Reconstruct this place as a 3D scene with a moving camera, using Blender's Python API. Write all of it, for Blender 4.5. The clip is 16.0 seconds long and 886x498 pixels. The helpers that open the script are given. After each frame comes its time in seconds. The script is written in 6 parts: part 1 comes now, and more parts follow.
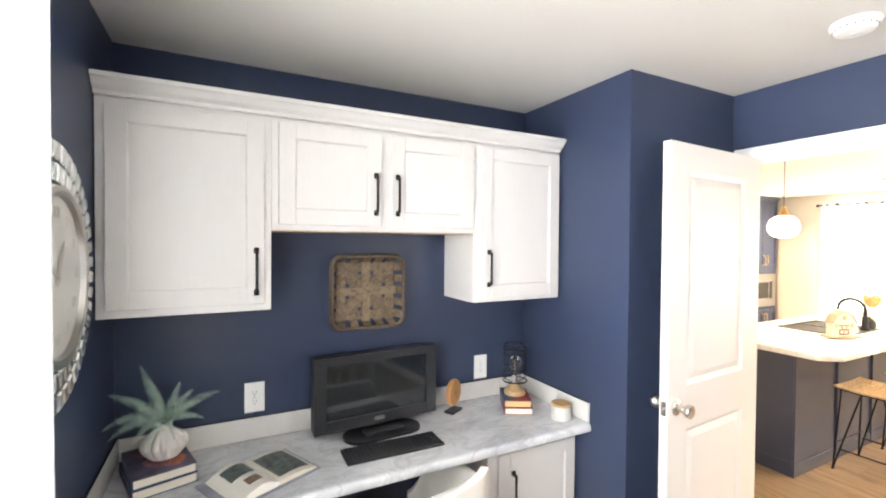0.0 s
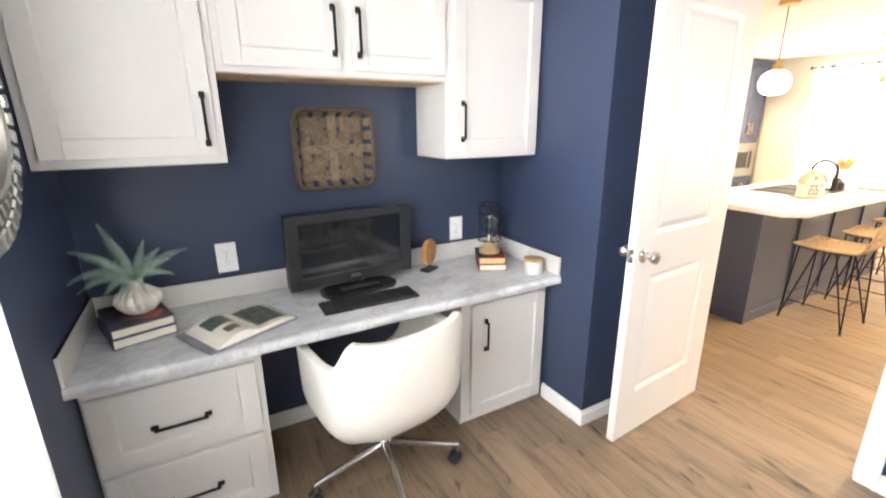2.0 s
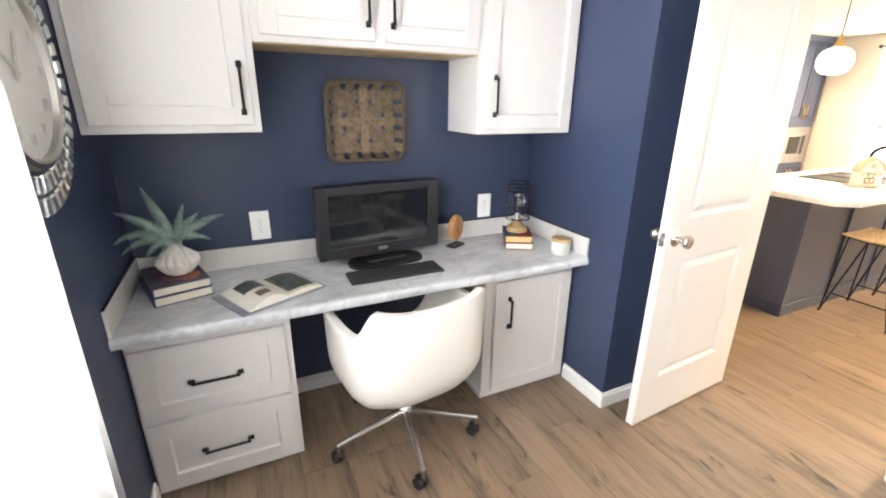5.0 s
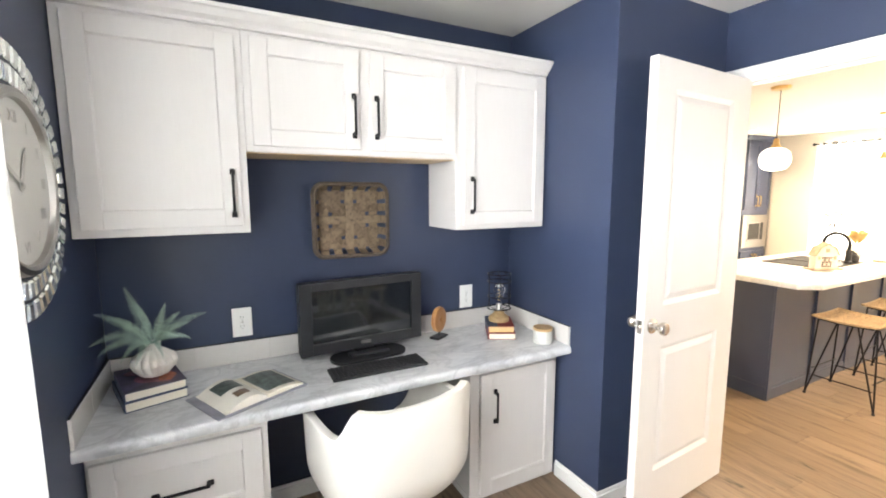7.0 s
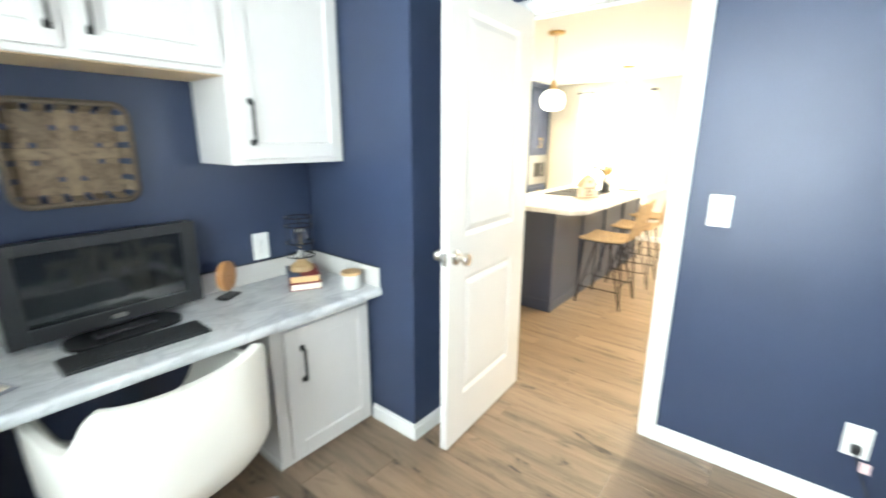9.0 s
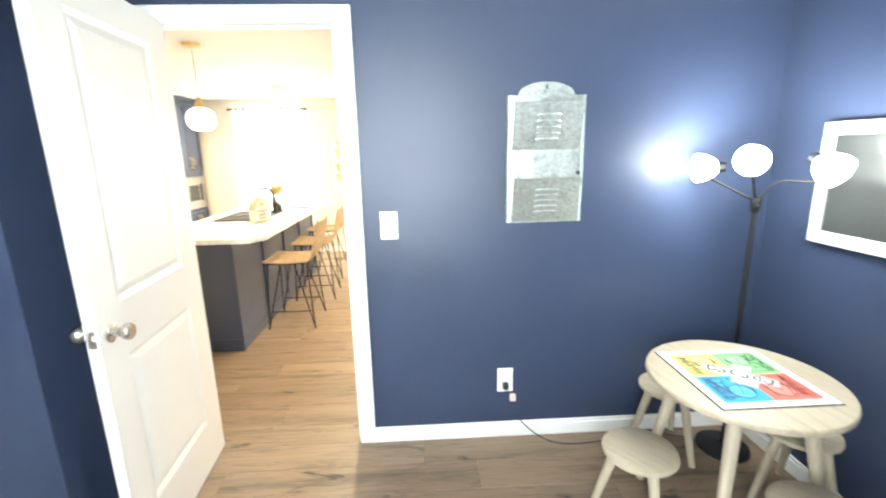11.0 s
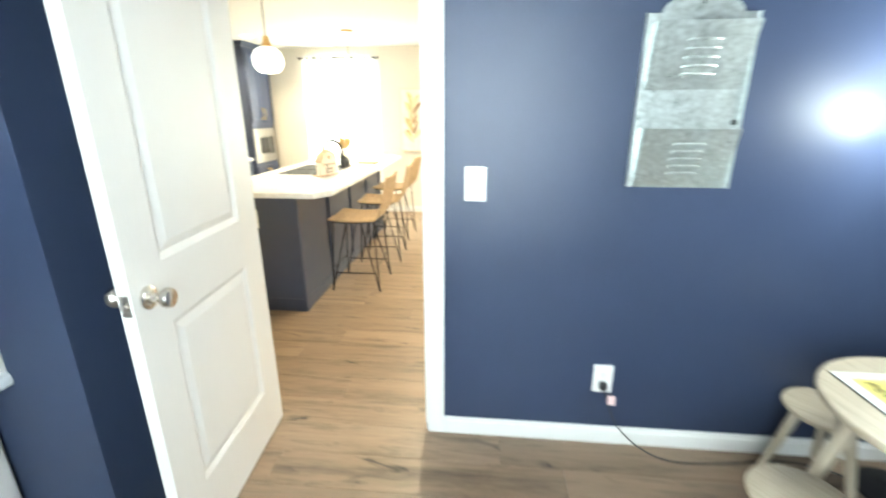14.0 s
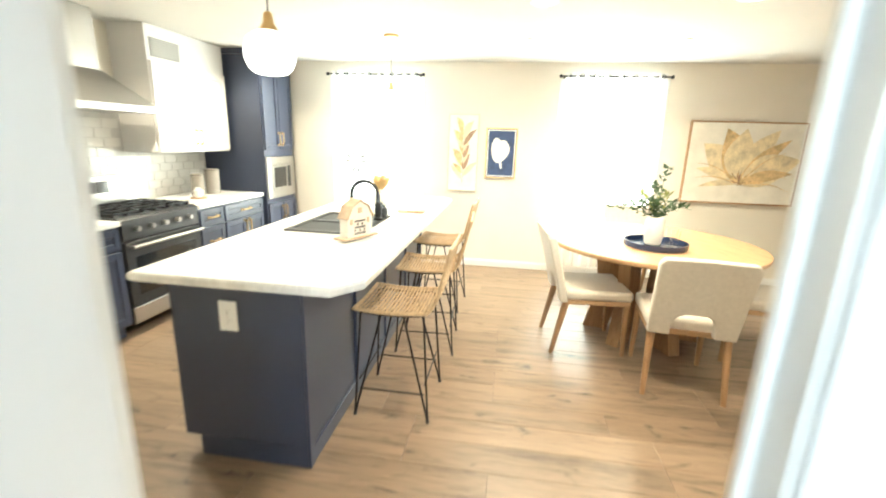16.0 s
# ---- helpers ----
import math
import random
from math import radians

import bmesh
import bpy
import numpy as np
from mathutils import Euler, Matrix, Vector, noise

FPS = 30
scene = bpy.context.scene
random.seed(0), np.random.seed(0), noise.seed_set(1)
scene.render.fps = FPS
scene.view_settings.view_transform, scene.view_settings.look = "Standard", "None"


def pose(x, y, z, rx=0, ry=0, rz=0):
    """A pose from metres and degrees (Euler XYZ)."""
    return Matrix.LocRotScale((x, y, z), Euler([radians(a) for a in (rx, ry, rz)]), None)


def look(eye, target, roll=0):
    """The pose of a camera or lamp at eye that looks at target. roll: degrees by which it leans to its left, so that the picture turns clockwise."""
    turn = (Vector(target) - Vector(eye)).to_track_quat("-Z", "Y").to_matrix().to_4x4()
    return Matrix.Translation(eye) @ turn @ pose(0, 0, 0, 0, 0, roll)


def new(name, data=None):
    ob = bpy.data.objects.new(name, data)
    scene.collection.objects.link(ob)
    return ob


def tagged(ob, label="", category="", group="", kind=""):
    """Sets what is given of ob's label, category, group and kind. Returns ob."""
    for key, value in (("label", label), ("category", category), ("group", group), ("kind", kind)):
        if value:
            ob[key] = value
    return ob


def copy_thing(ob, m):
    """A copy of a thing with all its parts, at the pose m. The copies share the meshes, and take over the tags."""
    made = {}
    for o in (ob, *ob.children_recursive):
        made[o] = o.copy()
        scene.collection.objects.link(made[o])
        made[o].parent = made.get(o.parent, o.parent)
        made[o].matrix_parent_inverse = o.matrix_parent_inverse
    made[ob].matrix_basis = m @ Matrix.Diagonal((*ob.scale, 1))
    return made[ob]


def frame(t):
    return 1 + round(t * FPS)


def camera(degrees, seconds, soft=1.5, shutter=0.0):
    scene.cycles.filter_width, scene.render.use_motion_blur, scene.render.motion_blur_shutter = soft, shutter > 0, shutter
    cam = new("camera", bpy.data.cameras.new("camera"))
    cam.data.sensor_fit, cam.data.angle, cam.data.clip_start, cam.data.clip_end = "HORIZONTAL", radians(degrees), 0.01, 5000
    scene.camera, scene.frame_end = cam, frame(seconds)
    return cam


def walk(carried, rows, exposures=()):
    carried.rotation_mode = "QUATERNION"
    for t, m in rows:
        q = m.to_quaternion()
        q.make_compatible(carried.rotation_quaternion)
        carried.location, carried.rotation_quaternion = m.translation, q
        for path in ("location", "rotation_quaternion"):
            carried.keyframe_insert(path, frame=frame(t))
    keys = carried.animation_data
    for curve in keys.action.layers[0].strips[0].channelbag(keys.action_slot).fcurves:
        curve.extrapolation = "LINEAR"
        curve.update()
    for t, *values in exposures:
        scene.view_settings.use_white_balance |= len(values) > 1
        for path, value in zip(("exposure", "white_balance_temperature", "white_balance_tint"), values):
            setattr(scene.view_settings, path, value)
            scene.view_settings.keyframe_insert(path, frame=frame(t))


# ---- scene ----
cam = camera(91.2, 16.0, soft=1.9, shutter=0.5)
PATH = [
    (0, (-1.598, -2.087, 1.63), (-0.694, -0.303, 1.594), 0.4),
    (0.5, (-1.584, -2.097, 1.635), (-0.637, -0.336, 1.653), -0.8),
    (1, (-1.562, -2.091, 1.599), (-0.611, -0.335, 1.492), -0.9),
    (1.5, (-1.533, -2.076, 1.538), (-0.589, -0.346, 1.195), -0.9),
    (2, (-1.533, -2.064, 1.491), (-0.598, -0.386, 0.937), -0.4),
    (2.5, (-1.526, -2.047, 1.463), (-0.623, -0.417, 0.735), 0.2),
    (3, (-1.525, -2.041, 1.445), (-0.656, -0.436, 0.627), 0.4),
    (5.5, (-1.528, -2.098, 1.492), (-0.725, -0.347, 0.957), 0.1),
    (6, (-1.537, -2.109, 1.505), (-0.701, -0.337, 1.103), -0.0),
    (6.5, (-1.542, -2.114, 1.51), (-0.663, -0.345, 1.2), -0.1),
    (7, (-1.539, -2.122, 1.509), (-0.631, -0.358, 1.256), -0.1),
    (7.5, (-1.523, -2.123, 1.507), (-0.589, -0.374, 1.241), -0.1),
    (8, (-1.485, -2.117, 1.476), (-0.445, -0.442, 1.14), -0.0),
    (8.5, (-1.431, -2.105, 1.453), (-0.221, -0.568, 1.036), -0.0),
    (9, (-1.352, -2.023, 1.437), (0.153, -0.799, 0.949), 0.3),
    (9.5, (-1.279, -1.91, 1.479), (0.511, -1.151, 1.012), 0.7),
    (10, (-1.28, -1.886, 1.516), (0.644, -1.484, 1.146), 1.1),
    (12.5, (-1.266, -2.048, 1.446), (0.563, -2.512, 0.783), -0.3),
    (13, (-1.235, -2.003, 1.44), (0.59, -2.402, 0.727), 0.6),
    (13.5, (-1.158, -1.898, 1.437), (0.706, -2.094, 0.740), 0.95),
    (14, (-0.913, -1.824, 1.421), (0.986, -1.639, 0.819), -0.1),
    (14.5, (-0.616, -1.716, 1.436), (1.259, -1.283, 0.89), -0.9),
    (15, (-0.278, -1.529, 1.444), (1.602, -1.096, 0.915), -0.5),
    (15.5, (-0.005, -1.405, 1.423), (1.888, -1.025, 0.9), 0.9),
    (16, (0.388, -1.319, 1.443), (2.309, -1.04, 0.956), 1.8),
]
EXPOSURES = [(0.0, 0.20, 6550, 10), (8.0, 0.24, 6450, 8), (9.0, 0.28, 5950, -2), (10.0, 0.25, 6200, 0), (12.5, 0.22, 5800, -2), (14.5, 0.0, 5750, -7), (15.4, 0.0, 5450, -9), (16.0, 0.05, 5400, -5)]
walk(cam, [(t, look(eye, target, roll)) for t, eye, target, roll in PATH], EXPOSURES)

world = bpy.data.worlds.new("daylight")
scene.world = world
world.use_nodes = True
wn = world.node_tree
sky = wn.nodes.new("ShaderNodeTexSky")
sky.sky_type, sky.sun_disc = "NISHITA", False
sky.sun_elevation, sky.sun_rotation = radians(60), radians(8)
wn.nodes["Background"].inputs["Strength"].default_value = 0.12
wn.links.new(sky.outputs["Color"], wn.nodes["Background"].inputs["Color"])


def lamp(name, kind, m, power, col, size=0.1, size_y=None, spread=None):
    d = bpy.data.lights.new(name, kind)
    d.energy, d.color = power, col
    if kind == "AREA":
        d.shape, d.size, d.size_y = "RECTANGLE", size, size_y or size
        if spread:
            d.spread = radians(spread)
    elif kind == "SPOT":
        d.spot_size, d.spot_blend, d.shadow_soft_size = radians(spread or 120), 0.6, size
    else:
        d.shadow_soft_size = size
    ob = new(name, d)
    ob.matrix_world = m
    return ob


sun = bpy.data.lights.new("sun", "SUN")
sun.energy, sun.angle, sun.color = 2.0, radians(0.6), (1.0, 0.95, 0.88)
new("sun", sun).matrix_world = look((0, 0, 10), (0.8, -5.5, 0))
# daylight in the window openings
lamp("office_window_daylight", "AREA", look((-2.06, -1.765, 1.45), (0, -1.765, 1.47)), 89, (0.985, 0.985, 0.985), 1.44, 1.54, spread=112)
lamp("kitchen_window_daylight", "AREA", look((5.48, 0.215, 1.275), (0, 0.215, 1.2)), 185, (1.0, 0.90, 0.73), 0.95, 1.5)
lamp("dining_window_daylight", "AREA", look((5.48, -2.335, 1.275), (0, -2.335, 1.2)), 185, (1.0, 0.90, 0.73), 0.95, 1.5)

# ---------------------------------------------------------------- materials


def nodes_of(name):
    m = bpy.data.materials.new(name)
    m.use_nodes = True
    nt = m.node_tree
    return m, nt, nt.nodes["Principled BSDF"]


def link(nt, a, b):
    nt.links.new(a, b)


def coords(nt, stretch=(1, 1, 1), shuffle=False):
    tc = nt.nodes.new("ShaderNodeTexCoord")
    mp = nt.nodes.new("ShaderNodeMapping")
    mp.inputs["Scale"].default_value = stretch
    link(nt, tc.outputs["Object"], mp.inputs["Vector"])
    if shuffle:
        info = nt.nodes.new("ShaderNodeObjectInfo")
        mul = nt.nodes.new("ShaderNodeMath")
        mul.operation, mul.inputs[1].default_value = "MULTIPLY", 37.0
        link(nt, info.outputs["Random"], mul.inputs[0])
        link(nt, mul.outputs[0], mp.inputs["Location"])
    return mp.outputs["Vector"]


def noise_tex(nt, vec, scale, detail=4.0, rough=0.55, distortion=0.0):
    n = nt.nodes.new("ShaderNodeTexNoise")
    n.inputs["Scale"].default_value = scale
    n.inputs["Detail"].default_value = detail
    n.inputs["Roughness"].default_value = rough
    n.inputs["Distortion"].default_value = distortion
    link(nt, vec, n.inputs["Vector"])
    return n.outputs["Fac"]


def ramp(nt, fac, stops):
    r = nt.nodes.new("ShaderNodeValToRGB")
    el = r.color_ramp.elements
    while len(el) < len(stops):
        el.new(0.5)
    for e, (p, c) in zip(el, stops):
        e.position, e.color = p, (*c, 1)
    link(nt, fac, r.inputs["Fac"])
    return r.outputs["Color"]


def add_bump(nt, bsdf, fac, strength, distance=0.001):
    b = nt.nodes.new("ShaderNodeBump")
    b.inputs["Strength"].default_value, b.inputs["Distance"].default_value = strength, distance
    link(nt, fac, b.inputs["Height"])
    link(nt, b.outputs["Normal"], bsdf.inputs["Normal"])


def shade(c, k):
    return tuple(min(1.0, v * k) for v in c)


def surf(name, col, rough=0.5, metal=0.0, var=0.12, scale=5.0, stretch=(1, 1, 1), bump=0.15, bscale=180.0, rvar=0.1,
         coat=0.0, shuffle=False, sheen=0.0):
    """A plain surface: colour drifting at a large and a small scale, fine relief, uneven gloss."""
    m, nt, b = nodes_of(name)
    v = coords(nt, stretch, shuffle)
    big = noise_tex(nt, v, scale)
    fine = noise_tex(nt, v, bscale, 2.0)
    mix = nt.nodes.new("ShaderNodeMath")
    mix.operation = "MULTIPLY_ADD"
    mix.inputs[1].default_value = 0.35
    link(nt, fine, mix.inputs[0])
    link(nt, big, mix.inputs[2])
    link(nt, ramp(nt, mix.outputs[0], [(0.42, shade(col, 1 - var)), (0.92, shade(col, 1 + var))]), b.inputs["Base Color"])
    mr = nt.nodes.new("ShaderNodeMapRange")
    mr.inputs["To Min"].default_value, mr.inputs["To Max"].default_value = max(0.02, rough - rvar), min(1, rough + rvar)
    link(nt, big, mr.inputs["Value"])
    link(nt, mr.outputs[0], b.inputs["Roughness"])
    b.inputs["Metallic"].default_value = metal
    b.inputs["Coat Weight"].default_value = coat
    b.inputs["Sheen Weight"].default_value = sheen
    if bump:
        add_bump(nt, b, fine, bump)
    return m


def wood(name, light, dark, stretch=(14, 1.0, 14), scale=2.2, rough=0.45, bump=0.12, shuffle=True, knots=0.0, tone=0.0, fine=0.4):
    """Grain along the object's y, or along the axis with the small stretch."""
    m, nt, b = nodes_of(name)
    v = coords(nt, stretch, shuffle)
    n1 = noise_tex(nt, v, scale, 6.0, 0.6, 0.6)
    v2 = coords(nt, tuple(s * 3 for s in stretch), shuffle)
    n2 = noise_tex(nt, v2, scale * 2.5, 3.0)
    mix = nt.nodes.new("ShaderNodeMath")
    mix.operation, mix.inputs[1].default_value = "MULTIPLY_ADD", fine
    link(nt, n2, mix.inputs[0])
    link(nt, n1, mix.inputs[2])
    colour = ramp(nt, mix.outputs[0], [(0.26 + fine / 2, dark), (0.48 + fine / 2, tuple((a * 0.7 + c * 0.3) for a, c in zip(light, dark))), (0.7 + fine / 2, light)])
    if knots:
        v3 = coords(nt, (9.5, 3.6, 9.5), shuffle)
        n3 = noise_tex(nt, v3, 1.2, 3.5, 0.6, 0.7)
        mk = ramp(nt, n3, [(0.585, (1, 1, 1)), (0.66, (1 - 0.33 * knots,) * 3), (0.72, (1 - knots,) * 3)])
        mm = nt.nodes.new("ShaderNodeMix")
        mm.data_type, mm.blend_type = "RGBA", "MULTIPLY"
        mm.inputs["Factor"].default_value = 1.0
        link(nt, colour, mm.inputs["A"])
        link(nt, mk, mm.inputs["B"])
        colour = mm.outputs["Result"]
    if tone:
        info = nt.nodes.new("ShaderNodeObjectInfo")
        tn = ramp(nt, info.outputs["Random"], [(0.0, (1 - tone,) * 3), (1.0, (1, 1, 1))])
        mm = nt.nodes.new("ShaderNodeMix")
        mm.data_type, mm.blend_type = "RGBA", "MULTIPLY"
        mm.inputs["Factor"].default_value = 1.0
        link(nt, colour, mm.inputs["A"])
        link(nt, tn, mm.inputs["B"])
        colour = mm.outputs["Result"]
    link(nt, colour, b.inputs["Base Color"])
    b.inputs["Roughness"].default_value = rough
    add_bump(nt, b, mix.outputs[0], bump, 0.0008)
    return m


def marble(name, pale, vein):
    m, nt, b = nodes_of(name)
    v = coords(nt, (1, 1.9, 1))
    n1 = noise_tex(nt, v, 3.4, 7.0, 0.6, 1.6)
    n2 = noise_tex(nt, v, 2.0, 5.0, 0.6, 0.8)
    veins = ramp(nt, n1, [(0.30, shade(pale, 0.84)), (0.45, pale), (0.51, tuple(0.4 * a + 0.6 * c for a, c in zip(vein, pale))), (0.58, pale), (0.72, shade(pale, 0.88))])
    cloud = ramp(nt, n2, [(0.32, (0.68, 0.69, 0.715)), (0.6, (1, 1, 1))])
    mm = nt.nodes.new("ShaderNodeMix")
    mm.data_type, mm.blend_type = "RGBA", "MULTIPLY"
    mm.inputs["Factor"].default_value = 1.0
    link(nt, veins, mm.inputs["A"])
    link(nt, cloud, mm.inputs["B"])
    link(nt, mm.outputs["Result"], b.inputs["Base Color"])
    b.inputs["Roughness"].default_value = 0.28
    add_bump(nt, b, noise_tex(nt, v, 90, 2), 0.05, 0.0005)
    return m


def glow(name, col, strength):
    m, nt, b = nodes_of(name)
    b.inputs["Base Color"].default_value = (0.9, 0.88, 0.84, 1)
    b.inputs["Roughness"].default_value = 0.3
    b.inputs["Emission Color"].default_value = (*col, 1)
    b.inputs["Emission Strength"].default_value = strength
    return m


def glass(name, tint=(1, 1, 1), rough=0.0):
    m, nt, b = nodes_of(name)
    b.inputs["Base Color"].default_value = (*tint, 1)
    b.inputs["Roughness"].default_value = rough
    b.inputs["Transmission Weight"].default_value = 1.0
    b.inputs["IOR"].default_value = 1.45
    return m


def sheer(name, col, see=0.25):
    """A thin woven cloth that lets light through."""
    m, nt, b = nodes_of(name)
    v = coords(nt)
    weave = noise_tex(nt, v, 420, 2.0)
    link(nt, ramp(nt, weave, [(0.3, shade(col, 0.93)), (0.7, col)]), b.inputs["Base Color"])
    b.inputs["Roughness"].default_value = 0.9
    tr = nt.nodes.new("ShaderNodeBsdfTranslucent")
    tr.inputs["Color"].default_value = (*col, 1)
    tp = nt.nodes.new("ShaderNodeBsdfTransparent")
    m1, m2 = nt.nodes.new("ShaderNodeMixShader"), nt.nodes.new("ShaderNodeMixShader")
    m1.inputs[0].default_value, m2.inputs[0].default_value = 0.55, see
    link(nt, b.outputs[0], m1.inputs[1])
    link(nt, tr.outputs[0], m1.inputs[2])
    link(nt, m1.outputs[0], m2.inputs[1])
    link(nt, tp.outputs[0], m2.inputs[2])
    link(nt, m2.outputs[0], nt.nodes["Material Output"].inputs["Surface"])
    return m


NAVY = surf("navy wall paint", (0.0315, 0.0435, 0.086), 0.40, var=0.10, scale=1.3, bump=0.12, bscale=260, rvar=0.06)
NAVY.node_tree.nodes["Principled BSDF"].inputs["Specular IOR Level"].default_value = 0.36
CREAM = surf("warm white wall paint", (0.745, 0.705, 0.63), 0.6, var=0.04, scale=1.1, bump=0.12, bscale=240)
CEILING = surf("white ceiling paint", (0.63, 0.615, 0.585), 0.8, var=0.03, scale=1.2, bump=0.3, bscale=140)
TRIM = surf("white trim paint", (0.80, 0.80, 0.79), 0.35, var=0.03, scale=2.5, bump=0.06, bscale=120)
DOORW = surf("white door paint", (0.71, 0.695, 0.68), 0.4, var=0.03, scale=2.0, bump=0.12, bscale=150, stretch=(1, 1, 0.12))
CABW = surf("white cabinet paint", (0.70, 0.682, 0.668), 0.38, var=0.035, scale=2.2, bump=0.14, bscale=130, stretch=(1, 1, 0.08))
RAWWOOD = wood("unpainted cabinet underside", (0.62, 0.46, 0.28), (0.45, 0.31, 0.17), stretch=(1.0, 14, 14), shuffle=False)
BLACK = surf("matt black metal", (0.018, 0.018, 0.02), 0.45, metal=0.6, var=0.2, scale=20, bump=0.08)
BLACKP = surf("black plastic", (0.016, 0.017, 0.02), 0.38, var=0.2, scale=8, bump=0.1, bscale=320)
SCREEN = surf("dark monitor glass", (0.012, 0.014, 0.017), 0.09, var=0.2, scale=3, bump=0.0, rvar=0.04, coat=0.5)
CHROME = surf("chrome", (0.82, 0.82, 0.83), 0.1, metal=1.0, var=0.04, scale=6, bump=0.02, rvar=0.05)
NICKEL = surf("satin nickel", (0.66, 0.62, 0.57), 0.26, metal=1.0, var=0.05, scale=9, bump=0.03)
STEEL = surf("brushed stainless steel", (0.44, 0.425, 0.40), 0.30, metal=1.0, var=0.06, scale=3, bump=0.06, bscale=160, stretch=(0.1, 1, 1))
GOLD = surf("brushed brass", (0.72, 0.50, 0.22), 0.3, metal=1.0, var=0.08, scale=8, bump=0.04)
MARBLE = marble("grey veined laminate", (0.72, 0.73, 0.745), (0.31, 0.32, 0.345))
WHITEQ = marble("pale veined worktop", (0.80, 0.785, 0.76), (0.58, 0.56, 0.53))
TILE = surf("pale grey glazed tile", (0.60, 0.585, 0.565), 0.2, var=0.04, scale=3, bump=0.04, bscale=60)
GROUT = surf("light grout", (0.62, 0.61, 0.59), 0.9, var=0.08, scale=20, bump=0.2)
VINYL = wood("oak plank floor", (0.285, 0.204, 0.136), (0.124, 0.086, 0.056), stretch=(6.5, 0.45, 6.5), scale=2.2, rough=0.36, bump=0.12, knots=0.82, tone=0.2, fine=0.6)
BLUECAB = surf("navy cabinet paint", (0.037, 0.046, 0.082), 0.31, var=0.08, scale=3, bump=0.05, bscale=150, rvar=0.03)
LEATHER = surf("cream white leather", (0.745, 0.725, 0.68), 0.42, var=0.03, scale=5, bump=0.22, bscale=210)
PALEWOOD = wood("whitewashed wood", (0.50, 0.435, 0.33), (0.38, 0.32, 0.235), stretch=(1.2, 12, 12), scale=3.0, rough=0.5)
PALELEG = wood("whitewashed turned wood", (0.55, 0.485, 0.375), (0.43, 0.37, 0.275), stretch=(14, 14, 1.2), scale=3.0, rough=0.5)
OAK = wood("honey oak", (0.45, 0.29, 0.155), (0.30, 0.18, 0.088), stretch=(1.2, 12, 12), scale=3.0, rough=0.45)
OAKLEG = wood("honey oak upright", (0.35, 0.21, 0.105), (0.22, 0.122, 0.055), stretch=(12, 12, 1.2), scale=3.0, rough=0.45)
RATTAN = surf("natural rattan", (0.42, 0.295, 0.162), 0.6, var=0.45, scale=60, bump=0.5, bscale=220)
LINEN = surf("oatmeal linen", (0.62, 0.58, 0.51), 0.95, var=0.07, scale=40, bump=0.5, bscale=420, sheen=0.2)
BASKETW = wood("weathered grey-brown splint", (0.250, 0.182, 0.116), (0.09, 0.064, 0.042), stretch=(30, 30, 30), scale=1.5, rough=0.8, tone=0.45)
BASKETR = surf("dark willow rim", (0.085, 0.062, 0.042), 0.75, var=0.4, scale=50, bump=0.6, bscale=160)
GALV = surf("galvanised tin", (0.50, 0.54, 0.53), 0.33, metal=0.8, var=0.30, scale=55, bump=0.5, bscale=100, rvar=0.14)
PAPER = surf("cream paper", (0.76, 0.73, 0.66), 0.8, var=0.04, scale=30, bump=0.1)
PAGES = surf("page edges", (0.74, 0.69, 0.58), 0.9, var=0.12, scale=4, stretch=(1, 1, 160), bump=0.2, bscale=6)
CERAMIC = surf("matt white ceramic", (0.76, 0.725, 0.67), 0.55, var=0.05, scale=12, bump=0.2, bscale=140)
FERN = surf("dusty green fern", (0.29, 0.40, 0.33), 0.6, var=0.35, scale=14, bump=0.2)
PLASTICW = surf("white wall plate plastic", (0.82, 0.815, 0.80), 0.3, var=0.02, scale=10, bump=0.02)
DARK = surf("dark slot", (0.02, 0.02, 0.02), 0.7, var=0.1)
MIRROR = surf("bevelled mirror", (0.80, 0.84, 0.82), 0.16, metal=0.75, var=0.03, scale=4, bump=0.0, rvar=0.02)
CURTAIN = sheer("sheer white curtain", (0.92, 0.91, 0.90), 0.20)
VOILE = sheer("thin white voile", (0.93, 0.93, 0.92), 0.40)
PANE = glass("window pane")
BULBGLASS = glass("clear bulb glass", (0.98, 0.98, 0.98))
CHALK = surf("chalkboard slate", (0.034, 0.036, 0.036), 0.33, var=0.25, scale=4, bump=0.12, bscale=200)
CHALK.node_tree.nodes["Principled BSDF"].inputs["Specular IOR Level"].default_value = 0.36
WASHED = wood("whitewashed frame", (0.46, 0.46, 0.45), (0.33, 0.33, 0.32), stretch=(1.5, 10, 10), scale=3, rough=0.6)

# ---------------------------------------------------------------- mesh helpers


def box(bm, x0, y0, z0, x1, y1, z1, bevel=0.0, seg=1):
    lo, hi = [min(a, b) for a, b in ((x0, x1), (y0, y1), (z0, z1))], [max(a, b) for a, b in ((x0, x1), (y0, y1), (z0, z1))]
    size, mid = [b - a for a, b in zip(lo, hi)], [(a + b) / 2 for a, b in zip(lo, hi)]
    got = bmesh.ops.create_cube(bm, size=1, matrix=Matrix.Translation(mid) @ Matrix.Diagonal((*size, 1)))["verts"]
    if bevel:
        edges = {e for v in got for e in v.link_edges}
        bmesh.ops.bevel(bm, geom=list(edges), offset=min(bevel, min(size) * 0.45), segments=seg, profile=0.6, affect="EDGES")
    return bm


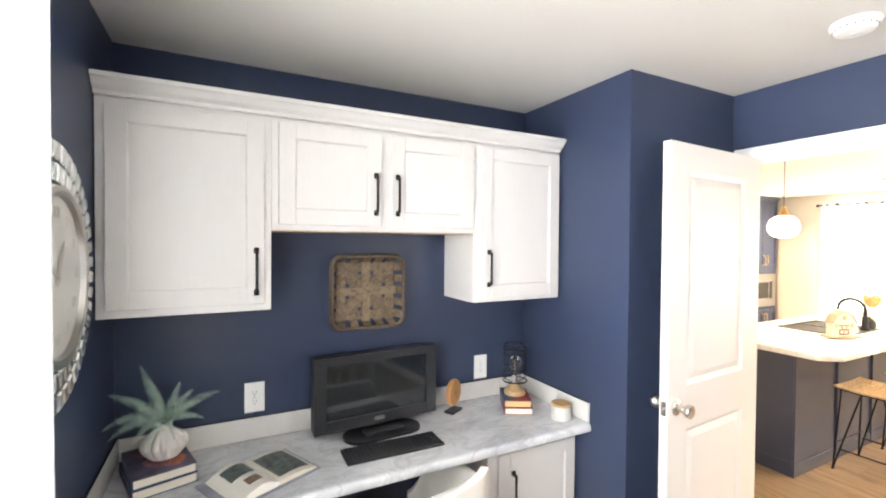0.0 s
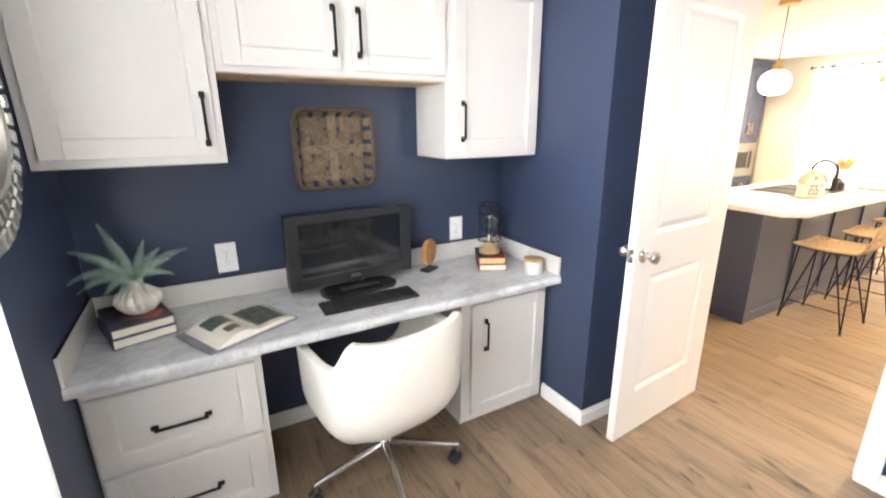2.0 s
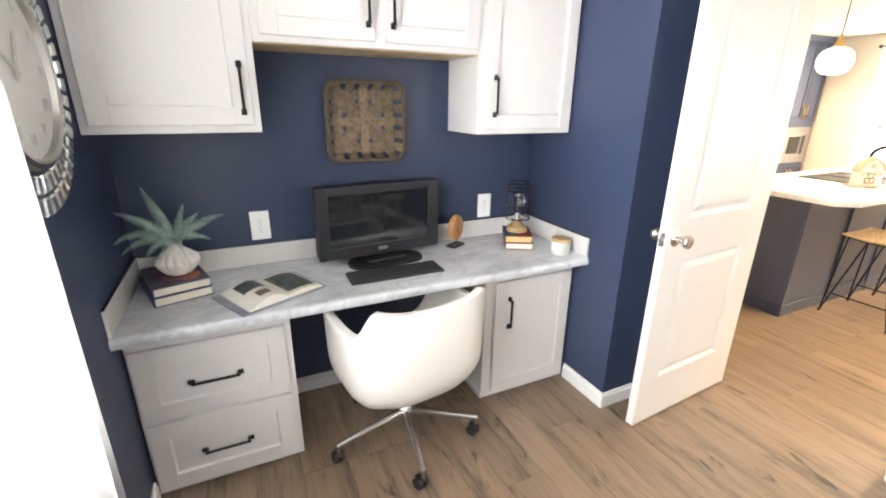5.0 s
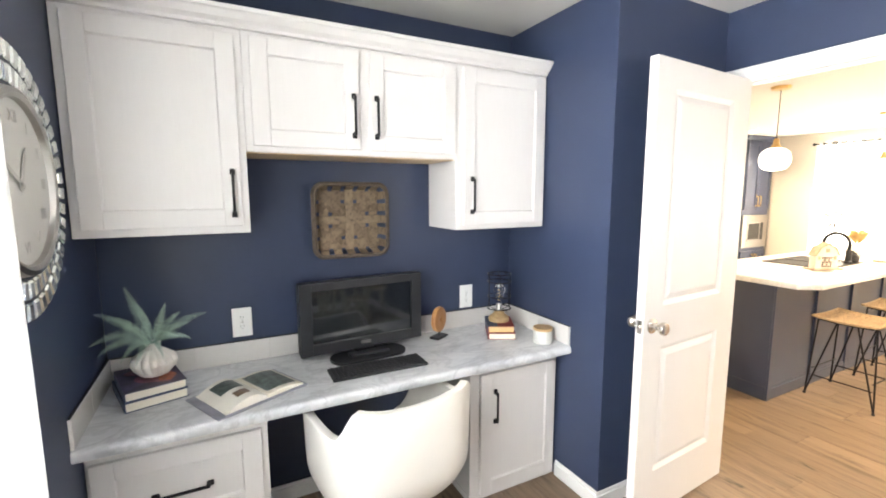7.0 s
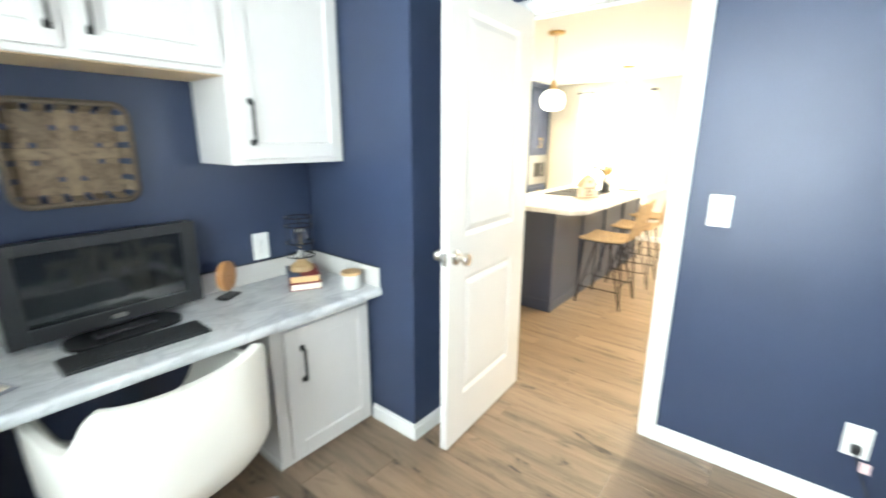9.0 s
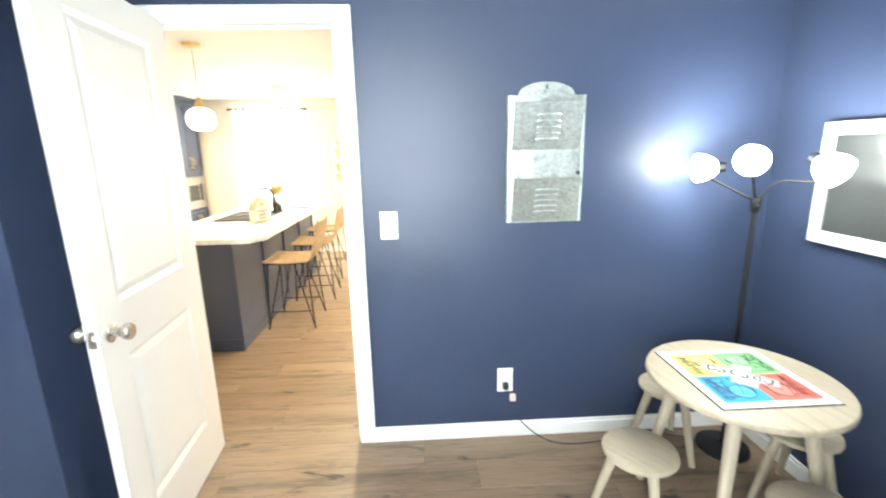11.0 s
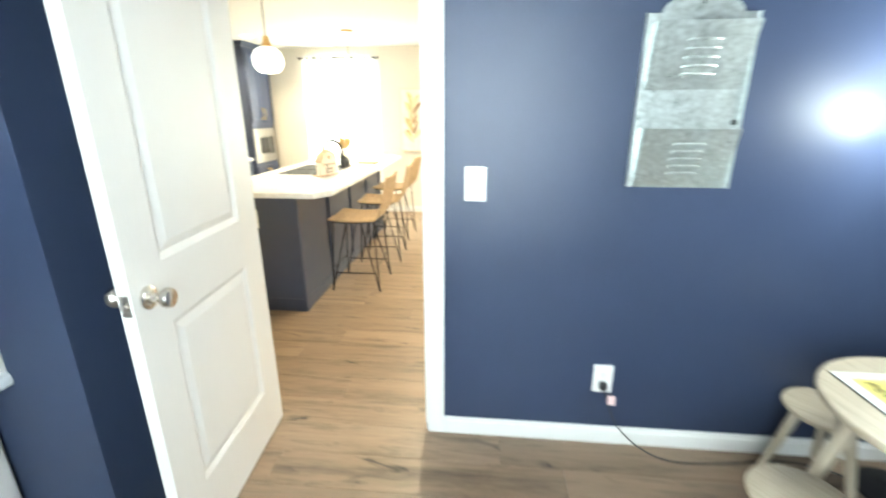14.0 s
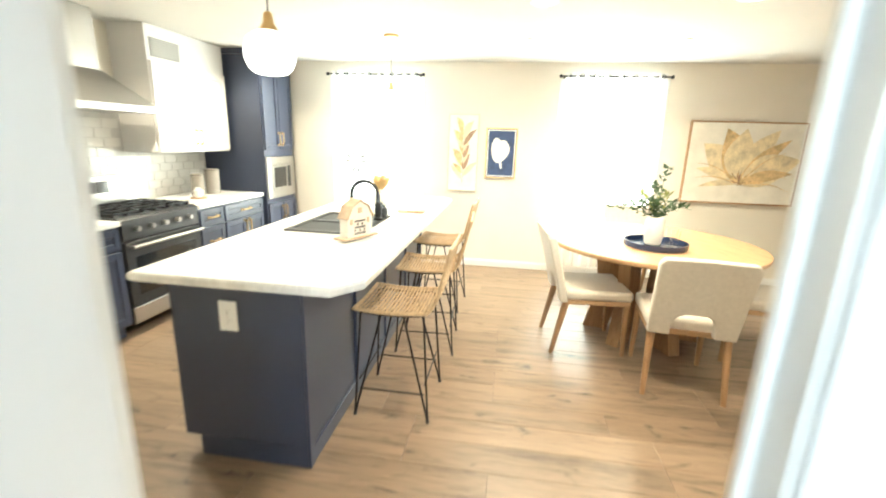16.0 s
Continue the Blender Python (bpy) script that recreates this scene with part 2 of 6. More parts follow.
def tube(bm, p0, p1, r0, r1=None, seg=14, caps=True):
    p0, p1 = Vector(p0), Vector(p1)
    d = p1 - p0
    m = Matrix.Translation((p0 + p1) / 2) @ d.to_track_quat("Z", "Y").to_matrix().to_4x4()
    bmesh.ops.create_cone(bm, cap_ends=caps, segments=seg, radius1=r0, radius2=r0 if r1 is None else r1, depth=d.length, matrix=m)
    return bm


def lathe(bm, profile, seg=32, at=(0, 0, 0), ribs=0, depth=0.0):
    """Turn (radius, height) pairs about z. ribs and depth flute the side."""
    rings = []
    for r, z in profile:
        ring = []
        for i in range(seg):
            a = 2 * math.pi * i / seg
            k = r * (1 + depth * math.cos(ribs * a)) if ribs else r
            ring.append(bm.verts.new((at[0] + k * math.cos(a), at[1] + k * math.sin(a), at[2] + z)))
        rings.append(ring)
    for a, b in zip(rings, rings[1:]):
        for i in range(seg):
            bm.faces.new((a[i], a[(i + 1) % seg], b[(i + 1) % seg], b[i]))
    for ring, flip in ((rings[0], True), (rings[-1], False)):
        bm.faces.new(ring[::-1] if flip else ring)
    return bm


def path_tube(bm, pts, r, seg=8, closed=False):
    """A round rod along the points."""
    pts = [Vector(p) for p in pts]
    n, rings = len(pts), []
    up = Vector((0.13, 0.27, 0.95)).normalized()
    for i, p in enumerate(pts):
        a, b = pts[(i - 1) % n if closed else max(0, i - 1)], pts[(i + 1) % n if closed else min(n - 1, i + 1)]
        d = (b - a).normalized()
        u = d.cross(up).normalized()
        w = d.cross(u)
        rr = r[i] if isinstance(r, (list, tuple)) else r
        rings.append([bm.verts.new(p + rr * (math.cos(2 * math.pi * k / seg) * u + math.sin(2 * math.pi * k / seg) * w)) for k in range(seg)])
    for i in range(n if closed else n - 1):
        a, b = rings[i], rings[(i + 1) % n]
        for k in range(seg):
            bm.faces.new((a[k], a[(k + 1) % seg], b[(k + 1) % seg], b[k]))
    if not closed:
        bm.faces.new(rings[0][::-1])
        bm.faces.new(rings[-1])
    return bm


def arc(cx, cz, r, a0, a1, n, y=0.0):
    return [(cx + r * math.cos(radians(a0 + (a1 - a0) * i / n)), y, cz + r * math.sin(radians(a0 + (a1 - a0) * i / n))) for i in range(n + 1)]


def prism(bm, outline, h0, h1, axis="z"):
    """A flat outline of (u, v) pairs given thickness from h0 to h1 along axis."""
    def at(u, v, h):
        return {"z": (u, v, h), "y": (u, h, v), "x": (h, u, v)}[axis]
    a, b = [bm.verts.new(at(u, v, h0)) for u, v in outline], [bm.verts.new(at(u, v, h1)) for u, v in outline]
    fs = [bm.faces.new(a[::-1]), bm.faces.new(b)]
    n = len(outline)
    fs += [bm.faces.new((a[i], a[(i + 1) % n], b[(i + 1) % n], b[i])) for i in range(n)]
    bmesh.ops.recalc_face_normals(bm, faces=fs)
    return bm


def rounded(w, h, r, n=5, cx=0.0, cy=0.0):
    pts = []
    for sx, sy, a in ((1, 1, 0), (-1, 1, 90), (-1, -1, 180), (1, -1, 270)):
        for i in range(n + 1):
            t = radians(a + 90 * i / n)
            pts.append((cx + sx * (w / 2 - r) + r * math.cos(t), cy + sy * (h / 2 - r) + r * math.sin(t)))
    return pts


def finish(name, bm, material, smooth=False):
    bmesh.ops.recalc_face_normals(bm, faces=bm.faces)
    me = bpy.data.meshes.new(name)
    bm.to_mesh(me)
    bm.free()
    for m in material if isinstance(material, (list, tuple)) else [material]:
        me.materials.append(m)
    if smooth:
        me.polygons.foreach_set("use_smooth", [True] * len(me.polygons))
        me.set_sharp_from_angle(angle=radians(38))
    return me


def part(name, bm, material, parent, label="", smooth=False, m=None):
    ob = new(name, finish(name, bm, material, smooth))
    ob.parent = parent
    if m is not None:
        ob.matrix_basis = m
    return tagged(ob, label)


def base(name, label, category, x=0.0, y=0.0, z=0.0, rz=0.0, group="", kind=""):
    ob = new(name)
    ob.empty_display_size = 0.1
    ob.matrix_basis = pose(x, y, z, 0, 0, rz)
    return tagged(ob, label, category, group, kind)


def thing(name, bm, material, label, category, m=None, smooth=False, group="", kind=""):
    ob = new(name, finish(name, bm, material, smooth))
    if m is not None:
        ob.matrix_basis = m
    return tagged(ob, label, category, group, kind)


def B():
    return bmesh.new()


def writing(name, text, size, material, parent, m, label="", bold=0.0):
    """Raised letters from the built-in font, turned into a mesh."""
    cu = bpy.data.curves.new(name, "FONT")
    cu.body, cu.size, cu.extrude, cu.align_x, cu.align_y = text, size, 0.0004, "CENTER", "CENTER"
    cu.offset = size * bold
    tmp = bpy.data.objects.new(name, cu)
    me = bpy.data.meshes.new_from_object(tmp)
    bpy.data.objects.remove(tmp)
    me.materials.clear()
    me.materials.append(material)
    ob = new(name, me)
    ob.parent, ob.matrix_basis = parent, m
    return tagged(ob, label)


# ---------------------------------------------------------------- structure
XW, XD, YS = -1.978, 0.76, -3.63          # office: west wall, door wall, south wall faces
XE, YN, YB = 5.40, 1.92, -5.40           # kitchen: far wall, range wall, dining end wall
HO, HK = 2.39, 2.27                      # ceiling heights
DY0, DY1, DH = -1.585, -0.822, 2.04       # door opening


def wall(name, boxes, material, label):
    bm = B()
    for b in boxes:
        box(bm, *b)
    return thing(name, bm, material, label, "wall", kind="structure")


def opening_wall(x0, x1, y0, y1, h, holes):
    """Boxes of a wall across x with holes (ya, yb, za, zb)."""
    out, y = [], y0
    for ya, yb, za, zb in sorted(holes):
        out.append((x0, y, 0, x1, ya, h))
        if za > 0:
            out.append((x0, ya, 0, x1, yb, za))
        out.append((x0, ya, zb, x1, yb, h))
        y = yb
    out.append((x0, y, 0, x1, y1, h))
    return out


wall("wall_north", [(XW - 0.1, 0, 0, 0.0, 0.1, HO)], NAVY, "navy painted wall behind the built-in desk")
wall("wall_return", [(0.0, -0.75, 0, XD, 0.1, HO)], NAVY, "navy painted boxed-out corner beside the desk")
wall("wall_west", opening_wall(XW - 0.1, XW, YS - 0.1, 0.1, HO, [(-2.50, -1.03, 0.66, 2.24)]), NAVY, "navy painted wall with a curtained window")
wall("wall_south", [(XW, YS - 0.1, 0, XD + 0.04, YS, HO)], NAVY, "navy painted wall behind the small round table")
wall("wall_door", opening_wall(XD, XD + 0.04, YS, 0.1, HO, [(DY0 - 0.012, DY1 + 0.012, 0, DH + 0.012)]), NAVY, "navy painted wall with the doorway")
wall("wall_kitchen_west", opening_wall(XD + 0.04, XD + 0.08, YB, YN, HO, [(DY0 - 0.012, DY1 + 0.012, 0, DH + 0.012)]), CREAM, "warm white kitchen side of the doorway wall")
KW = [(-0.27, 0.70, 0.50, 2.05), (-2.82, -1.85, 0.50, 2.05)]
wall("wall_east", opening_wall(XE, XE + 0.1, YB - 0.1, YN + 0.1, HO, KW), CREAM, "warm white wall with two curtained windows")
wall("wall_range", [(XD + 0.04, YN, 0, XE, YN + 0.1, HO)], CREAM, "warm white wall behind the range")
wall("wall_dining_end", [(XD + 0.04, YB - 0.1, 0, XE, YB, HO)], CREAM, "warm white wall at the dining end")
wall("ceiling_office", [(XW - 0.1, YS - 0.1, HO, XD + 0.04, 0.1, HO + 0.08)], CEILING, "white painted office ceiling")
wall("ceiling_kitchen", [(XD + 0.08, YB, HK, XE, YN, HK + 0.2)], CEILING, "white painted kitchen ceiling")


def baseboard(name, x0, y0, x1, y1, nx, ny, h=0.085):
    """A skirting along a wall line, standing out along the normal."""
    bm = B()
    t = 0.013
    for z0, z1, d in ((0.0, h - 0.018, t), (h - 0.018, h, t * 0.6)):
        box(bm, x0, y0, z0, x1 + nx * d, y1 + ny * d, z1, 0.002)
    thing(name, bm, TRIM, "white painted baseboard along the wall", "baseboard", kind="structure")


baseboard("baseboard", -1.42, 0, -0.535, 0, 0, -1)
baseboard("baseboard", 0, -0.75, 0, -0.46, -1, 0)
baseboard("baseboard", -0.013, -0.75, XD, -0.75, 0, -1)
baseboard("baseboard", XD, YS + 0.013, XD, DY0 - 0.082, -1, 0)
baseboard("baseboard", XW, YS, XD, YS, 0, 1)
baseboard("baseboard", XW, YS + 0.013, XW, -0.46, 1, 0)
baseboard("baseboard", XE, YB, XE, 1.20, -1, 0)
baseboard("baseboard", XD + 0.08, YB, XE, YB, 0, 1)

# door lining and casing
lin = base("door_frame", "white painted door lining with flat casing", "door frame", XD, 0, 0, kind="structure")
bm = B()
for y0, y1 in ((DY0 - 0.012, DY0), (DY1, DY1 + 0.012)):
    box(bm, 0.002, y0, 0, 0.078, y1, DH)
box(bm, 0.002, DY0 - 0.012, DH, 0.078, DY1 + 0.012, DH + 0.012)
part("lining", bm, TRIM, lin)
bm = B()
box(bm, 0.045, DY0, 0, 0.062, DY0 + 0.012, DH, 0.002)
box(bm, 0.045, DY1 - 0.012, 0, 0.062, DY1, DH, 0.002)
box(bm, 0.045, DY0, DH - 0.012, 0.062, DY1, DH, 0.002)
part("door_stop", bm, TRIM, lin)
for side, xo in ((-1, 0.0), (1, 0.08)):
    for y0, y1, z0, z1 in ((DY0 - 0.081, DY0 - 0.006, 0, DH + 0.066), (DY1 + 0.006, DY1 + 0.058, 0, DH + 0.066), (DY0 - 0.006, DY1 + 0.006, DH + 0.006, DH + 0.066)):
        bm = B()
        box(bm, xo, y0, z0, xo + side * 0.012, y1, z1, 0.002)
        w = 0.016
        if y1 - y0 > 0.3:
            box(bm, xo, y0, z1 - w, xo + side * 0.017, y1, z1, 0.003)
        elif y0 < -1.5:
            box(bm, xo, y0, z0, xo + side * 0.017, y0 + w, z1, 0.003)
        else:
            box(bm, xo, y1 - w, z0, xo + side * 0.017, y1, z1, 0.003)
        part("casing", bm, TRIM, lin)
bm = B()
box(bm, 0.018, DY0 - 0.001, 0.90, 0.043, DY0 + 0.0015, 0.975, 0.001)
part("strike_plate", bm, NICKEL, lin, "satin nickel strike plate")

# the office door, open at a right angle
door = base("door_1", "white two-panel door standing open, with a nickel knob", "door", 0.775, -0.838, 0.012, 184.3, kind="structure")
DW, DT = 0.755, 0.036
# local: x along the leaf from the hinge, y from 0 to DT towards the room
bm = B()
HGT = 2.036
XA, XB, Z0, Z1, Z2, Z3 = 0.150, 0.622, 0.232, 0.826, 1.012, 1.922
P = [(XA, Z0, XB, Z1), (XA, Z2, XB, Z3)]
box(bm, 0, 0.011, 0, DW, DT - 0.011, HGT)
for f0, f1 in ((0.0, 0.011), (DT - 0.011, DT)):
    box(bm, 0, f0, 0, XA, f1, HGT)
    box(bm, XB, f0, 0, DW, f1, HGT)
    for za, zb in ((0, Z0), (Z1, Z2), (Z3, HGT)):
        box(bm, XA, f0, za, XB, f1, zb)
part("leaf", bm, DOORW, door)
for f, s in ((0.004, -1), (DT - 0.004, 1)):
    for xa, za, xb, zb in P:
        bm = B()
        i, j = 0.020, 0.048
        outer = [(xa, za), (xb, za), (xb, zb), (xa, zb)]
        mid = [(xa + i, za + i), (xb - i, za + i), (xb - i, zb - i), (xa + i, zb - i)]
        inn = [(xa + j, za + j), (xb - j, za + j), (xb - j, zb - j), (xa + j, zb - j)]
        rings = [[bm.verts.new((x, f + s * d, z)) for x, z in ring] for ring, d in ((outer, 0.0035), (mid, -0.006), (inn, 0.0025))]
        for a, b in zip(rings, rings[1:]):
            for k in range(4):
                bm.faces.new((a[k], a[(k + 1) % 4], b[(k + 1) % 4], b[k]))
        bm.faces.new(rings[-1])
        part("panel", bm, DOORW, door)
for s, y in ((-1, 0.0), (1, DT)):
    bm = B()
    rose = Matrix.Translation((DW - 0.060, y, 0.932)) @ pose(0, 0, 0, -90 * s, 0, 0)
    lathe(bm, [(0.033, 0), (0.033, 0.005), (0.028, 0.009), (0.014, 0.012), (0.012, 0.028), (0.018, 0.036), (0.027, 0.046), (0.029, 0.055), (0.026, 0.064), (0.016, 0.067)], 28)
    bm.transform(rose)
    part("door_knob", bm, NICKEL, door, "satin nickel round knob", True)
bm = B()
box(bm, DW, 0.006, 0.902, DW + 0.0015, DT - 0.006, 0.962)
tube(bm, (DW, DT / 2, 0.932), (DW + 0.011, DT / 2, 0.932), 0.009)
part("latch", bm, NICKEL, door, "nickel latch plate")
for z in (0.2, 1.0, 1.82):
    bm = B()
    tube(bm, (-0.004, -0.004, z), (-0.004, -0.004, z + 0.09), 0.006)
    part("hinge", bm, NICKEL, door)

# ---------------------------------------------------------------- office: cabinets and desk


def bar_handle(parent, x, y, z, length, upright=True, material=None, out=-1):
    """A square bar pull with two flared feet."""
    bm = B()
    h, d = length / 2, 0.030 * out
    if upright:
        box(bm, x - 0.005, y + d, z - h, x + 0.005, y + d - 0.008 * out, z + h, 0.0015)
        for s in (-1, 1):
            box(bm, x - 0.005, y, z + s * (h - 0.006) - 0.006, x + 0.005, y + d, z + s * (h - 0.006) + 0.006, 0.001)
            box(bm, x - 0.009, y, z + s * (h + 0.001) - 0.011, x + 0.009, y + 0.010 * out, z + s * (h + 0.001) + 0.011, 0.002)
    else:
        box(bm, x - h, y + d, z - 0.005, x + h, y + d - 0.008 * out, z + 0.005, 0.0015)
        for s in (-1, 1):
            box(bm, x + s * (h - 0.006) - 0.006, y, z - 0.005, x + s * (h - 0.006) + 0.006, y + d, z + 0.005, 0.001)
            box(bm, x + s * (h + 0.001) - 0.011, y, z - 0.009, x + s * (h + 0.001) + 0.011, y + 0.010 * out, z + 0.009, 0.002)
    return part("handle", bm, material or BLACK, parent, "matt black bar pull" if material is None else "brushed brass pull")


def shaker(name, parent, x0, x1, z0, z1, y, material, rail=0.058, t=0.019, recess=0.009):
    """A framed door or drawer front whose face looks along -y."""
    bm = B()
    box(bm, x0 + rail - 0.004, y, z0 + rail - 0.004, x1 - rail + 0.004, y - t + recess, z1 - rail + 0.004)
    i0, i1 = rail - 0.001, rail + 0.004
    ring = [[bm.verts.new((xa, y - yy, za)) for xa, za in ((x0 + i, z0 + i), (x1 - i, z0 + i), (x1 - i, z1 - i), (x0 + i, z1 - i))] for i, yy in ((i0, t - 0.003), (i1, t - recess + 0.0002))]
    for k in range(4):
        bm.faces.new((ring[0][k], ring[0][(k + 1) % 4], ring[1][(k + 1) % 4], ring[1][k]))
    d = part(name, bm, material, parent)
    for nm, b in (("stile", (x0, z0, x0 + rail, z1)), ("stile", (x1 - rail, z0, x1, z1)),
                  ("rail", (x0 + rail, z0, x1 - rail, z0 + rail)), ("rail", (x0 + rail, z1 - rail, x1 - rail, z1))):
        bm = B()
        box(bm, b[0], y, b[1], b[2], y - t, b[3], 0.0018)
        part(nm, bm, material, d)
    return d


YF = -0.302    # face of the upper cabinets
cab = base("wall_cabinet", "tall white shaker wall cabinet with a black bar pull", "cabinet", group="upper cabinets")
bm = B()
box(bm, XW + 0.004, -0.002, 1.362, -1.434, YF, 2.10, 0.0015)
part("body", bm, CABW, cab)
d = shaker("door", cab, -1.945, -1.458, 1.390, 2.080, YF, CABW, 0.062)
bar_handle(d, -1.487, YF - 0.019, 1.512, 0.155)

cab = base("wall_cabinet", "short white shaker wall cabinet with two doors", "cabinet", group="upper cabinets")
bm = B()
box(bm, -1.433, -0.002, 1.668, -0.534, YF, 2.10, 0.0015)
part("body", bm, CABW, cab)
bm = B()
box(bm, -1.43, -0.004, 1.664, -0.537, YF + 0.02, 1.668)
part("underside", bm, RAWWOOD, cab, "unpainted wood underside")
d = shaker("door", cab, -1.408, -0.996, 1.690, 2.085, YF, CABW, 0.062)
bar_handle(d, -1.022, YF - 0.019, 1.825, 0.155)
d = shaker("door", cab, -0.952, -0.541, 1.690, 2.085, YF, CABW, 0.062)
bar_handle(d, -0.925, YF - 0.019, 1.825, 0.155)

cab = base("wall_cabinet", "white shaker wall cabinet reaching lower beside the corner", "cabinet", group="upper cabinets")
bm = B()
box(bm, -0.533, -0.002, 1.335, -0.003, YF, 2.10, 0.0015)
part("body", bm, CABW, cab)
d = shaker("door", cab, -0.498, -0.018, 1.358, 2.085, YF, CABW, 0.062)
bar_handle(d, -0.455, YF - 0.019, 1.50, 0.155)

bm = B()
prof = [(YF + 0.004, 2.104), (YF - 0.010, 2.104), (YF - 0.012, 2.116), (YF - 0.030, 2.128), (YF - 0.044, 2.147), (YF - 0.052, 2.152), (YF - 0.052, 2.166), (YF + 0.004, 2.166)]
prism(bm, prof, XW + 0.003, -0.004, "x")
thing("crown_moulding", bm, CABW, "white crown moulding along the top of the wall cabinets", "moulding")
bm = B()
box(bm, XW + 0.004, -0.002, 2.102, -0.004, YF + 0.004, 2.112)
thing("cabinet_top", bm, CABW, "flat white top board over the wall cabinets", "board")

# base units
YB0 = -0.440
unit = base("drawer_unit", "white two-drawer base unit with black bar pulls under the desk", "drawer unit")
bm = B()
box(bm, XW + 0.004, -0.004, 0.0, -1.424, YB0, 0.704, 0.0015)
part("body", bm, CABW, unit)
d = shaker("drawer", unit, -1.962, -1.448, 0.345, 0.640, YB0, CABW, 0.066)
bar_handle(d, -1.706, YB0 - 0.019, 0.484, 0.165, False)
d = shaker("drawer", unit, -1.962, -1.448, 0.022, 0.325, YB0, CABW, 0.066)
bar_handle(d, -1.706, YB0 - 0.019, 0.170, 0.165, False)

unit = base("base_cabinet", "white shaker base cabinet with one door under the desk", "cabinet")
bm = B()
box(bm, -0.530, -0.004, 0.0, -0.003, YB0, 0.704, 0.0015)
box(bm, -0.536, -0.004, 0.0, -0.530, YB0 - 0.004, 0.035, 0.001)
part("body", bm, CABW, unit)
d = shaker("door", unit, -0.478, -0.020, 0.035, 0.650, YB0, CABW, 0.062)
bar_handle(d, -0.400, YB0 - 0.019, 0.482, 0.150)

# worktop with a rolled front edge
bm = B()
yf, zt, zb = -0.545, 0.745, 0.705
prof = [(yf + 0.030, zb), (yf + 0.030, zt), (yf + 0.016, zt)] + [(yf + 0.016 + 0.016 * math.cos(radians(a)), zt - 0.016 + 0.016 * math.sin(radians(a))) for a in (110, 130, 150, 170, 180)] + [(yf, zb + 0.010), (yf + 0.004, zb + 0.002), (yf + 0.012, zb)]
prism(bm, [(y - 0.001, z) for y, z in prof], XW + 0.002, -0.002, "x")
desk = base("desk_worktop", "built-in desk top in grey marbled laminate", "desk")
part("front_edge", bm, MARBLE, desk, "", True)
bm = B()
box(bm, XW + 0.002, -0.001, zb, -0.002, yf + 0.0292, zt - 0.0003)
part("top", bm, MARBLE, desk)

# tiled upstands: long pale tiles with a metal edge strip


def upstand(name, p0, p1, inward, tile):
    up = base(name, "pale glazed tile upstand with a thin metal edge", "backsplash", kind="structure")
    p0, p1, n = Vector(p0), Vector(p1), Vector(inward)
    length, d = (p1 - p0).length, (p1 - p0).normalized()
    z0, z1, th = 0.746, 0.846, 0.011
    bm = B()
    a, b = p0 + n * 0.0015, p1 + n * (th - 0.003)
    box(bm, a.x, a.y, z0, b.x, b.y, z1 - 0.002)
    part("grout", bm, GROUT, up)
    s = 0.0
    while s < length - 0.01:
        e = min(length, s + tile)
        a, b = p0 + d * (s + 0.001) + n * 0.002, p0 + d * (e - 0.001) + n * th
        bm = B()
        box(bm, a.x, a.y, z0 + 0.001, b.x, b.y, z1 - 0.003, 0.0012)
        part("tile", bm, TILE, up)
        s = e
    # edge strip kept to the wall side; its black also paints the shadow gap there
    bm = B()
    a, b = p0 + n * 0.001, p1 + n * 0.0085
    box(bm, a.x, a.y, z1 - 0.003, b.x, b.y, z1 + 0.0005)
    part("edge_strip", bm, BLACK, up, "thin metal edge strip, dark for the shadow gap at the wall")


upstand("backsplash", (XW + 0.012, 0, 0), (-0.012, 0, 0), (0, -1, 0), 0.30)
upstand("backsplash", (0, 0, 0), (0, -0.535, 0), (-1, 0, 0), 0.30)
upstand("backsplash", (XW, 0, 0), (XW, -0.535, 0), (1, 0, 0), 0.30)

# ---------------------------------------------------------------- office: things on and round the desk
ZD = 0.7455


def wall_plate(name, m, kind, label):
    """A plate in its own x-z plane, facing -y."""
    p = base(name, label, "outlet" if kind == "outlet" else "switch")
    p.matrix_basis = m
    bm = B()
    box(bm, -0.041, 0, -0.066, 0.041, -0.005, 0.066, 0.003, 2)
    part("plate", bm, PLASTICW, p)
    if kind == "outlet":
        for z in (-0.021, 0.021):
            bm = B()
            prism(bm, [(u, v + z) for u, v in rounded(0.034, 0.030, 0.011)], -0.004, -0.0068, "y")
            r = part("socket", bm, PLASTICW, p)
            bm = B()
            for x, w in ((-0.0065, 0.0018), (0.0065, 0.0018)):
                box(bm, x - w / 2, -0.006, z - 0.001, x + w / 2, -0.0072, z + 0.008)
            box(bm, -0.002, -0.006, z - 0.010, 0.002, -0.0072, z - 0.006)
            part("slots", bm, DARK, r)
        bm = B()
        tube(bm, (0, -0.004, 0), (0, -0.0062, 0), 0.003)
        part("screw", bm, NICKEL, p)
    else:
        bm = B()
        box(bm, -0.005, -0.004, -0.012, 0.005, -0.0065, 0.012, 0.001)
        t = part("toggle_slot", bm, PLASTICW, p)
        bm = B()
        box(bm, -0.004, -0.005, -0.002, 0.004, -0.018, 0.007, 0.001)
        part("toggle", bm, PLASTICW, p)
        for z in (-0.03, 0.03):
            bm = B()
            tube(bm, (0, -0.004, z), (0, -0.0058, z), 0.003)
            part("screw", bm, NICKEL, p)
    return p


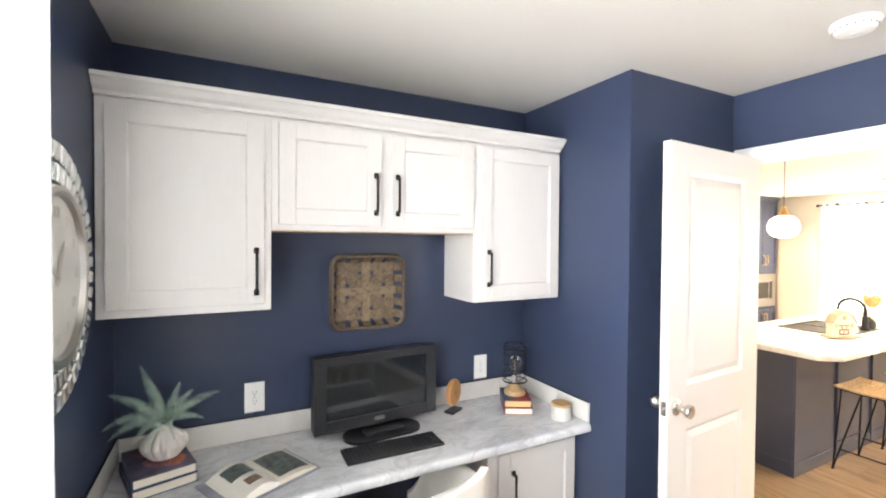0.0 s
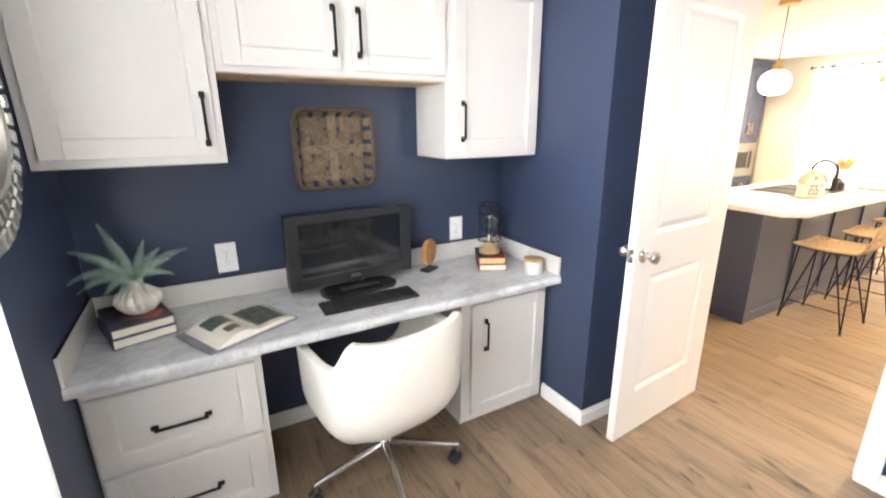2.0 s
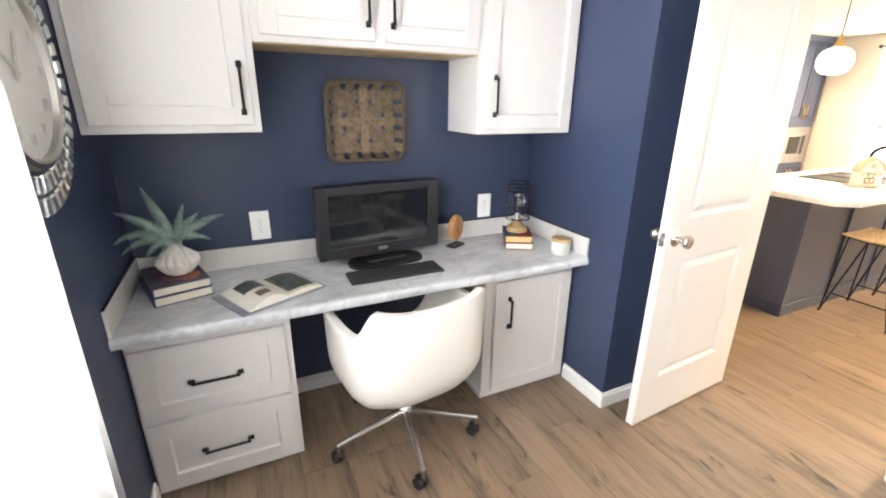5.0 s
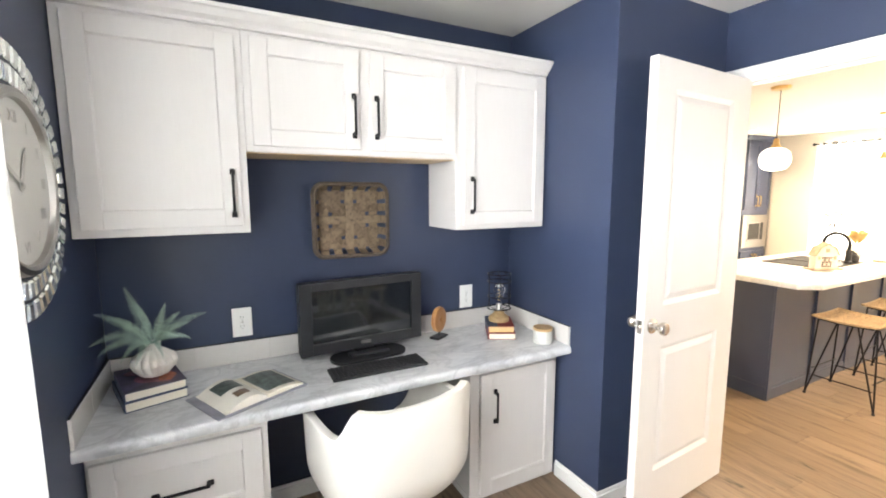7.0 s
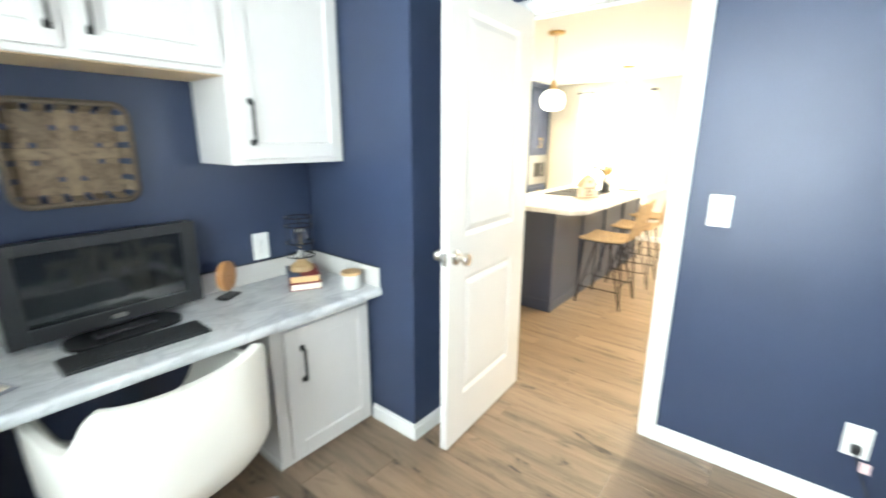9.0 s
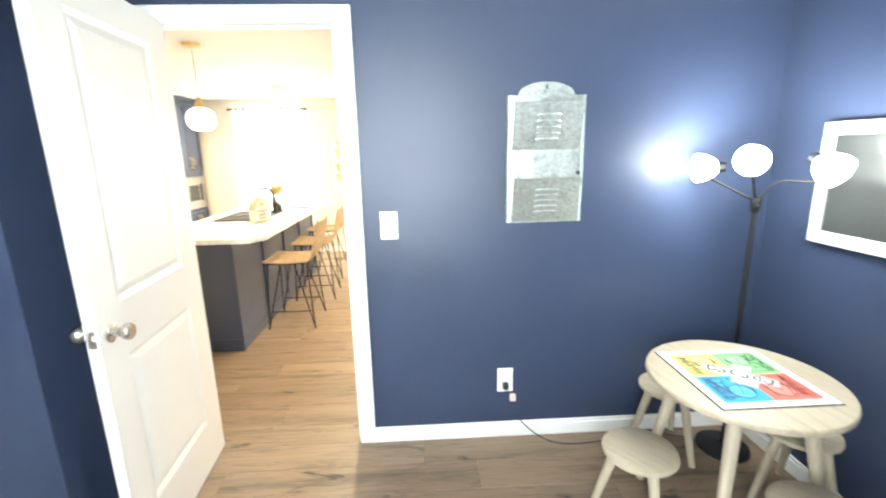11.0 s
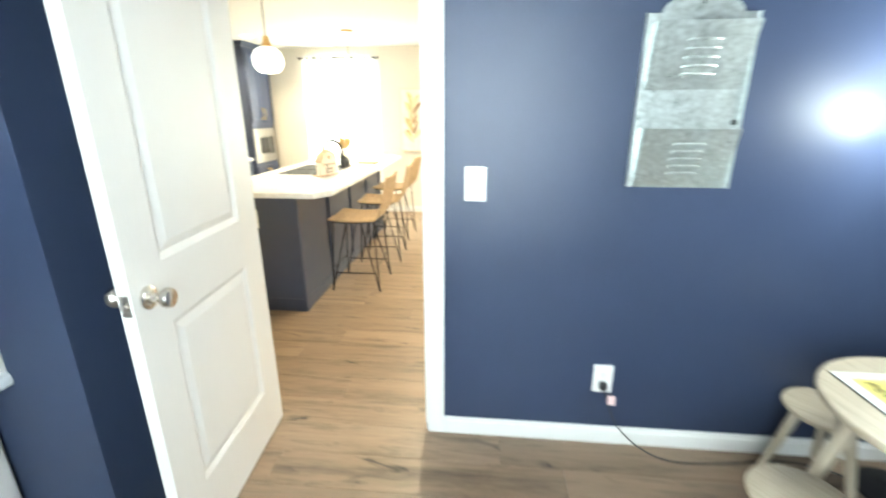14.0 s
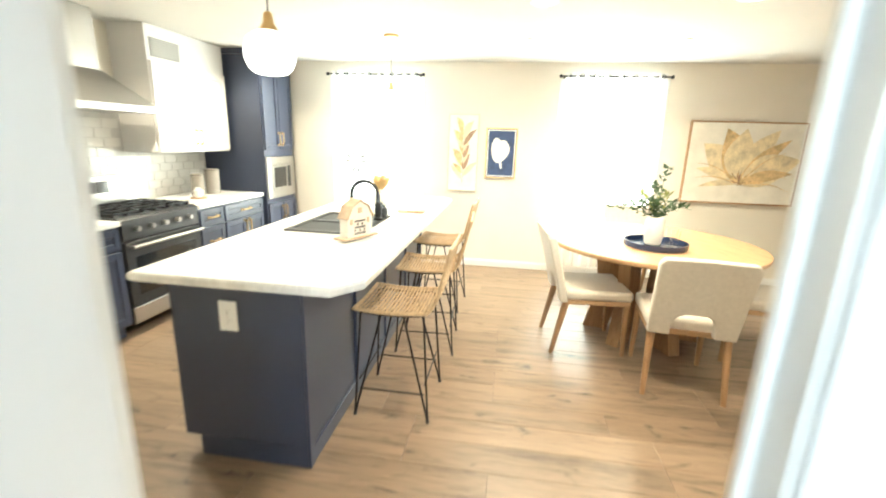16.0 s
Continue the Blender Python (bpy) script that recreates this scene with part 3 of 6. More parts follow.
wall_plate("outlet", pose(-1.475, -0.001, 0.932), "outlet", "white double outlet plate above the desk")
wall_plate("outlet", pose(-0.300, -0.001, 0.922), "outlet", "white double outlet plate above the desk")
wall_plate("light_switch", pose(XD - 0.001, -1.787, 1.157, 0, 0, -90), "switch", "white toggle light switch beside the doorway")
wall_plate("outlet", pose(XD - 0.001, -2.350, 0.328, 0, 0, -90), "outlet", "white low outlet plate with a cord plugged in")

# monitor
mon = base("monitor", "black widescreen monitor, switched off, on the desk", "monitor", -0.947, -0.135, ZD, 4)
bm = B()
prism(bm, rounded(0.365, 0.155, 0.07, 8, 0.0, -0.055), 0.0, 0.012)
box(bm, -0.095, -0.085, 0.012, 0.095, -0.03, 0.024, 0.006, 2)
part("stand_base", bm, BLACKP, mon, "", True)
bm = B()
box(bm, -0.05, -0.005, 0.012, 0.05, 0.035, 0.12, 0.008, 2)
part("neck", bm, BLACKP, mon)
bm = B()
W2, Z0, Z1 = 0.304, 0.030, 0.366
box(bm, -W2, -0.002, Z0, W2, 0.045, Z1, 0.012, 2)
part("back_shell", bm, BLACKP, mon)
for nm, b in (("bezel", (-W2, -0.020, Z0, -W2 + 0.055, 0.0, Z1)), ("bezel", (W2 - 0.055, -0.020, Z0, W2, 0.0, Z1)),
              ("bezel", (-W2 + 0.055, -0.020, Z1 - 0.038, W2 - 0.055, 0.0, Z1)), ("bezel", (-W2 + 0.055, -0.020, Z0, W2 - 0.055, 0.0, Z0 + 0.052))):
    bm = B()
    box(bm, *b, 0.003, 2)
    part(nm, bm, BLACKP, mon)
bm = B()
box(bm, -W2 + 0.05, -0.011, Z0 + 0.048, W2 - 0.05, -0.004, Z1 - 0.034)
part("screen", bm, SCREEN, mon, "dark glossy screen")
bm = B()
prism(bm, rounded(0.05, 0.016, 0.007, 5, 0.0, Z0 + 0.028), -0.020, -0.0225, "y")
part("badge", bm, STEEL, mon, "small oval silver badge")

# keyboard
kb = base("keyboard", "flat black computer keyboard on the desk", "keyboard", -0.954, -0.363, ZD, -1.0)
bm = B()
box(bm, -0.211, -0.064, 0, 0.211, 0.064, 0.012, 0.004, 2)
part("case", bm, BLACKP, kb)
bm = B()
for row in range(6):
    y = 0.050 - row * 0.0195
    xs = -0.200
    for k in range(21):
        w = 0.0165 if not (row == 5 and k in (5, 6, 7)) else 0.019
        if k in (15, 18) and row < 5:
            xs += 0.006
        box(bm, xs, y - 0.008, 0.012, xs + w, y + 0.008, 0.0165, 0.0015)
        xs += 0.0188
keys = part("keys", bm, BLACKP, kb)
tagged(keys, kind="stuff")

# open book
BLUEB = surf("dark blue book cloth", (0.03, 0.05, 0.11), 0.5, var=0.3, scale=14)
GREYB = surf("grey book cloth", (0.27, 0.27, 0.32), 0.6, var=0.2, scale=14)
REDB = surf("dark red book cloth", (0.20, 0.028, 0.024), 0.55, var=0.2, scale=14)
PHOTO = surf("dark green landscape print", (0.075, 0.095, 0.088), 0.35, var=0.97, scale=34, bump=0.0)
PHOTO2 = surf("brown print", (0.16, 0.10, 0.06), 0.35, var=0.8, scale=50, bump=0.0)
BLUEPRINT = surf("blue and orange cover print", (0.07, 0.06, 0.10), 0.35, var=0.9, scale=18, bump=0.0)
ob = base("open_book", "open picture book lying on the desk", "book", -1.468, -0.350, ZD, 26)
bm = B()
box(bm, -0.190, -0.128, 0.0, 0.170, 0.124, 0.004, 0.001)
part("cover", bm, GREYB, ob, "grey cloth cover")


def page_block(s):
    bm = B()
    n, top = 12, []
    for i in range(n + 1):
        u = i / n
        z = 0.008 + 0.040 * math.sin(math.pi * min(1, u * 1.08)) ** 0.7 * (1 - 0.55 * u) if s < 0 else 0.006 + 0.018 * math.sin(math.pi * u) ** 0.6 * (1 - 0.3 * u)
        top.append((s * (0.002 + u * 0.155), max(z, 0.012 * (1 - u) + 0.008)))
    outline = top + [(s * 0.157, 0.0045), (s * 0.002, 0.0045)]
    prism(bm, outline, -0.113, 0.113, "y")
    return bm, top


for s in (-1, 1):
    bm, top = page_block(s)
    blk = part("page_block", bm, PAGES if s > 0 else PAPER, ob, "", True)
    for (i0, i1, y0, y1, mt) in (((2, 9, 0.0, 0.09, PHOTO), (3, 7, -0.075, -0.03, PHOTO2)) if s < 0 else ((1, 11, -0.085, 0.10, PHOTO),)):
        bm = B()
        lo = [bm.verts.new((x, y0, z + 0.0012)) for x, z in top[i0:i1 + 1]]
        hi = [bm.verts.new((x, y1, z + 0.0012)) for x, z in top[i0:i1 + 1]]
        for k in range(len(lo) - 1):
            bm.faces.new((lo[k], lo[k + 1], hi[k + 1], hi[k]))
        part("picture", bm, mt, blk, "dark landscape photograph" if mt is PHOTO else "small brown photograph")


def book(name, label, w, d, h, cover, m, top=None, pages=None):
    """A closed book; spine along its -x edge, pages showing on the other three sides."""
    b = base(name, label, "book")
    b.matrix_basis = m
    for z0, z1 in ((0, 0.003), (h - 0.003, h)):
        bm = B()
        box(bm, -w / 2, -d / 2, z0, w / 2, d / 2, z1, 0.001)
        part("cover_board", bm, top if top and z0 > 0 else cover, b)
    bm = B()
    box(bm, -w / 2, -d / 2, 0.003, -w / 2 + 0.004, d / 2, h - 0.003, 0.001)
    part("spine", bm, cover, b)
    bm = B()
    box(bm, -w / 2 + 0.005, -d / 2 + 0.004, 0.0032, w / 2 - 0.004, d / 2 - 0.004, h - 0.0032)
    part("page_block", bm, pages or PAGES, b, "tan page edges" if pages else "cream page edges")
    return b


book("book", "thick book with a dark blue cover under another", 0.20, 0.275, 0.036, BLUEB, pose(-1.818, -0.180, ZD, 0, 0, 17))
art = book("book", "thick book with a blue and orange picture cover", 0.195, 0.27, 0.034, BLUEB, pose(-1.816, -0.178, ZD + 0.0365, 0, 0, 16), BLUEPRINT)
ORANGEP = surf("orange-red cover print", (0.42, 0.13, 0.06), 0.35, var=0.6, scale=40, bump=0.0)
ROSEP = surf("dusty rose cover print", (0.22, 0.09, 0.11), 0.35, var=0.6, scale=40, bump=0.0)
for cx, cy, rx, ry, mt, zz in ((0.02, -0.02, 0.060, 0.085, ROSEP, 0.0), (0.045, -0.05, 0.030, 0.050, ORANGEP, 0.0006), (-0.03, 0.06, 0.035, 0.040, ROSEP, 0.0), (0.055, 0.02, 0.022, 0.030, ORANGEP, 0.0006)):
    bm = B()
    prism(bm, [(cx + rx * math.cos(t) * (1 + 0.22 * math.sin(3 * t + cy * 90)), cy + ry * math.sin(t) * (1 + 0.15 * math.sin(4 * t))) for t in [i * math.pi / 14 for i in range(28)]], 0.034, 0.0345 + zz)
    part("cover_print", bm, mt, art, "reddish printed picture")
TANP = surf("tan page edges", (0.62, 0.42, 0.20), 0.9, var=0.12, scale=4, stretch=(1, 1, 160), bump=0.2, bscale=6)
book("book", "book with white page edges under a red one", 0.145, 0.205, 0.034, REDB, pose(-0.205, -0.212, ZD, 0, 0, -28))
redbook = book("book", "dark red book with a navy spine and tan page edges", 0.14, 0.20, 0.036, REDB, pose(-0.207, -0.208, ZD + 0.0345, 0, 0, -28), None, TANP)

for x0, x1, z0, z1 in ((-0.0715, -0.018, 0.0361, 0.0369), (-0.0715, -0.0702, 0.0, 0.0361)):
    bm = B()
    box(bm, x0, -0.1005, z0, x1, 0.1005, z1)
    part("quarter_binding", bm, BLUEB, redbook, "navy cloth binding")

# fern in a fluted vase
VZ = ZD + 0.0725
fern = base("potted_fern", "dusty green fern in a fluted white ceramic vase", "plant", -1.795, -0.185, VZ)
bm = B()
prof = [(0.034, 0.0), (0.048, 0.006), (0.066, 0.030), (0.073, 0.052), (0.066, 0.074), (0.045, 0.092), (0.027, 0.104), (0.023, 0.116), (0.027, 0.128), (0.022, 0.128), (0.018, 0.112)]
rings = []
SEG = 96
fine = []
for (r0, z0), (r1, z1) in zip(prof[:8], prof[1:9]):
    fine += [(r0 + (r1 - r0) * k / 5, z0 + (z1 - z0) * k / 5) for k in range(5)]
for r, z in fine + prof[8:]:
    ring = []
    for i in range(SEG):
        a = 2 * math.pi * i / SEG + z * 3.0
        k = r * (1 + (0.22 * abs(math.cos(7 * a + 14 * z)) - 0.11) * min(1, max(0, 1 - abs(z - 0.055) / 0.07)))
        ring.append(bm.verts.new((k * math.cos(a), k * math.sin(a), z)))
    rings.append(ring)
for a, b in zip(rings, rings[1:]):
    for i in range(SEG):
        bm.faces.new((a[i], a[(i + 1) % SEG], b[(i + 1) % SEG], b[i]))
bm.faces.new(rings[0][::-1])
part("vase", bm, CERAMIC, fern, "matt white fluted ceramic vase", True)
rng = random.Random(11)


def frond(bm, tip, arch):
    """A stem arching from the neck of the vase to its tip, with paired narrow leaflets; the blade is turned to the room."""
    n, tip = 26, Vector(tip)
    length = tip.length
    mid = tip * 0.5 + Vector((0, 0, arch))
    pts = [mid * (2 * u * (1 - u)) + tip * (u * u) for u in [i / n for i in range(n + 1)]]
    path_tube(bm, pts, [0.0017 * (1 - 0.75 * i / n) for i in range(n + 1)], 5)
    for i in range(4, n + 1):
        u, p = i / n, pts[i]
        d = (pts[i] - pts[i - 1]).normalized()
        side = d.cross(Vector((0.25, -0.72, 0.62))).normalized()
        ll = 0.040 * (length / 0.24) ** 0.6 * (min(1.0, 0.45 + 2.4 * (u - 0.12)) * (1 - u) ** 0.62 + 0.04)
        for s in (-1, 1):
            k = rng.uniform(0.86, 1.08)
            end = p + side * s * ll * 0.80 * k + d * ll * 0.58 * k + Vector((0, rng.uniform(-0.004, 0.004), -0.10 * ll))
            w = d * (0.0019 if u < 0.8 else 0.0014)
            half = p.lerp(end, 0.45) + Vector((0, 0, 0.0018))
            v = [bm.verts.new(q) for q in (p - w * 0.5, half - w, end, half + w, p + w * 0.5)]
            bm.faces.new((v[0], v[1], v[3], v[4]))
            bm.faces.new((v[1], v[2], v[3]))


for tip, arch in (((-0.075, 0.01, 0.225), 0.02), ((-0.155, -0.06, 0.150), 0.04), ((-0.158, -0.14, 0.060), 0.08), ((-0.120, -0.02, 0.125), 0.04), ((0.050, 0.01, 0.150), 0.01), ((0.185, -0.02, 0.105), 0.045),
                  ((0.130, -0.04, 0.015), 0.05), ((0.120, 0.03, 0.060), 0.04), ((-0.090, -0.09, -0.030), 0.07), ((-0.040, -0.11, -0.040), 0.07), ((0.040, -0.09, -0.030), 0.06), ((-0.150, -0.10, 0.010), 0.07),
                  ((-0.050, 0.06, 0.150), 0.03), ((0.090, 0.06, 0.100), 0.03), ((-0.080, -0.05, 0.090), 0.04), ((0.040, -0.05, 0.080), 0.04), ((-0.020, -0.02, 0.130), 0.02), ((0.090, -0.08, 0.040), 0.05)):
    bm = B()
    frond(bm, tip, arch)
    part("frond", bm, FERN, fern, m=Matrix.Translation((0, 0, 0.120)))

# wooden disc sculpture
DISCW = wood("orange-brown polished wood", (0.48, 0.24, 0.09), (0.30, 0.13, 0.045), stretch=(10, 10, 1.5), scale=3, rough=0.4)
disc = base("disc_sculpture", "round wooden disc sculpture on a small black foot", "ornament", -0.532, -0.115, ZD, 30)
bm = B()
box(bm, -0.048, -0.028, 0, 0.048, 0.028, 0.012, 0.002)
part("foot", bm, BLACKP, disc)
bm = B()
tube(bm, (0, 0, 0.012), (0, 0, 0.045), 0.0025)
part("pin", bm, BLACK, disc)
bm = B()
n = 36
ro, ri, th = 0.066, 0.008, 0.017
rings = []
for r, y in ((ri, -th * 0.6), (ro * 0.7, -th), (ro * 0.95, -th * 0.7), (ro, 0), (ro * 0.95, th * 0.7), (ro * 0.7, th), (ri, th * 0.6)):
    rings.append([bm.verts.new((r * math.cos(2 * math.pi * i / n), y, 0.100 + 1.05 * r * math.sin(2 * math.pi * i / n))) for i in range(n)])
for a, b in zip(rings, rings[1:] + rings[:1]):
    for i in range(n):
        bm.faces.new((a[i], a[(i + 1) % n], b[(i + 1) % n], b[i]))
part("disc", bm, DISCW, disc, "", True, pose(0, 0, 0, 0, 0, 5))

# cage lamp on the red book
cl = base("cage_lamp", "small unlit bulb lamp with a wire cage on a wooden base", "lamp", -0.205, -0.200, ZD + 0.0716)
cl.scale = (1.10, 1.10, 1.50)
bm = B()
lathe(bm, [(0.050, 0), (0.052, 0.006), (0.048, 0.016), (0.030, 0.026), (0.022, 0.036), (0.02, 0.038)], 32)
part("lamp_base", bm, wood("turned brown wood", (0.40, 0.28, 0.14), (0.26, 0.165, 0.075), scale=4), cl, "turned wooden base", True)
bm = B()
lathe(bm, [(0.014, 0.036), (0.015, 0.040), (0.014, 0.062), (0.011, 0.066)], 20)
part("socket", bm, STEEL, cl, "dull steel lamp socket", True)
bm = B()
lathe(bm, [(0.011, 0.064), (0.016, 0.076), (0.028, 0.098), (0.031, 0.112), (0.026, 0.128), (0.011, 0.138), (0.002, 0.140)], 24)
part("bulb", bm, BULBGLASS, cl, "clear glass bulb", True)
bm = B()
path_tube(bm, [(0.005 * math.cos(k * 2.1), 0.005 * math.sin(k * 2.1), 0.075 + 0.004 * k) for k in range(12)], 0.0007, 5)
part("filament", bm, GOLD, cl)
for z, r in ((0.048, 0.058), (0.092, 0.058), (0.146, 0.058), (0.174, 0.058)):
    bm = B()
    path_tube(bm, [(r * math.cos(radians(a)), r * math.sin(radians(a)), z) for a in range(0, 360, 12)], 0.0021, 6, True)
    part("cage_ring", bm, BLACK, cl)
for a in range(0, 360, 60):
    bm = B()
    c, s = math.cos(radians(a)), math.sin(radians(a))
    path_tube(bm, [(0.016 * c, 0.016 * s, 0.040), (0.058 * c, 0.058 * s, 0.048), (0.058 * c, 0.058 * s, 0.174), (0.030 * c, 0.030 * s, 0.176)], 0.0017, 6)
    part("cage_wire", bm, BLACK, cl)

# lidded jar
jar = base("candle_jar", "pale grey ceramic jar with a wooden lid", "jar", -0.088, -0.428, ZD)
bm = B()
lathe(bm, [(0.046, 0), (0.049, 0.004), (0.049, 0.062), (0.046, 0.066)], 36)
part("jar", bm, surf("pale grey ceramic", (0.56, 0.57, 0.55), 0.45, var=0.06), jar, "", True)
bm = B()
lathe(bm, [(0.047, 0.0665), (0.050, 0.068), (0.050, 0.078), (0.047, 0.081)], 36)
part("lid", bm, wood("bamboo lid", (0.56, 0.38, 0.19), (0.42, 0.26, 0.12), stretch=(10, 1.5, 10), scale=4), jar, "pale bamboo lid", True)

# splint basket tray on the wall
bas = base("wall_basket", "square woven splint basket tray hung on the wall", "basket", -0.973, 0.0, 1.383)
SW, SH = 0.352, 0.338
for k, y in ((0, -0.074), (1, -0.064)):
    bm = B()
    path_tube(bm, [(u, y, v) for u, v in rounded(SW + 0.01 * k, SH + 0.01 * k, 0.050, 7)], 0.0085, 8, True)
    part("rim", bm, BASKETR, bas, "", True)


def splint(p, q, w, y, wave=0.0, ph=0):
    """A flat strip from p to q in the x-z plane."""
    bm = B()
    p, q = Vector(p), Vector(q)
    d = (q - p).normalized()
    s = Vector((-d.y, d.x)) * w / 2
    n = 14
    fa, fb = [], []
    for i in range(n + 1):
        c = p.lerp(q, i / n)
        yy = y + wave * math.cos(math.pi * (i + ph))
        fa.append((bm.verts.new((c.x - s.x, yy, c.y - s.y)), bm.verts.new((c.x + s.x, yy, c.y + s.y))))
        fb.append((bm.verts.new((c.x - s.x, yy - 0.0018, c.y - s.y)), bm.verts.new((c.x + s.x, yy - 0.0018, c.y + s.y))))
    for i in range(n):
        bm.faces.new((fa[i][0], fa[i][1], fa[i + 1][1], fa[i + 1][0]))
        bm.faces.new((fb[i][1], fb[i][0], fb[i + 1][0], fb[i + 1][1]))
        bm.faces.new((fa[i][0], fa[i + 1][0], fb[i + 1][0], fb[i][0]))
        bm.faces.new((fa[i + 1][1], fa[i][1], fb[i][1], fb[i + 1][1]))
    return part("splint", bm, BASKETW, bas)


hx, hz = 0.152, 0.146
pos = (-0.122, -0.061, 0.0, 0.061, 0.122)
for i, p in enumerate(pos):
    splint((p, -hz), (p, hz), 0.043, -0.012, 0.0012, i)
    splint((-hx, p * 0.96), (hx, p * 0.96), 0.042, -0.0125, 0.0012, i + 1)
splint((0, -hz), (0, hz), 0.038, -0.0225)
splint((-hx, 0), (hx, 0), 0.037, -0.0250)
for sx in (-1, 1):
    splint((-sx * 0.140, -0.134), (sx * 0.140, 0.134), 0.032, -0.0190 if sx > 0 else -0.0165)
for i, p in enumerate(pos):
    for s in (-1, 1):
        bm = B()
        for (a, b, wd) in ((Vector((p, -0.013, s * hz)), Vector((p * 1.06, -0.066, s * SH / 2)), Vector((0.019, 0, 0))),):
            v = [bm.verts.new(q) for q in (a - wd, a + wd, b + wd, b - wd)]
            bm.faces.new(v)
            e = Vector((0, 0, -s * 0.002))
            u = [bm.verts.new(q + e) for q in (a - wd, a + wd, b + wd, b - wd)]
            bm.faces.new(u)
            for k in range(4):
                bm.faces.new((v[k], v[(k + 1) % 4], u[(k + 1) % 4], u[k]))
        part("side_splint", bm, BASKETW, bas)
        bm = B()
        a, b, wd = Vector((s * hx, -0.013, p * 0.95)), Vector((s * SW / 2, -0.066, p)), Vector((0, 0, 0.019))
        v = [bm.verts.new(q) for q in (a - wd, a + wd, b + wd, b - wd)]
        bm.faces.new(v)
        e = Vector((-s * 0.002, 0, 0))
        u = [bm.verts.new(q + e) for q in (a - wd, a + wd, b + wd, b - wd)]
        bm.faces.new(u)
        for k in range(4):
            bm.faces.new((v[k], v[(k + 1) % 4], u[(k + 1) % 4], u[k]))
        part("side_splint", bm, BASKETW, bas)

# desk chair
chair = base("desk_chair", "cream white leather tub chair on a chrome five-star base", "chair", -0.975, -0.515, 0.0, 7)
bm = B()
NT, NV = 64, 16


def rim_height(deg):
    a = abs(deg)
    if a < 42:
        return 0.765 + 0.022 * (a / 42) ** 2
    if a < 57:
        u = (a - 42) / 15
        return 0.787 - 0.112 * (u * u * (3 - 2 * u))
    if a < 122:
        return 0.675 - 0.012 * (a - 57) / 65
    u = min(1, (a - 122) / 26)
    return 0.663 - 0.20 * (u * u * (3 - 2 * u))


grid = []
for i in range(NT + 1):
    deg = -148 + 296 * i / NT
    a = radians(deg - 90)
    c, s = math.cos(a), math.sin(a)
    k = (abs(c) ** 3.4 + abs(s) ** 3.4) ** (-1 / 3.4)
    top = rim_height(deg)
    col = []
    for j in range(NV + 1):
        v = j / NV
        prof_r = 0.16 + 0.84 * math.sin(min(1, v * 1.75) * math.pi / 2) ** 0.85
        flare = 1.0 + 0.05 * (v - 0.6)
        z = 0.272 + (top - 0.272) * (v ** 1.5)
        col.append(bm.verts.new((0.285 * k * c * prof_r * flare, 0.270 * k * s * prof_r * flare, z)))
    grid.append(col)
for i in range(NT):
    for j in range(NV):
        bm.faces.new((grid[i][j], grid[i + 1][j], grid[i + 1][j + 1], grid[i][j + 1]))
shell = part("shell", bm, LEATHER, chair, "cream white leather tub shell", True)
sol = shell.modifiers.new("thickness", "SOLIDIFY")
sol.thickness, sol.offset = 0.034, 0.0
bev = shell.modifiers.new("soft_edge", "BEVEL")
bev.width, bev.segments, bev.limit_method = 0.012, 3, "ANGLE"
bm = B()
lathe(bm, [(0.20, 0.370), (0.245, 0.385), (0.255, 0.415), (0.245, 0.445), (0.20, 0.458), (0.05, 0.462)], 40)
part("seat_cushion", bm, LEATHER, chair, "", True)
bm = B()
lathe(bm, [(0.028, 0.09), (0.030, 0.15), (0.022, 0.16), (0.022, 0.25), (0.075, 0.262), (0.075, 0.280)], 24)
part("column", bm, CHROME, chair, "chrome gas column", True)
for k in range(5):
    a = radians(-33 - 72 * k)
    c, s = math.cos(a), math.sin(a)
    bm = B()
    tube(bm, (0.02 * c, 0.02 * s, 0.130), (0.332 * c, 0.332 * s, 0.092), 0.017, 0.012, 12)
    leg = part("leg", bm, CHROME, chair, "chrome star leg", True)
    bm = B()
    tube(bm, (0.327 * c, 0.327 * s, 0.060), (0.327 * c, 0.327 * s, 0.092), 0.008)
    part("stem", bm, CHROME, leg)
    tw = a + 1.1 + k
    ux, uy = math.cos(tw), math.sin(tw)
    cx, cy = 0.327 * c - 0.014 * uy, 0.327 * s + 0.014 * ux
    bm = B()
    for o in (-1, 1):
        tube(bm, (cx + ux * o * 0.006, cy + uy * o * 0.006, 0.027), (cx + ux * o * 0.023, cy + uy * o * 0.023, 0.027), 0.027, 0.025, 20)
    tube(bm, (cx - ux * 0.01, cy - uy * 0.01, 0.045), (cx + ux * 0.01, cy + uy * 0.01, 0.045), 0.022)
    part("caster", bm, BLACKP, leg, "black twin-wheel caster", True)

# mirror clock on the west wall
clock = base("wall_clock", "large round wall clock framed in two rings of mirror tiles", "clock")
clock.matrix_basis = pose(XW, -0.715, 1.535, 0, 0, 90)      # local -y faces the room
FACE = surf("aged white clock dial", (0.56, 0.565, 0.55), 0.5, var=0.06, scale=6)
BACKB = surf("dark clock backing", (0.035, 0.04, 0.06), 0.6)
bm = B()
lathe(bm, [(0.315, 0), (0.318, 0.008), (0.235, 0.010)], 64)
bm.transform(pose(0, 0, 0, 90, 0, 0))
part("backing", bm, BACKB, clock)
bm = B()
lathe(bm, [(0.20, 0.004), (0.20, 0.016), (0.02, 0.0165)], 64)
bm.transform(pose(0, 0, 0, 90, 0, 0))
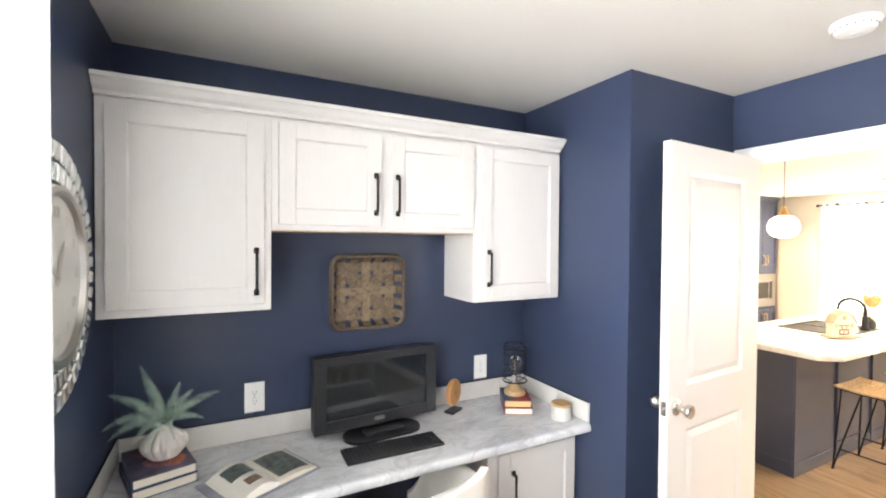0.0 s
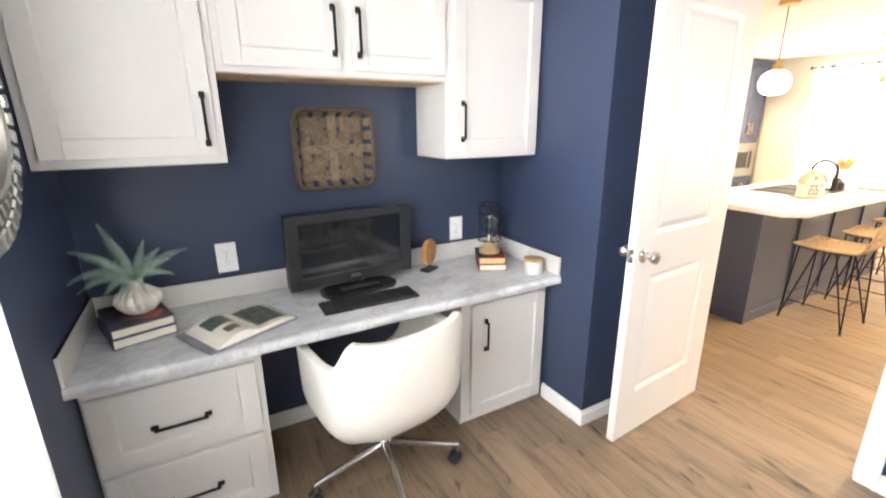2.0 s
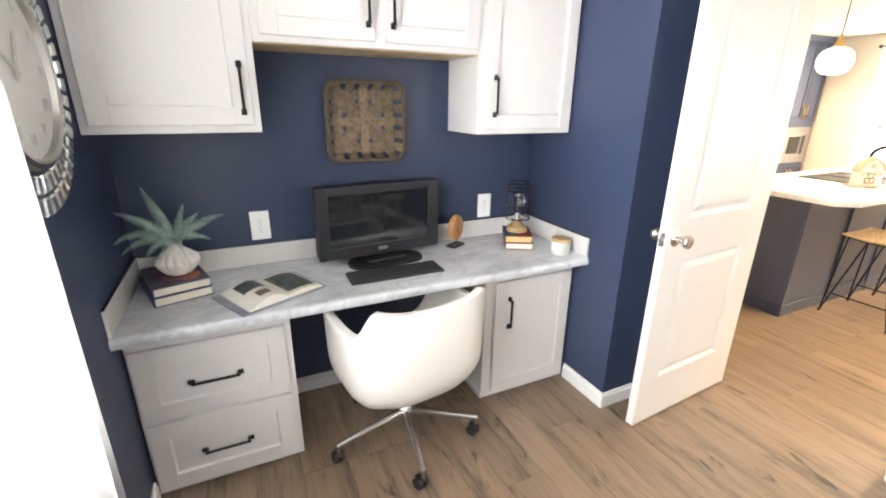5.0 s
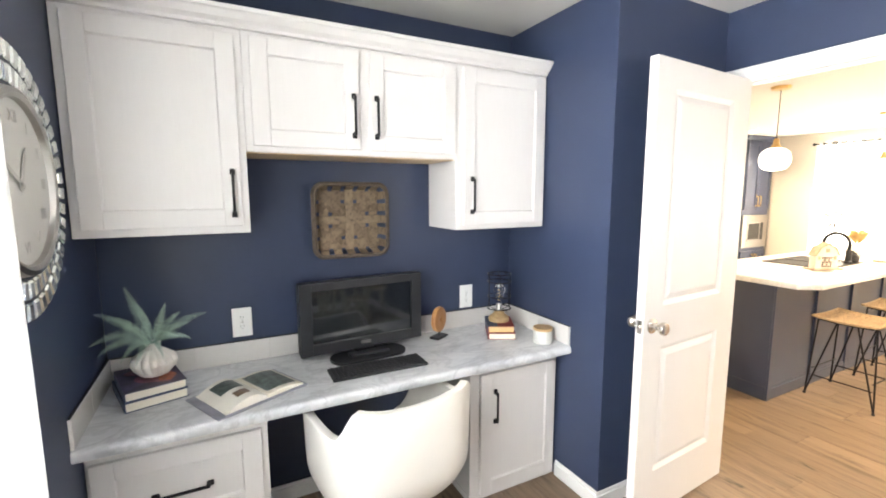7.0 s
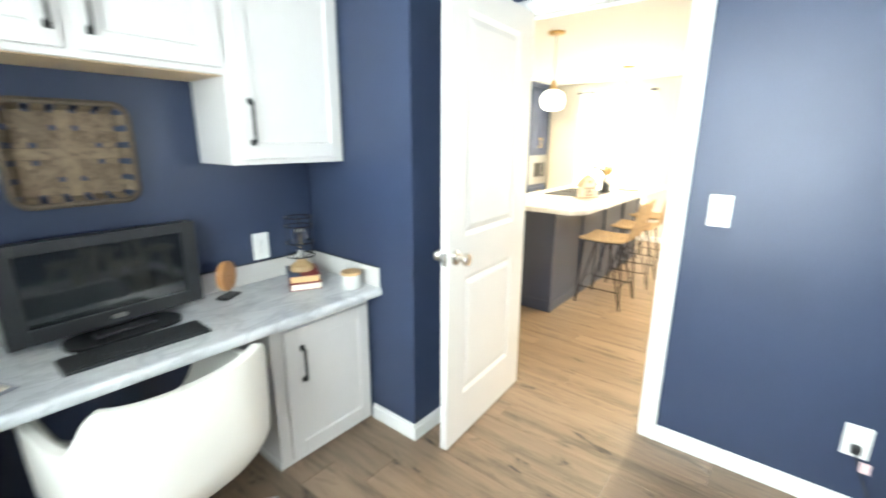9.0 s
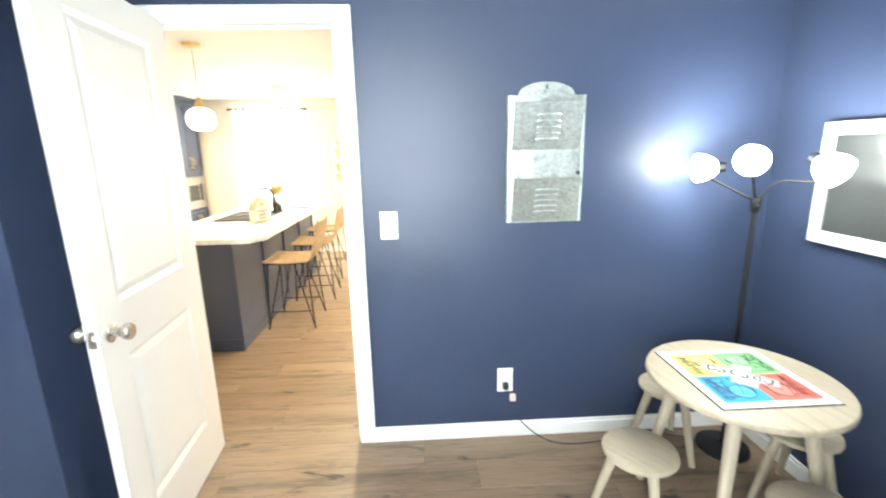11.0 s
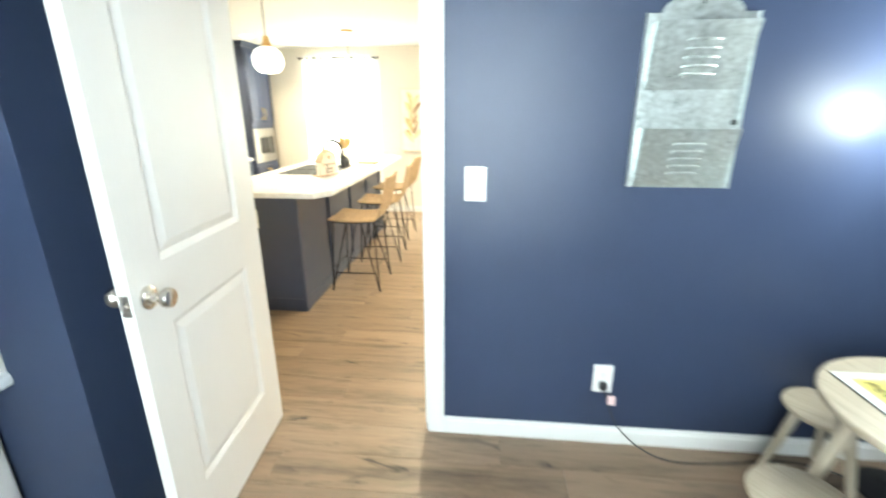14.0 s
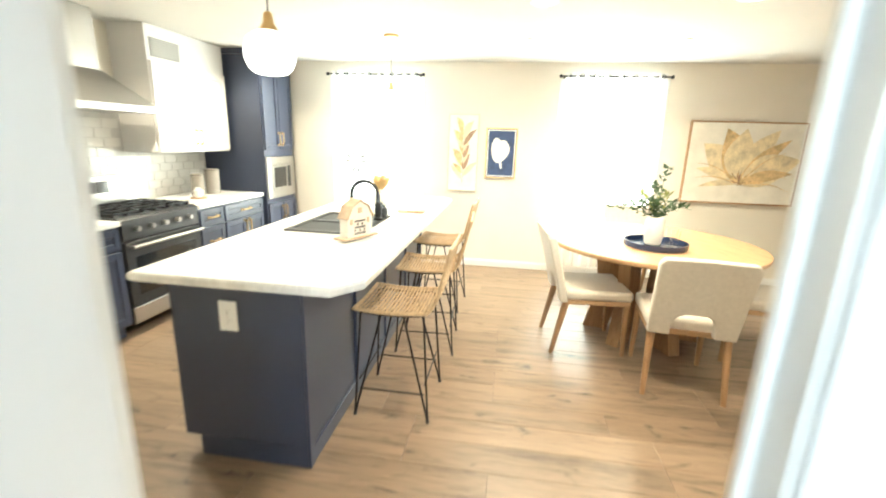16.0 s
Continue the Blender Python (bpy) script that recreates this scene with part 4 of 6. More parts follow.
dial = part("dial", bm, FACE, clock, "aged white dial", True)
bm = B()
prof = [(0.198, 0.010), (0.202, 0.030), (0.212, 0.034), (0.224, 0.030), (0.228, 0.010)]
lathe(bm, prof + [(0.198, 0.010)], 72)
for f in [f for f in bm.faces if len(f.verts) > 4]:
    bm.faces.remove(f)
bm.transform(pose(0, 0, 0, 90, 0, 0))
part("bezel", bm, STEEL, clock, "silver bezel", True)
for ring, (r0, r1, cnt) in enumerate(((0.238, 0.284, 44), (0.292, 0.338, 44))):
    for i in range(cnt):
        a0 = 2 * math.pi * (i + 0.5 * ring) / cnt
        hw = 0.36 * 2 * math.pi / cnt
        bm = B()
        o = [(r * math.cos(a0 + s * hw), r * math.sin(a0 + s * hw)) for r, s in ((r0, -1), (r1, -1), (r1, 1), (r0, 1))]
        q = [bm.verts.new((u, -0.012, v)) for u, v in o]
        mu, mv = sum(u for u, v in o) / 4, sum(v for u, v in o) / 4
        p = [bm.verts.new((mu + (u - mu) * 0.78, -0.017, mv + (v - mv) * 0.78)) for u, v in o]
        for k in range(4):
            bm.faces.new((q[k], q[(k + 1) % 4], p[(k + 1) % 4], p[k]))
        bm.faces.new(p)
        b = [bm.verts.new((u, -0.007, v)) for u, v in o]
        for k in range(4):
            bm.faces.new((b[k], b[(k + 1) % 4], q[(k + 1) % 4], q[k]))
        part("mirror_tile", bm, MIRROR, clock)
NUM = surf("grey numerals", (0.46, 0.46, 0.45), 0.6)
for i, txt in enumerate(("XII", "I", "II", "III", "IIII", "V", "VI", "VII", "VIII", "IX", "X", "XI")):
    a = radians(90 - 30 * i)
    writing("numeral", txt, 0.042, NUM, dial, pose(0.158 * math.cos(a), -0.0172, 0.158 * math.sin(a), 90, 0, 0))
for ang, ln, w in ((62, 0.10, 0.008), (152, 0.14, 0.006)):
    bm = B()
    c, s = math.cos(radians(ang)), math.sin(radians(ang))
    prism(bm, [(-0.02 * c - w * s, -0.02 * s + w * c), (ln * 0.7 * c - w * s, ln * 0.7 * s + w * c), (ln * c, ln * s), (ln * 0.7 * c + w * s, ln * 0.7 * s - w * c), (-0.02 * c + w * s, -0.02 * s - w * c)], -0.019, -0.021, "y")
    part("hand", bm, NUM, dial)


# window in the west wall with a long sheer curtain


def window(name, x, y0, y1, z0, z1, depth, inside):
    """A white sash window filling a hole in a wall across x; inside is the way to the room, -1 or 1."""
    w = base(name, "white framed window with a middle rail", "window", kind="structure")
    xo = x - inside * depth * 0.7
    for nm, b in (("window_frame", (y0, y0 + 0.04, z0, z1)), ("window_frame", (y1 - 0.04, y1, z0, z1)), ("window_frame", (y0 + 0.04, y1 - 0.04, z0, z0 + 0.05)),
                  ("window_frame", (y0 + 0.04, y1 - 0.04, z1 - 0.04, z1)), ("meeting_rail", (y0 + 0.04, y1 - 0.04, (z0 + z1) / 2 - 0.018, (z0 + z1) / 2 + 0.018))):
        bm = B()
        box(bm, xo - 0.018, b[0], b[2], xo + 0.018, b[1], b[3], 0.003)
        part(nm, bm, TRIM, w)
    for za, zb in ((z0 + 0.05, (z0 + z1) / 2 - 0.018), ((z0 + z1) / 2 + 0.018, z1 - 0.04)):
        bm = B()
        box(bm, xo - 0.002, y0 + 0.04, za, xo + 0.002, y1 - 0.04, zb)
        p = part("pane", bm, PANE, w, "clear glass pane")
        p.visible_shadow = False
    for b in ((y0 - 0.06, y0, z0 - 0.06, z1 + 0.06), (y1, y1 + 0.06, z0 - 0.06, z1 + 0.06), (y0, y1, z1, z1 + 0.06), (y0, y1, z0 - 0.06, z0)):
        bm = B()
        box(bm, x, b[0], b[2], x + inside * 0.014, b[1], b[3], 0.003)
        part("window_trim", bm, TRIM, w)


window("window_1", XW, -2.50, -1.03, 0.66, 2.24, 0.1, 1)


def curtain(name, x, y0, y1, z0, z1, folds, depth, label, group, seed, cloth=CURTAIN):
    """A hanging sheer with soft folds; the outer edges hang plain."""
    rng = random.Random(seed)
    bm = B()
    n, rows = folds * 10, 12
    ph = [rng.uniform(0, 6.3) for _ in range(3)]
    cols = []
    for i in range(n + 1):
        u = i / n
        edge = min(1, min(u, 1 - u) * 9 + 0.15)
        col = []
        for j in range(rows + 1):
            v = j / rows
            wob = depth * edge * (math.sin(2 * math.pi * folds * u + 0.35 * math.sin(4 * v + ph[0])) + 0.35 * math.sin(2 * math.pi * folds * 0.37 * u + ph[1] + v))
            col.append(bm.verts.new((x + wob * (0.75 + 0.25 * (1 - v)), y0 + (y1 - y0) * u, z0 + (z1 - z0) * v)))
        cols.append(col)
    for i in range(n):
        for j in range(rows):
            bm.faces.new((cols[i][j], cols[i + 1][j], cols[i + 1][j + 1], cols[i][j + 1]))
    ob = thing(name, bm, cloth, label, "curtain", smooth=True, group=group)
    return ob


curtain("curtain", -1.895, -1.80, -0.990, 0.02, 2.345, 7, 0.022, "long white sheer curtain in front of the office window", "office curtains", 3, VOILE)
curtain("curtain", -1.895, -2.62, -1.815, 0.02, 2.345, 7, 0.022, "long white sheer curtain in front of the office window", "office curtains", 5, VOILE)


def rod(name, x, y0, y1, z, wall_x, label):
    r = base(name, label, "curtain rod")
    bm = B()
    tube(bm, (x, y0, z), (x, y1, z), 0.008, seg=12)
    part("pole", bm, BLACK, r, "", True)
    for y in (y0, y1):
        bm = B()
        bmesh.ops.create_uvsphere(bm, u_segments=12, v_segments=8, radius=0.018, matrix=Matrix.Translation((x, y, z)))
        part("finial", bm, BLACK, r, "", True)
    for y in (y0 + 0.05, y1 - 0.05):
        bm = B()
        tube(bm, (wall_x, y, z), (x, y, z), 0.006)
        tube(bm, (wall_x, y, z), (wall_x + (0.006 if x > wall_x else -0.006), y, z), 0.02)
        part("bracket", bm, BLACK, r)
    return r


rod("curtain_rod", -1.895, -2.70, -0.96, 2.325, XW, "black metal curtain rod above the office window")

# smoke detector
sd = base("smoke_detector", "round white smoke detector on the ceiling", "smoke detector", 0.335, -1.385, HO)
bm = B()
lathe(bm, [(0.068, 0), (0.070, -0.006), (0.068, -0.014), (0.060, -0.018), (0.058, -0.026), (0.050, -0.036), (0.020, -0.039)], 40)
part("housing", bm, PLASTICW, sd, "", True)
bm = B()
lathe(bm, [(0.014, -0.037), (0.014, -0.0405), (0.004, -0.041)], 20)
part("test_button", bm, PLASTICW, sd, "", True)
bm = B()
for k in range(18):
    a = 2 * math.pi * k / 18
    box(bm, 0.057 * math.cos(a) - 0.003, 0.057 * math.sin(a) - 0.003, -0.025, 0.057 * math.cos(a) + 0.003, 0.057 * math.sin(a) + 0.003, -0.020)
part("vents", bm, DARK, sd)

# ---------------------------------------------------------------- office: play corner


# round children's table
tab = base("round_table", "small round children's table in whitewashed wood", "table", 0.194, -3.166, 0.0, 10)
bm = B()
R = 0.340
lathe(bm, [(R - 0.006, 0.594), (R - 0.001, 0.598), (R, 0.604), (R, 0.612), (R - 0.002, 0.617), (R - 0.007, 0.620)], 72)
part("tabletop", bm, PALEWOOD, tab, "", True)
for a in (130, 220, 310, 40):
    c, s = math.cos(radians(a)), math.sin(radians(a))
    bm = B()
    tube(bm, (0.205 * c, 0.205 * s, 0.594), (0.325 * c, 0.325 * s, 0.0), 0.027, 0.016, 18)
    part("leg", bm, PALELEG, tab, "", True)

# game board lying on the table
gb = base("game_board", "square printed game board with four coloured corners", "game board", 0.197, -3.157, 0.6205, 0)
RIM = surf("white board print", (0.78, 0.78, 0.77), 0.35, var=0.03)
gy = {"yellow": (0.78, 0.66, 0.18), "green": (0.24, 0.55, 0.22), "red": (0.72, 0.16, 0.12), "blue": (0.07, 0.36, 0.68)}
GM = {k: surf(k + " print", v, 0.35, var=0.12, scale=20, bump=0.0) for k, v in gy.items()}
INK = surf("black ink", (0.02, 0.02, 0.025), 0.4, var=0.1)
BUFF = surf("pale grey print", (0.62, 0.66, 0.74), 0.4, var=0.1)
G = 0.213
bm = B()
box(bm, -G - 0.004, -G - 0.004, 0, G + 0.004, G + 0.004, 0.0035, 0.001)
part("backing_board", bm, DARK, gb, "dark board edge")
bm = B()
box(bm, -G, -G, 0.0035, G, G, 0.0045)
part("print", bm, RIM, gb, "white printed border")
rng = random.Random(8)
for col, sx, sy in (("yellow", 1, 1), ("green", 1, -1), ("red", -1, -1), ("blue", -1, 1)):
    bm = B()
    box(bm, 0.001 * sx, 0.001 * sy, 0.0045, 0.180 * sx, 0.180 * sy, 0.0052)
    f = part("corner_field", bm, GM[col], gb, col + " corner field")
    bm = B()
    prism(bm, [(sx * (0.115 + 0.042 * math.cos(t)), sy * (0.075 + 0.042 * math.sin(t))) for t in [i * math.pi / 12 for i in range(24)]], 0.0052, 0.0056)
    part("disc_print", bm, surf(col + " light print", tuple(min(1, v * 1.25 + 0.05) for v in gy[col]), 0.35, bump=0.0), f)
    for k in range(9):
        bm = B()
        t0 = 0.02 + 0.016 * k
        path_tube(bm, [(sx * (0.016 + 0.15 * u), sy * (t0 + 0.012 * math.sin(6 * u + k)), 0.0055) for u in [i / 8 * rng.uniform(0.5, 1) for i in range(9)]] if k % 2 else
                  [(sx * (t0), sy * (0.10 + 0.06 * u), 0.0055) for u in [i / 4 for i in range(5)]], 0.0016, 5)
        part("ink_line", bm, INK, f)
    bm = B()
    path_tube(bm, [(sx * (0.115 + 0.043 * math.cos(t)), sy * (0.075 + 0.043 * math.sin(t)), 0.0056) for t in [i * math.pi / 14 for i in range(28)]], 0.0018, 5, True)
    part("ink_line", bm, INK, f)
    for k in range(12):
        bm = B()
        x0 = 0.02 + 0.012 * k
        path_tube(bm, [(sx * x0, sy * 0.128, 0.0055), (sx * (x0 + 0.010), sy * 0.150, 0.0055), (sx * (x0 + 0.004), sy * 0.166, 0.0055)], 0.0016, 5)
        part("ink_line", bm, INK, f)
for t in range(-7, 8):
    for sx, sy in ((1, 0), (-1, 0), (0, 1), (0, -1)):
        if t % 3 == 0:
            bm = B()
            cx, cy = (sx * 0.192, t * 0.026) if sx else (t * 0.026, sy * 0.192)
            tube(bm, (cx, cy, 0.0045), (cx, cy, 0.0051), 0.004, seg=10)
            part("dot_print", bm, GM[rng.choice(list(GM))], gb)
bm = B()
prism(bm, rounded(0.25, 0.062, 0.01), 0.0056, 0.0062)
band = part("title_band", bm, RIM, gb, "white title band", m=pose(0, 0, 0, 0, 0, -130))
for k in range(6):      # a worn title, kept as plain outlined blocks
    w, h = (0.029, 0.050) if k in (0, 5) else (0.025, 0.040 - 0.004 * (k % 2))
    bm = B()
    prism(bm, rounded(w, h, 0.009), 0.0062, 0.0067)
    tile = part("title_block", bm, INK, band, "", m=pose(-0.094 + 0.0375 * k, 0.004 * (-1) ** k, 0, 0, 0, 7 * (-1) ** k))
    bm = B()
    prism(bm, rounded(w - 0.012, h - 0.018, 0.004, 5, 0.002 * (-1) ** k, 0.0), 0.0067, 0.0070)
    part("title_fill", bm, RIM, tile)
bm = B()
prism(bm, rounded(0.062, 0.044, 0.004), 0.0056, 0.0064)
part("card_space", bm, RIM, gb, "white card space", m=pose(0.05, -0.045, 0, 0, 0, -130))
bm = B()
prism(bm, rounded(0.085, 0.05, 0.004), 0.0056, 0.0060)
part("card_space", bm, BUFF, gb, "pale grey-blue card space", m=pose(-0.055, 0.02, 0, 0, 0, -130))

# stools
st = base("stool", "low round children's stool in whitewashed wood", "stool", 0.167, -2.770, 0.0, 35, "stools round the table")
bm = B()
lathe(bm, [(0.132, 0.322), (0.139, 0.326), (0.141, 0.334), (0.139, 0.342), (0.133, 0.346)], 56)
part("seat", bm, PALEWOOD, st, "", True)
for a in (150, 270, 30):
    c, s = math.cos(radians(a)), math.sin(radians(a))
    bm = B()
    tube(bm, (0.085 * c, 0.085 * s, 0.322), (0.168 * c, 0.168 * s, 0.0), 0.021, 0.0135, 16)
    part("leg", bm, PALELEG, st, "", True)
copy_thing(st, pose(-0.168, -3.192, 0, 0, 0, 50))
copy_thing(st, pose(0.235, -3.485, 0, 0, 0, 60))
copy_thing(st, pose(0.612, -3.145, 0, 0, 0, 48))

# floor lamp with three glowing shades
fl = base("floor_lamp", "black floor lamp with three lit white bowl shades", "lamp", 0.575, -3.43, 0.0)
bm = B()
lathe(bm, [(0.118, 0), (0.122, 0.006), (0.118, 0.018), (0.060, 0.026), (0.020, 0.032), (0.014, 0.05)], 48)
part("lamp_base", bm, BLACK, fl, "round black weighted base", True)
bm = B()
tube(bm, (0, 0, 0.03), (0, 0, 1.24), 0.011)
part("pole", bm, BLACK, fl, "", True)
bm = B()
lathe(bm, [(0.011, 1.20), (0.020, 1.21), (0.022, 1.235), (0.024, 1.245), (0.022, 1.262), (0.012, 1.272)], 24)
hub = part("hub", bm, BLACK, fl, "", True)
bm = B()
tube(bm, (-0.02, 0.01, 1.235), (-0.045, 0.02, 1.235), 0.005)
part("switch_knob", bm, BLACK, hub)
LIT = glow("lit opal shade", (1.0, 0.96, 0.90), 18.0)
for ax, ay, dz in ((-0.270, -0.060, 0.155), (-0.085, 0.105, 0.185), (0.095, 0.195, 0.148)):
    d = Vector((ax, ay, 0)).normalized()
    bm = B()
    L = Vector((ax, ay, 0)).length
    pts = [Vector((0, 0, 1.25)) + Vector((d.x * L * u, d.y * L * u, 0.10 * math.sin(min(1, u * 2.2) * math.pi / 2) if L > 0.25 else dz * 0.8 * u)) for u in [i / 14 for i in range(13)]]
    path_tube(bm, pts, 0.0055, 8)
    arm = part("arm", bm, BLACK, fl, "curved black gooseneck arm", True)
    end = Vector((ax, ay, 1.25 + dz))
    tilt = (d * 0.8 + Vector((0, 0, -0.45))).normalized() if L > 0.25 else (d * 0.9 + Vector((0, 0, -0.05))).normalized()
    m = Matrix.Translation(end) @ tilt.to_track_quat("Z", "Y").to_matrix().to_4x4()
    bm = B()
    lathe(bm, [(0.018, -0.055), (0.027, -0.052), (0.047, -0.031), (0.060, -0.004), (0.064, 0.026), (0.062, 0.036), (0.050, 0.043), (0.018, 0.046)], 32)
    bm.transform(m)
    part("shade", bm, LIT, fl, "glowing opal white shade", True)
    bm = B()
    lathe(bm, [(0.012, -0.088), (0.022, -0.083), (0.024, -0.055), (0.018, -0.050)], 20)
    bm.transform(m)
    part("shade_cap", bm, BLACK, fl, "", True)
lamp("floor_lamp_light", "POINT", Matrix.Translation((0.30, -3.42, 1.43)), 24, (1.0, 0.95, 0.88), 0.09)
lamp("floor_lamp_light", "POINT", Matrix.Translation((0.44, -3.22, 1.44)), 10, (1.0, 0.95, 0.88), 0.09)
lamp("floor_lamp_light", "POINT", Matrix.Translation((0.640, -3.20, 1.40)), 24, (1.0, 0.95, 0.88), 0.06)

for x, y, z in ((0.305, -3.45, 1.47), (0.49, -3.325, 1.50), (0.650, -3.22, 1.46)):
    lamp("floor_lamp_uplight", "SPOT", Matrix.Translation((x, y, z)) @ pose(0, 0, 0, 180, 0, 0), 12, (1.0, 0.95, 0.88), 0.06, spread=172)

# cord with its plug and tag
cord = base("power_cord", "thin dark lamp cord with a plug and a pink tag", "cord")
bm = B()
ctrl = [(0.745, -2.350, 0.300), (0.715, -2.352, 0.292), (0.712, -2.365, 0.255), (0.722, -2.385, 0.195), (0.715, -2.43, 0.11), (0.690, -2.52, 0.035), (0.660, -2.63, 0.006), (0.660, -2.80, 0.005), (0.690, -3.00, 0.005), (0.700, -3.15, 0.005), (0.660, -3.28, 0.006), (0.60, -3.32, 0.012)]
pts = []
for a, b, c, d in zip([ctrl[0]] + ctrl, ctrl, ctrl[1:], ctrl[2:] + [ctrl[-1]]):
    a, b, c, d = (Vector(v) for v in (a, b, c, d))
    for k in range(6):
        u = k / 6
        pts.append(0.5 * ((2 * b) + (c - a) * u + (2 * a - 5 * b + 4 * c - d) * u * u + (3 * b - a - 3 * c + d) * u ** 3))
path_tube(bm, pts, 0.0032, 6)
part("wire", bm, BLACKP, cord, "", True)
bm = B()
box(bm, 0.722, -2.365, 0.288, 0.7525, -2.335, 0.318, 0.005, 2)
part("plug", bm, BLACKP, cord, "black plug")
bm = B()
box(bm, 0.708, -2.398, 0.232, 0.7095, -2.366, 0.275)
part("tag", bm, surf("pale pink tag paper", (0.72, 0.52, 0.52), 0.6), cord, "pale pink paper tag", m=None)

# chalkboard
cb = base("chalkboard", "framed chalkboard with a whitewashed wood frame, blank", "chalkboard", 0.104, YS, 1.335)
HX, HZ, FB = 0.372, 0.245, 0.052
for nm, b in (("frame_rail", (-HX, HZ - FB, HX, HZ)), ("frame_rail", (-HX, -HZ, HX, -HZ + FB)), ("frame_stile", (-HX, -HZ + FB, -HX + FB, HZ - FB)), ("frame_stile", (HX - FB, -HZ + FB, HX, HZ - FB))):
    bm = B()
    box(bm, b[0], 0.004, b[1], b[2], 0.034, b[3], 0.003)
    part(nm, bm, WASHED, cb)
bm = B()
box(bm, -HX + FB - 0.003, 0.004, -HZ + FB - 0.003, HX - FB + 0.003, 0.022, HZ - FB + 0.003)
part("slate", bm, CHALK, cb, "dark grey slate surface")

# galvanised wall organiser
og = base("wall_organizer", "galvanised metal wall organiser with two louvred pockets", "wall organizer")
og.matrix_basis = pose(XD, -2.522, 1.155, 0, 0, -90)     # local x runs along -y, -y faces the room
OW, OH = 0.178, 0.578
bm = B()
arch = [(-OW, 0), (OW, 0), (OW, OH), (OW - 0.045, OH)]
for i in range(13):
    a = math.pi * i / 12
    arch.append((0.130 * math.cos(a), OH + 0.058 * math.sin(a)))
arch += [(-OW + 0.045, OH), (-OW, OH)]
prism(bm, arch, -0.002, -0.006, "y")
part("back_plate", bm, GALV, og)
for s in (-1, 1):
    bm = B()
    box(bm, s * OW, -0.006, 0, s * (OW - 0.004), -0.018, OH, 0.001)
    part("side_flange", bm, GALV, og)
for z0, z1 in ((0.006, 0.210), (0.338, 0.545)):
    bm = B()
    a, d0, d1 = OW - 0.022, 0.010, 0.074
    pk = [(-a, -d0, z0), (a, -d0, z0), (a, -d1, z1), (-a, -d1, z1)]
    v = [bm.verts.new(p) for p in pk] + [bm.verts.new((x, y + 0.003, z)) for x, y, z in pk]
    for f in ((0, 1, 2, 3), (7, 6, 5, 4), (0, 4, 5, 1), (1, 5, 6, 2), (2, 6, 7, 3), (3, 7, 4, 0)):
        bm.faces.new([v[k] for k in f])
    pocket = part("pocket", bm, GALV, og)
    for s in (-1, 1):
        bm = B()
        t = [bm.verts.new((s * a, -0.006, z0)), bm.verts.new((s * a, -d0, z0)), bm.verts.new((s * a, -d1, z1)), bm.verts.new((s * a, -0.006, z1))]
        u = [bm.verts.new((s * (a - 0.003), q.co.y, q.co.z)) for q in t]
        bm.faces.new(t)
        bm.faces.new(u[::-1])
        for k in range(4):
            bm.faces.new((t[k], t[(k + 1) % 4], u[(k + 1) % 4], u[k]))
        part("pocket_side", bm, GALV, pocket)
    for k in range(5):
        zz = z0 + 0.045 + 0.026 * k
        yy = -d0 - (d1 - d0) * (zz - z0) / (z1 - z0)
        bm = B()
        path_tube(bm, [(-0.050, yy + 0.001, zz - 0.006), (-0.048, yy - 0.0015, zz + 0.001), (-0.040, yy - 0.002, zz + 0.004), (0.046, yy - 0.002, zz + 0.004), (0.052, yy + 0.002, zz + 0.003)], 0.0048, 8)
        part("louvre", bm, GALV, pocket, "", True)
    for s in (-1, 1):
        for k in range(7):
            zz = z0 + 0.02 + 0.027 * k
            yy = -d0 - (d1 - d0) * (zz - z0) / (z1 - z0)
            bm = B()
            tube(bm, (s * (a - 0.018), yy + 0.001, zz), (s * (a - 0.018), yy - 0.0025, zz), 0.0035, 0.002, 8)
            part("rivet", bm, GALV, pocket)
    for k in range(8):
        bm = B()
        xx = -a + 0.04 + k * (2 * a - 0.08) / 7
        tube(bm, (xx, -d0 - 0.004, z0 + 0.02), (xx, -d0 - 0.0075, z0 + 0.02), 0.0035, 0.002, 8)
        part("rivet", bm, GALV, pocket)
bm = B()
box(bm, -0.003, -0.0065, OH + 0.026, 0.003, -0.0075, OH + 0.044)
part("hanging_slot", bm, DARK, og)
bm = B()
box(bm, 0.150, -0.007, 0.222, 0.168, -0.009, 0.238, 0.001)
part("tag", bm, DARK, og, "small dark tag")

# ---------------------------------------------------------------- kitchen
window("window_2", XE, KW[0][0], KW[0][1], KW[0][2], KW[0][3], 0.1, -1)
window("window_3", XE, KW[1][0], KW[1][1], KW[1][2], KW[1][3], 0.1, -1)


def ring_curtain(y0, y1, z0, z1, seed, label):
    curtain("curtain", XE - 0.085, y0, y1, z0, z1, 5, 0.02, label, "kitchen curtains", seed)


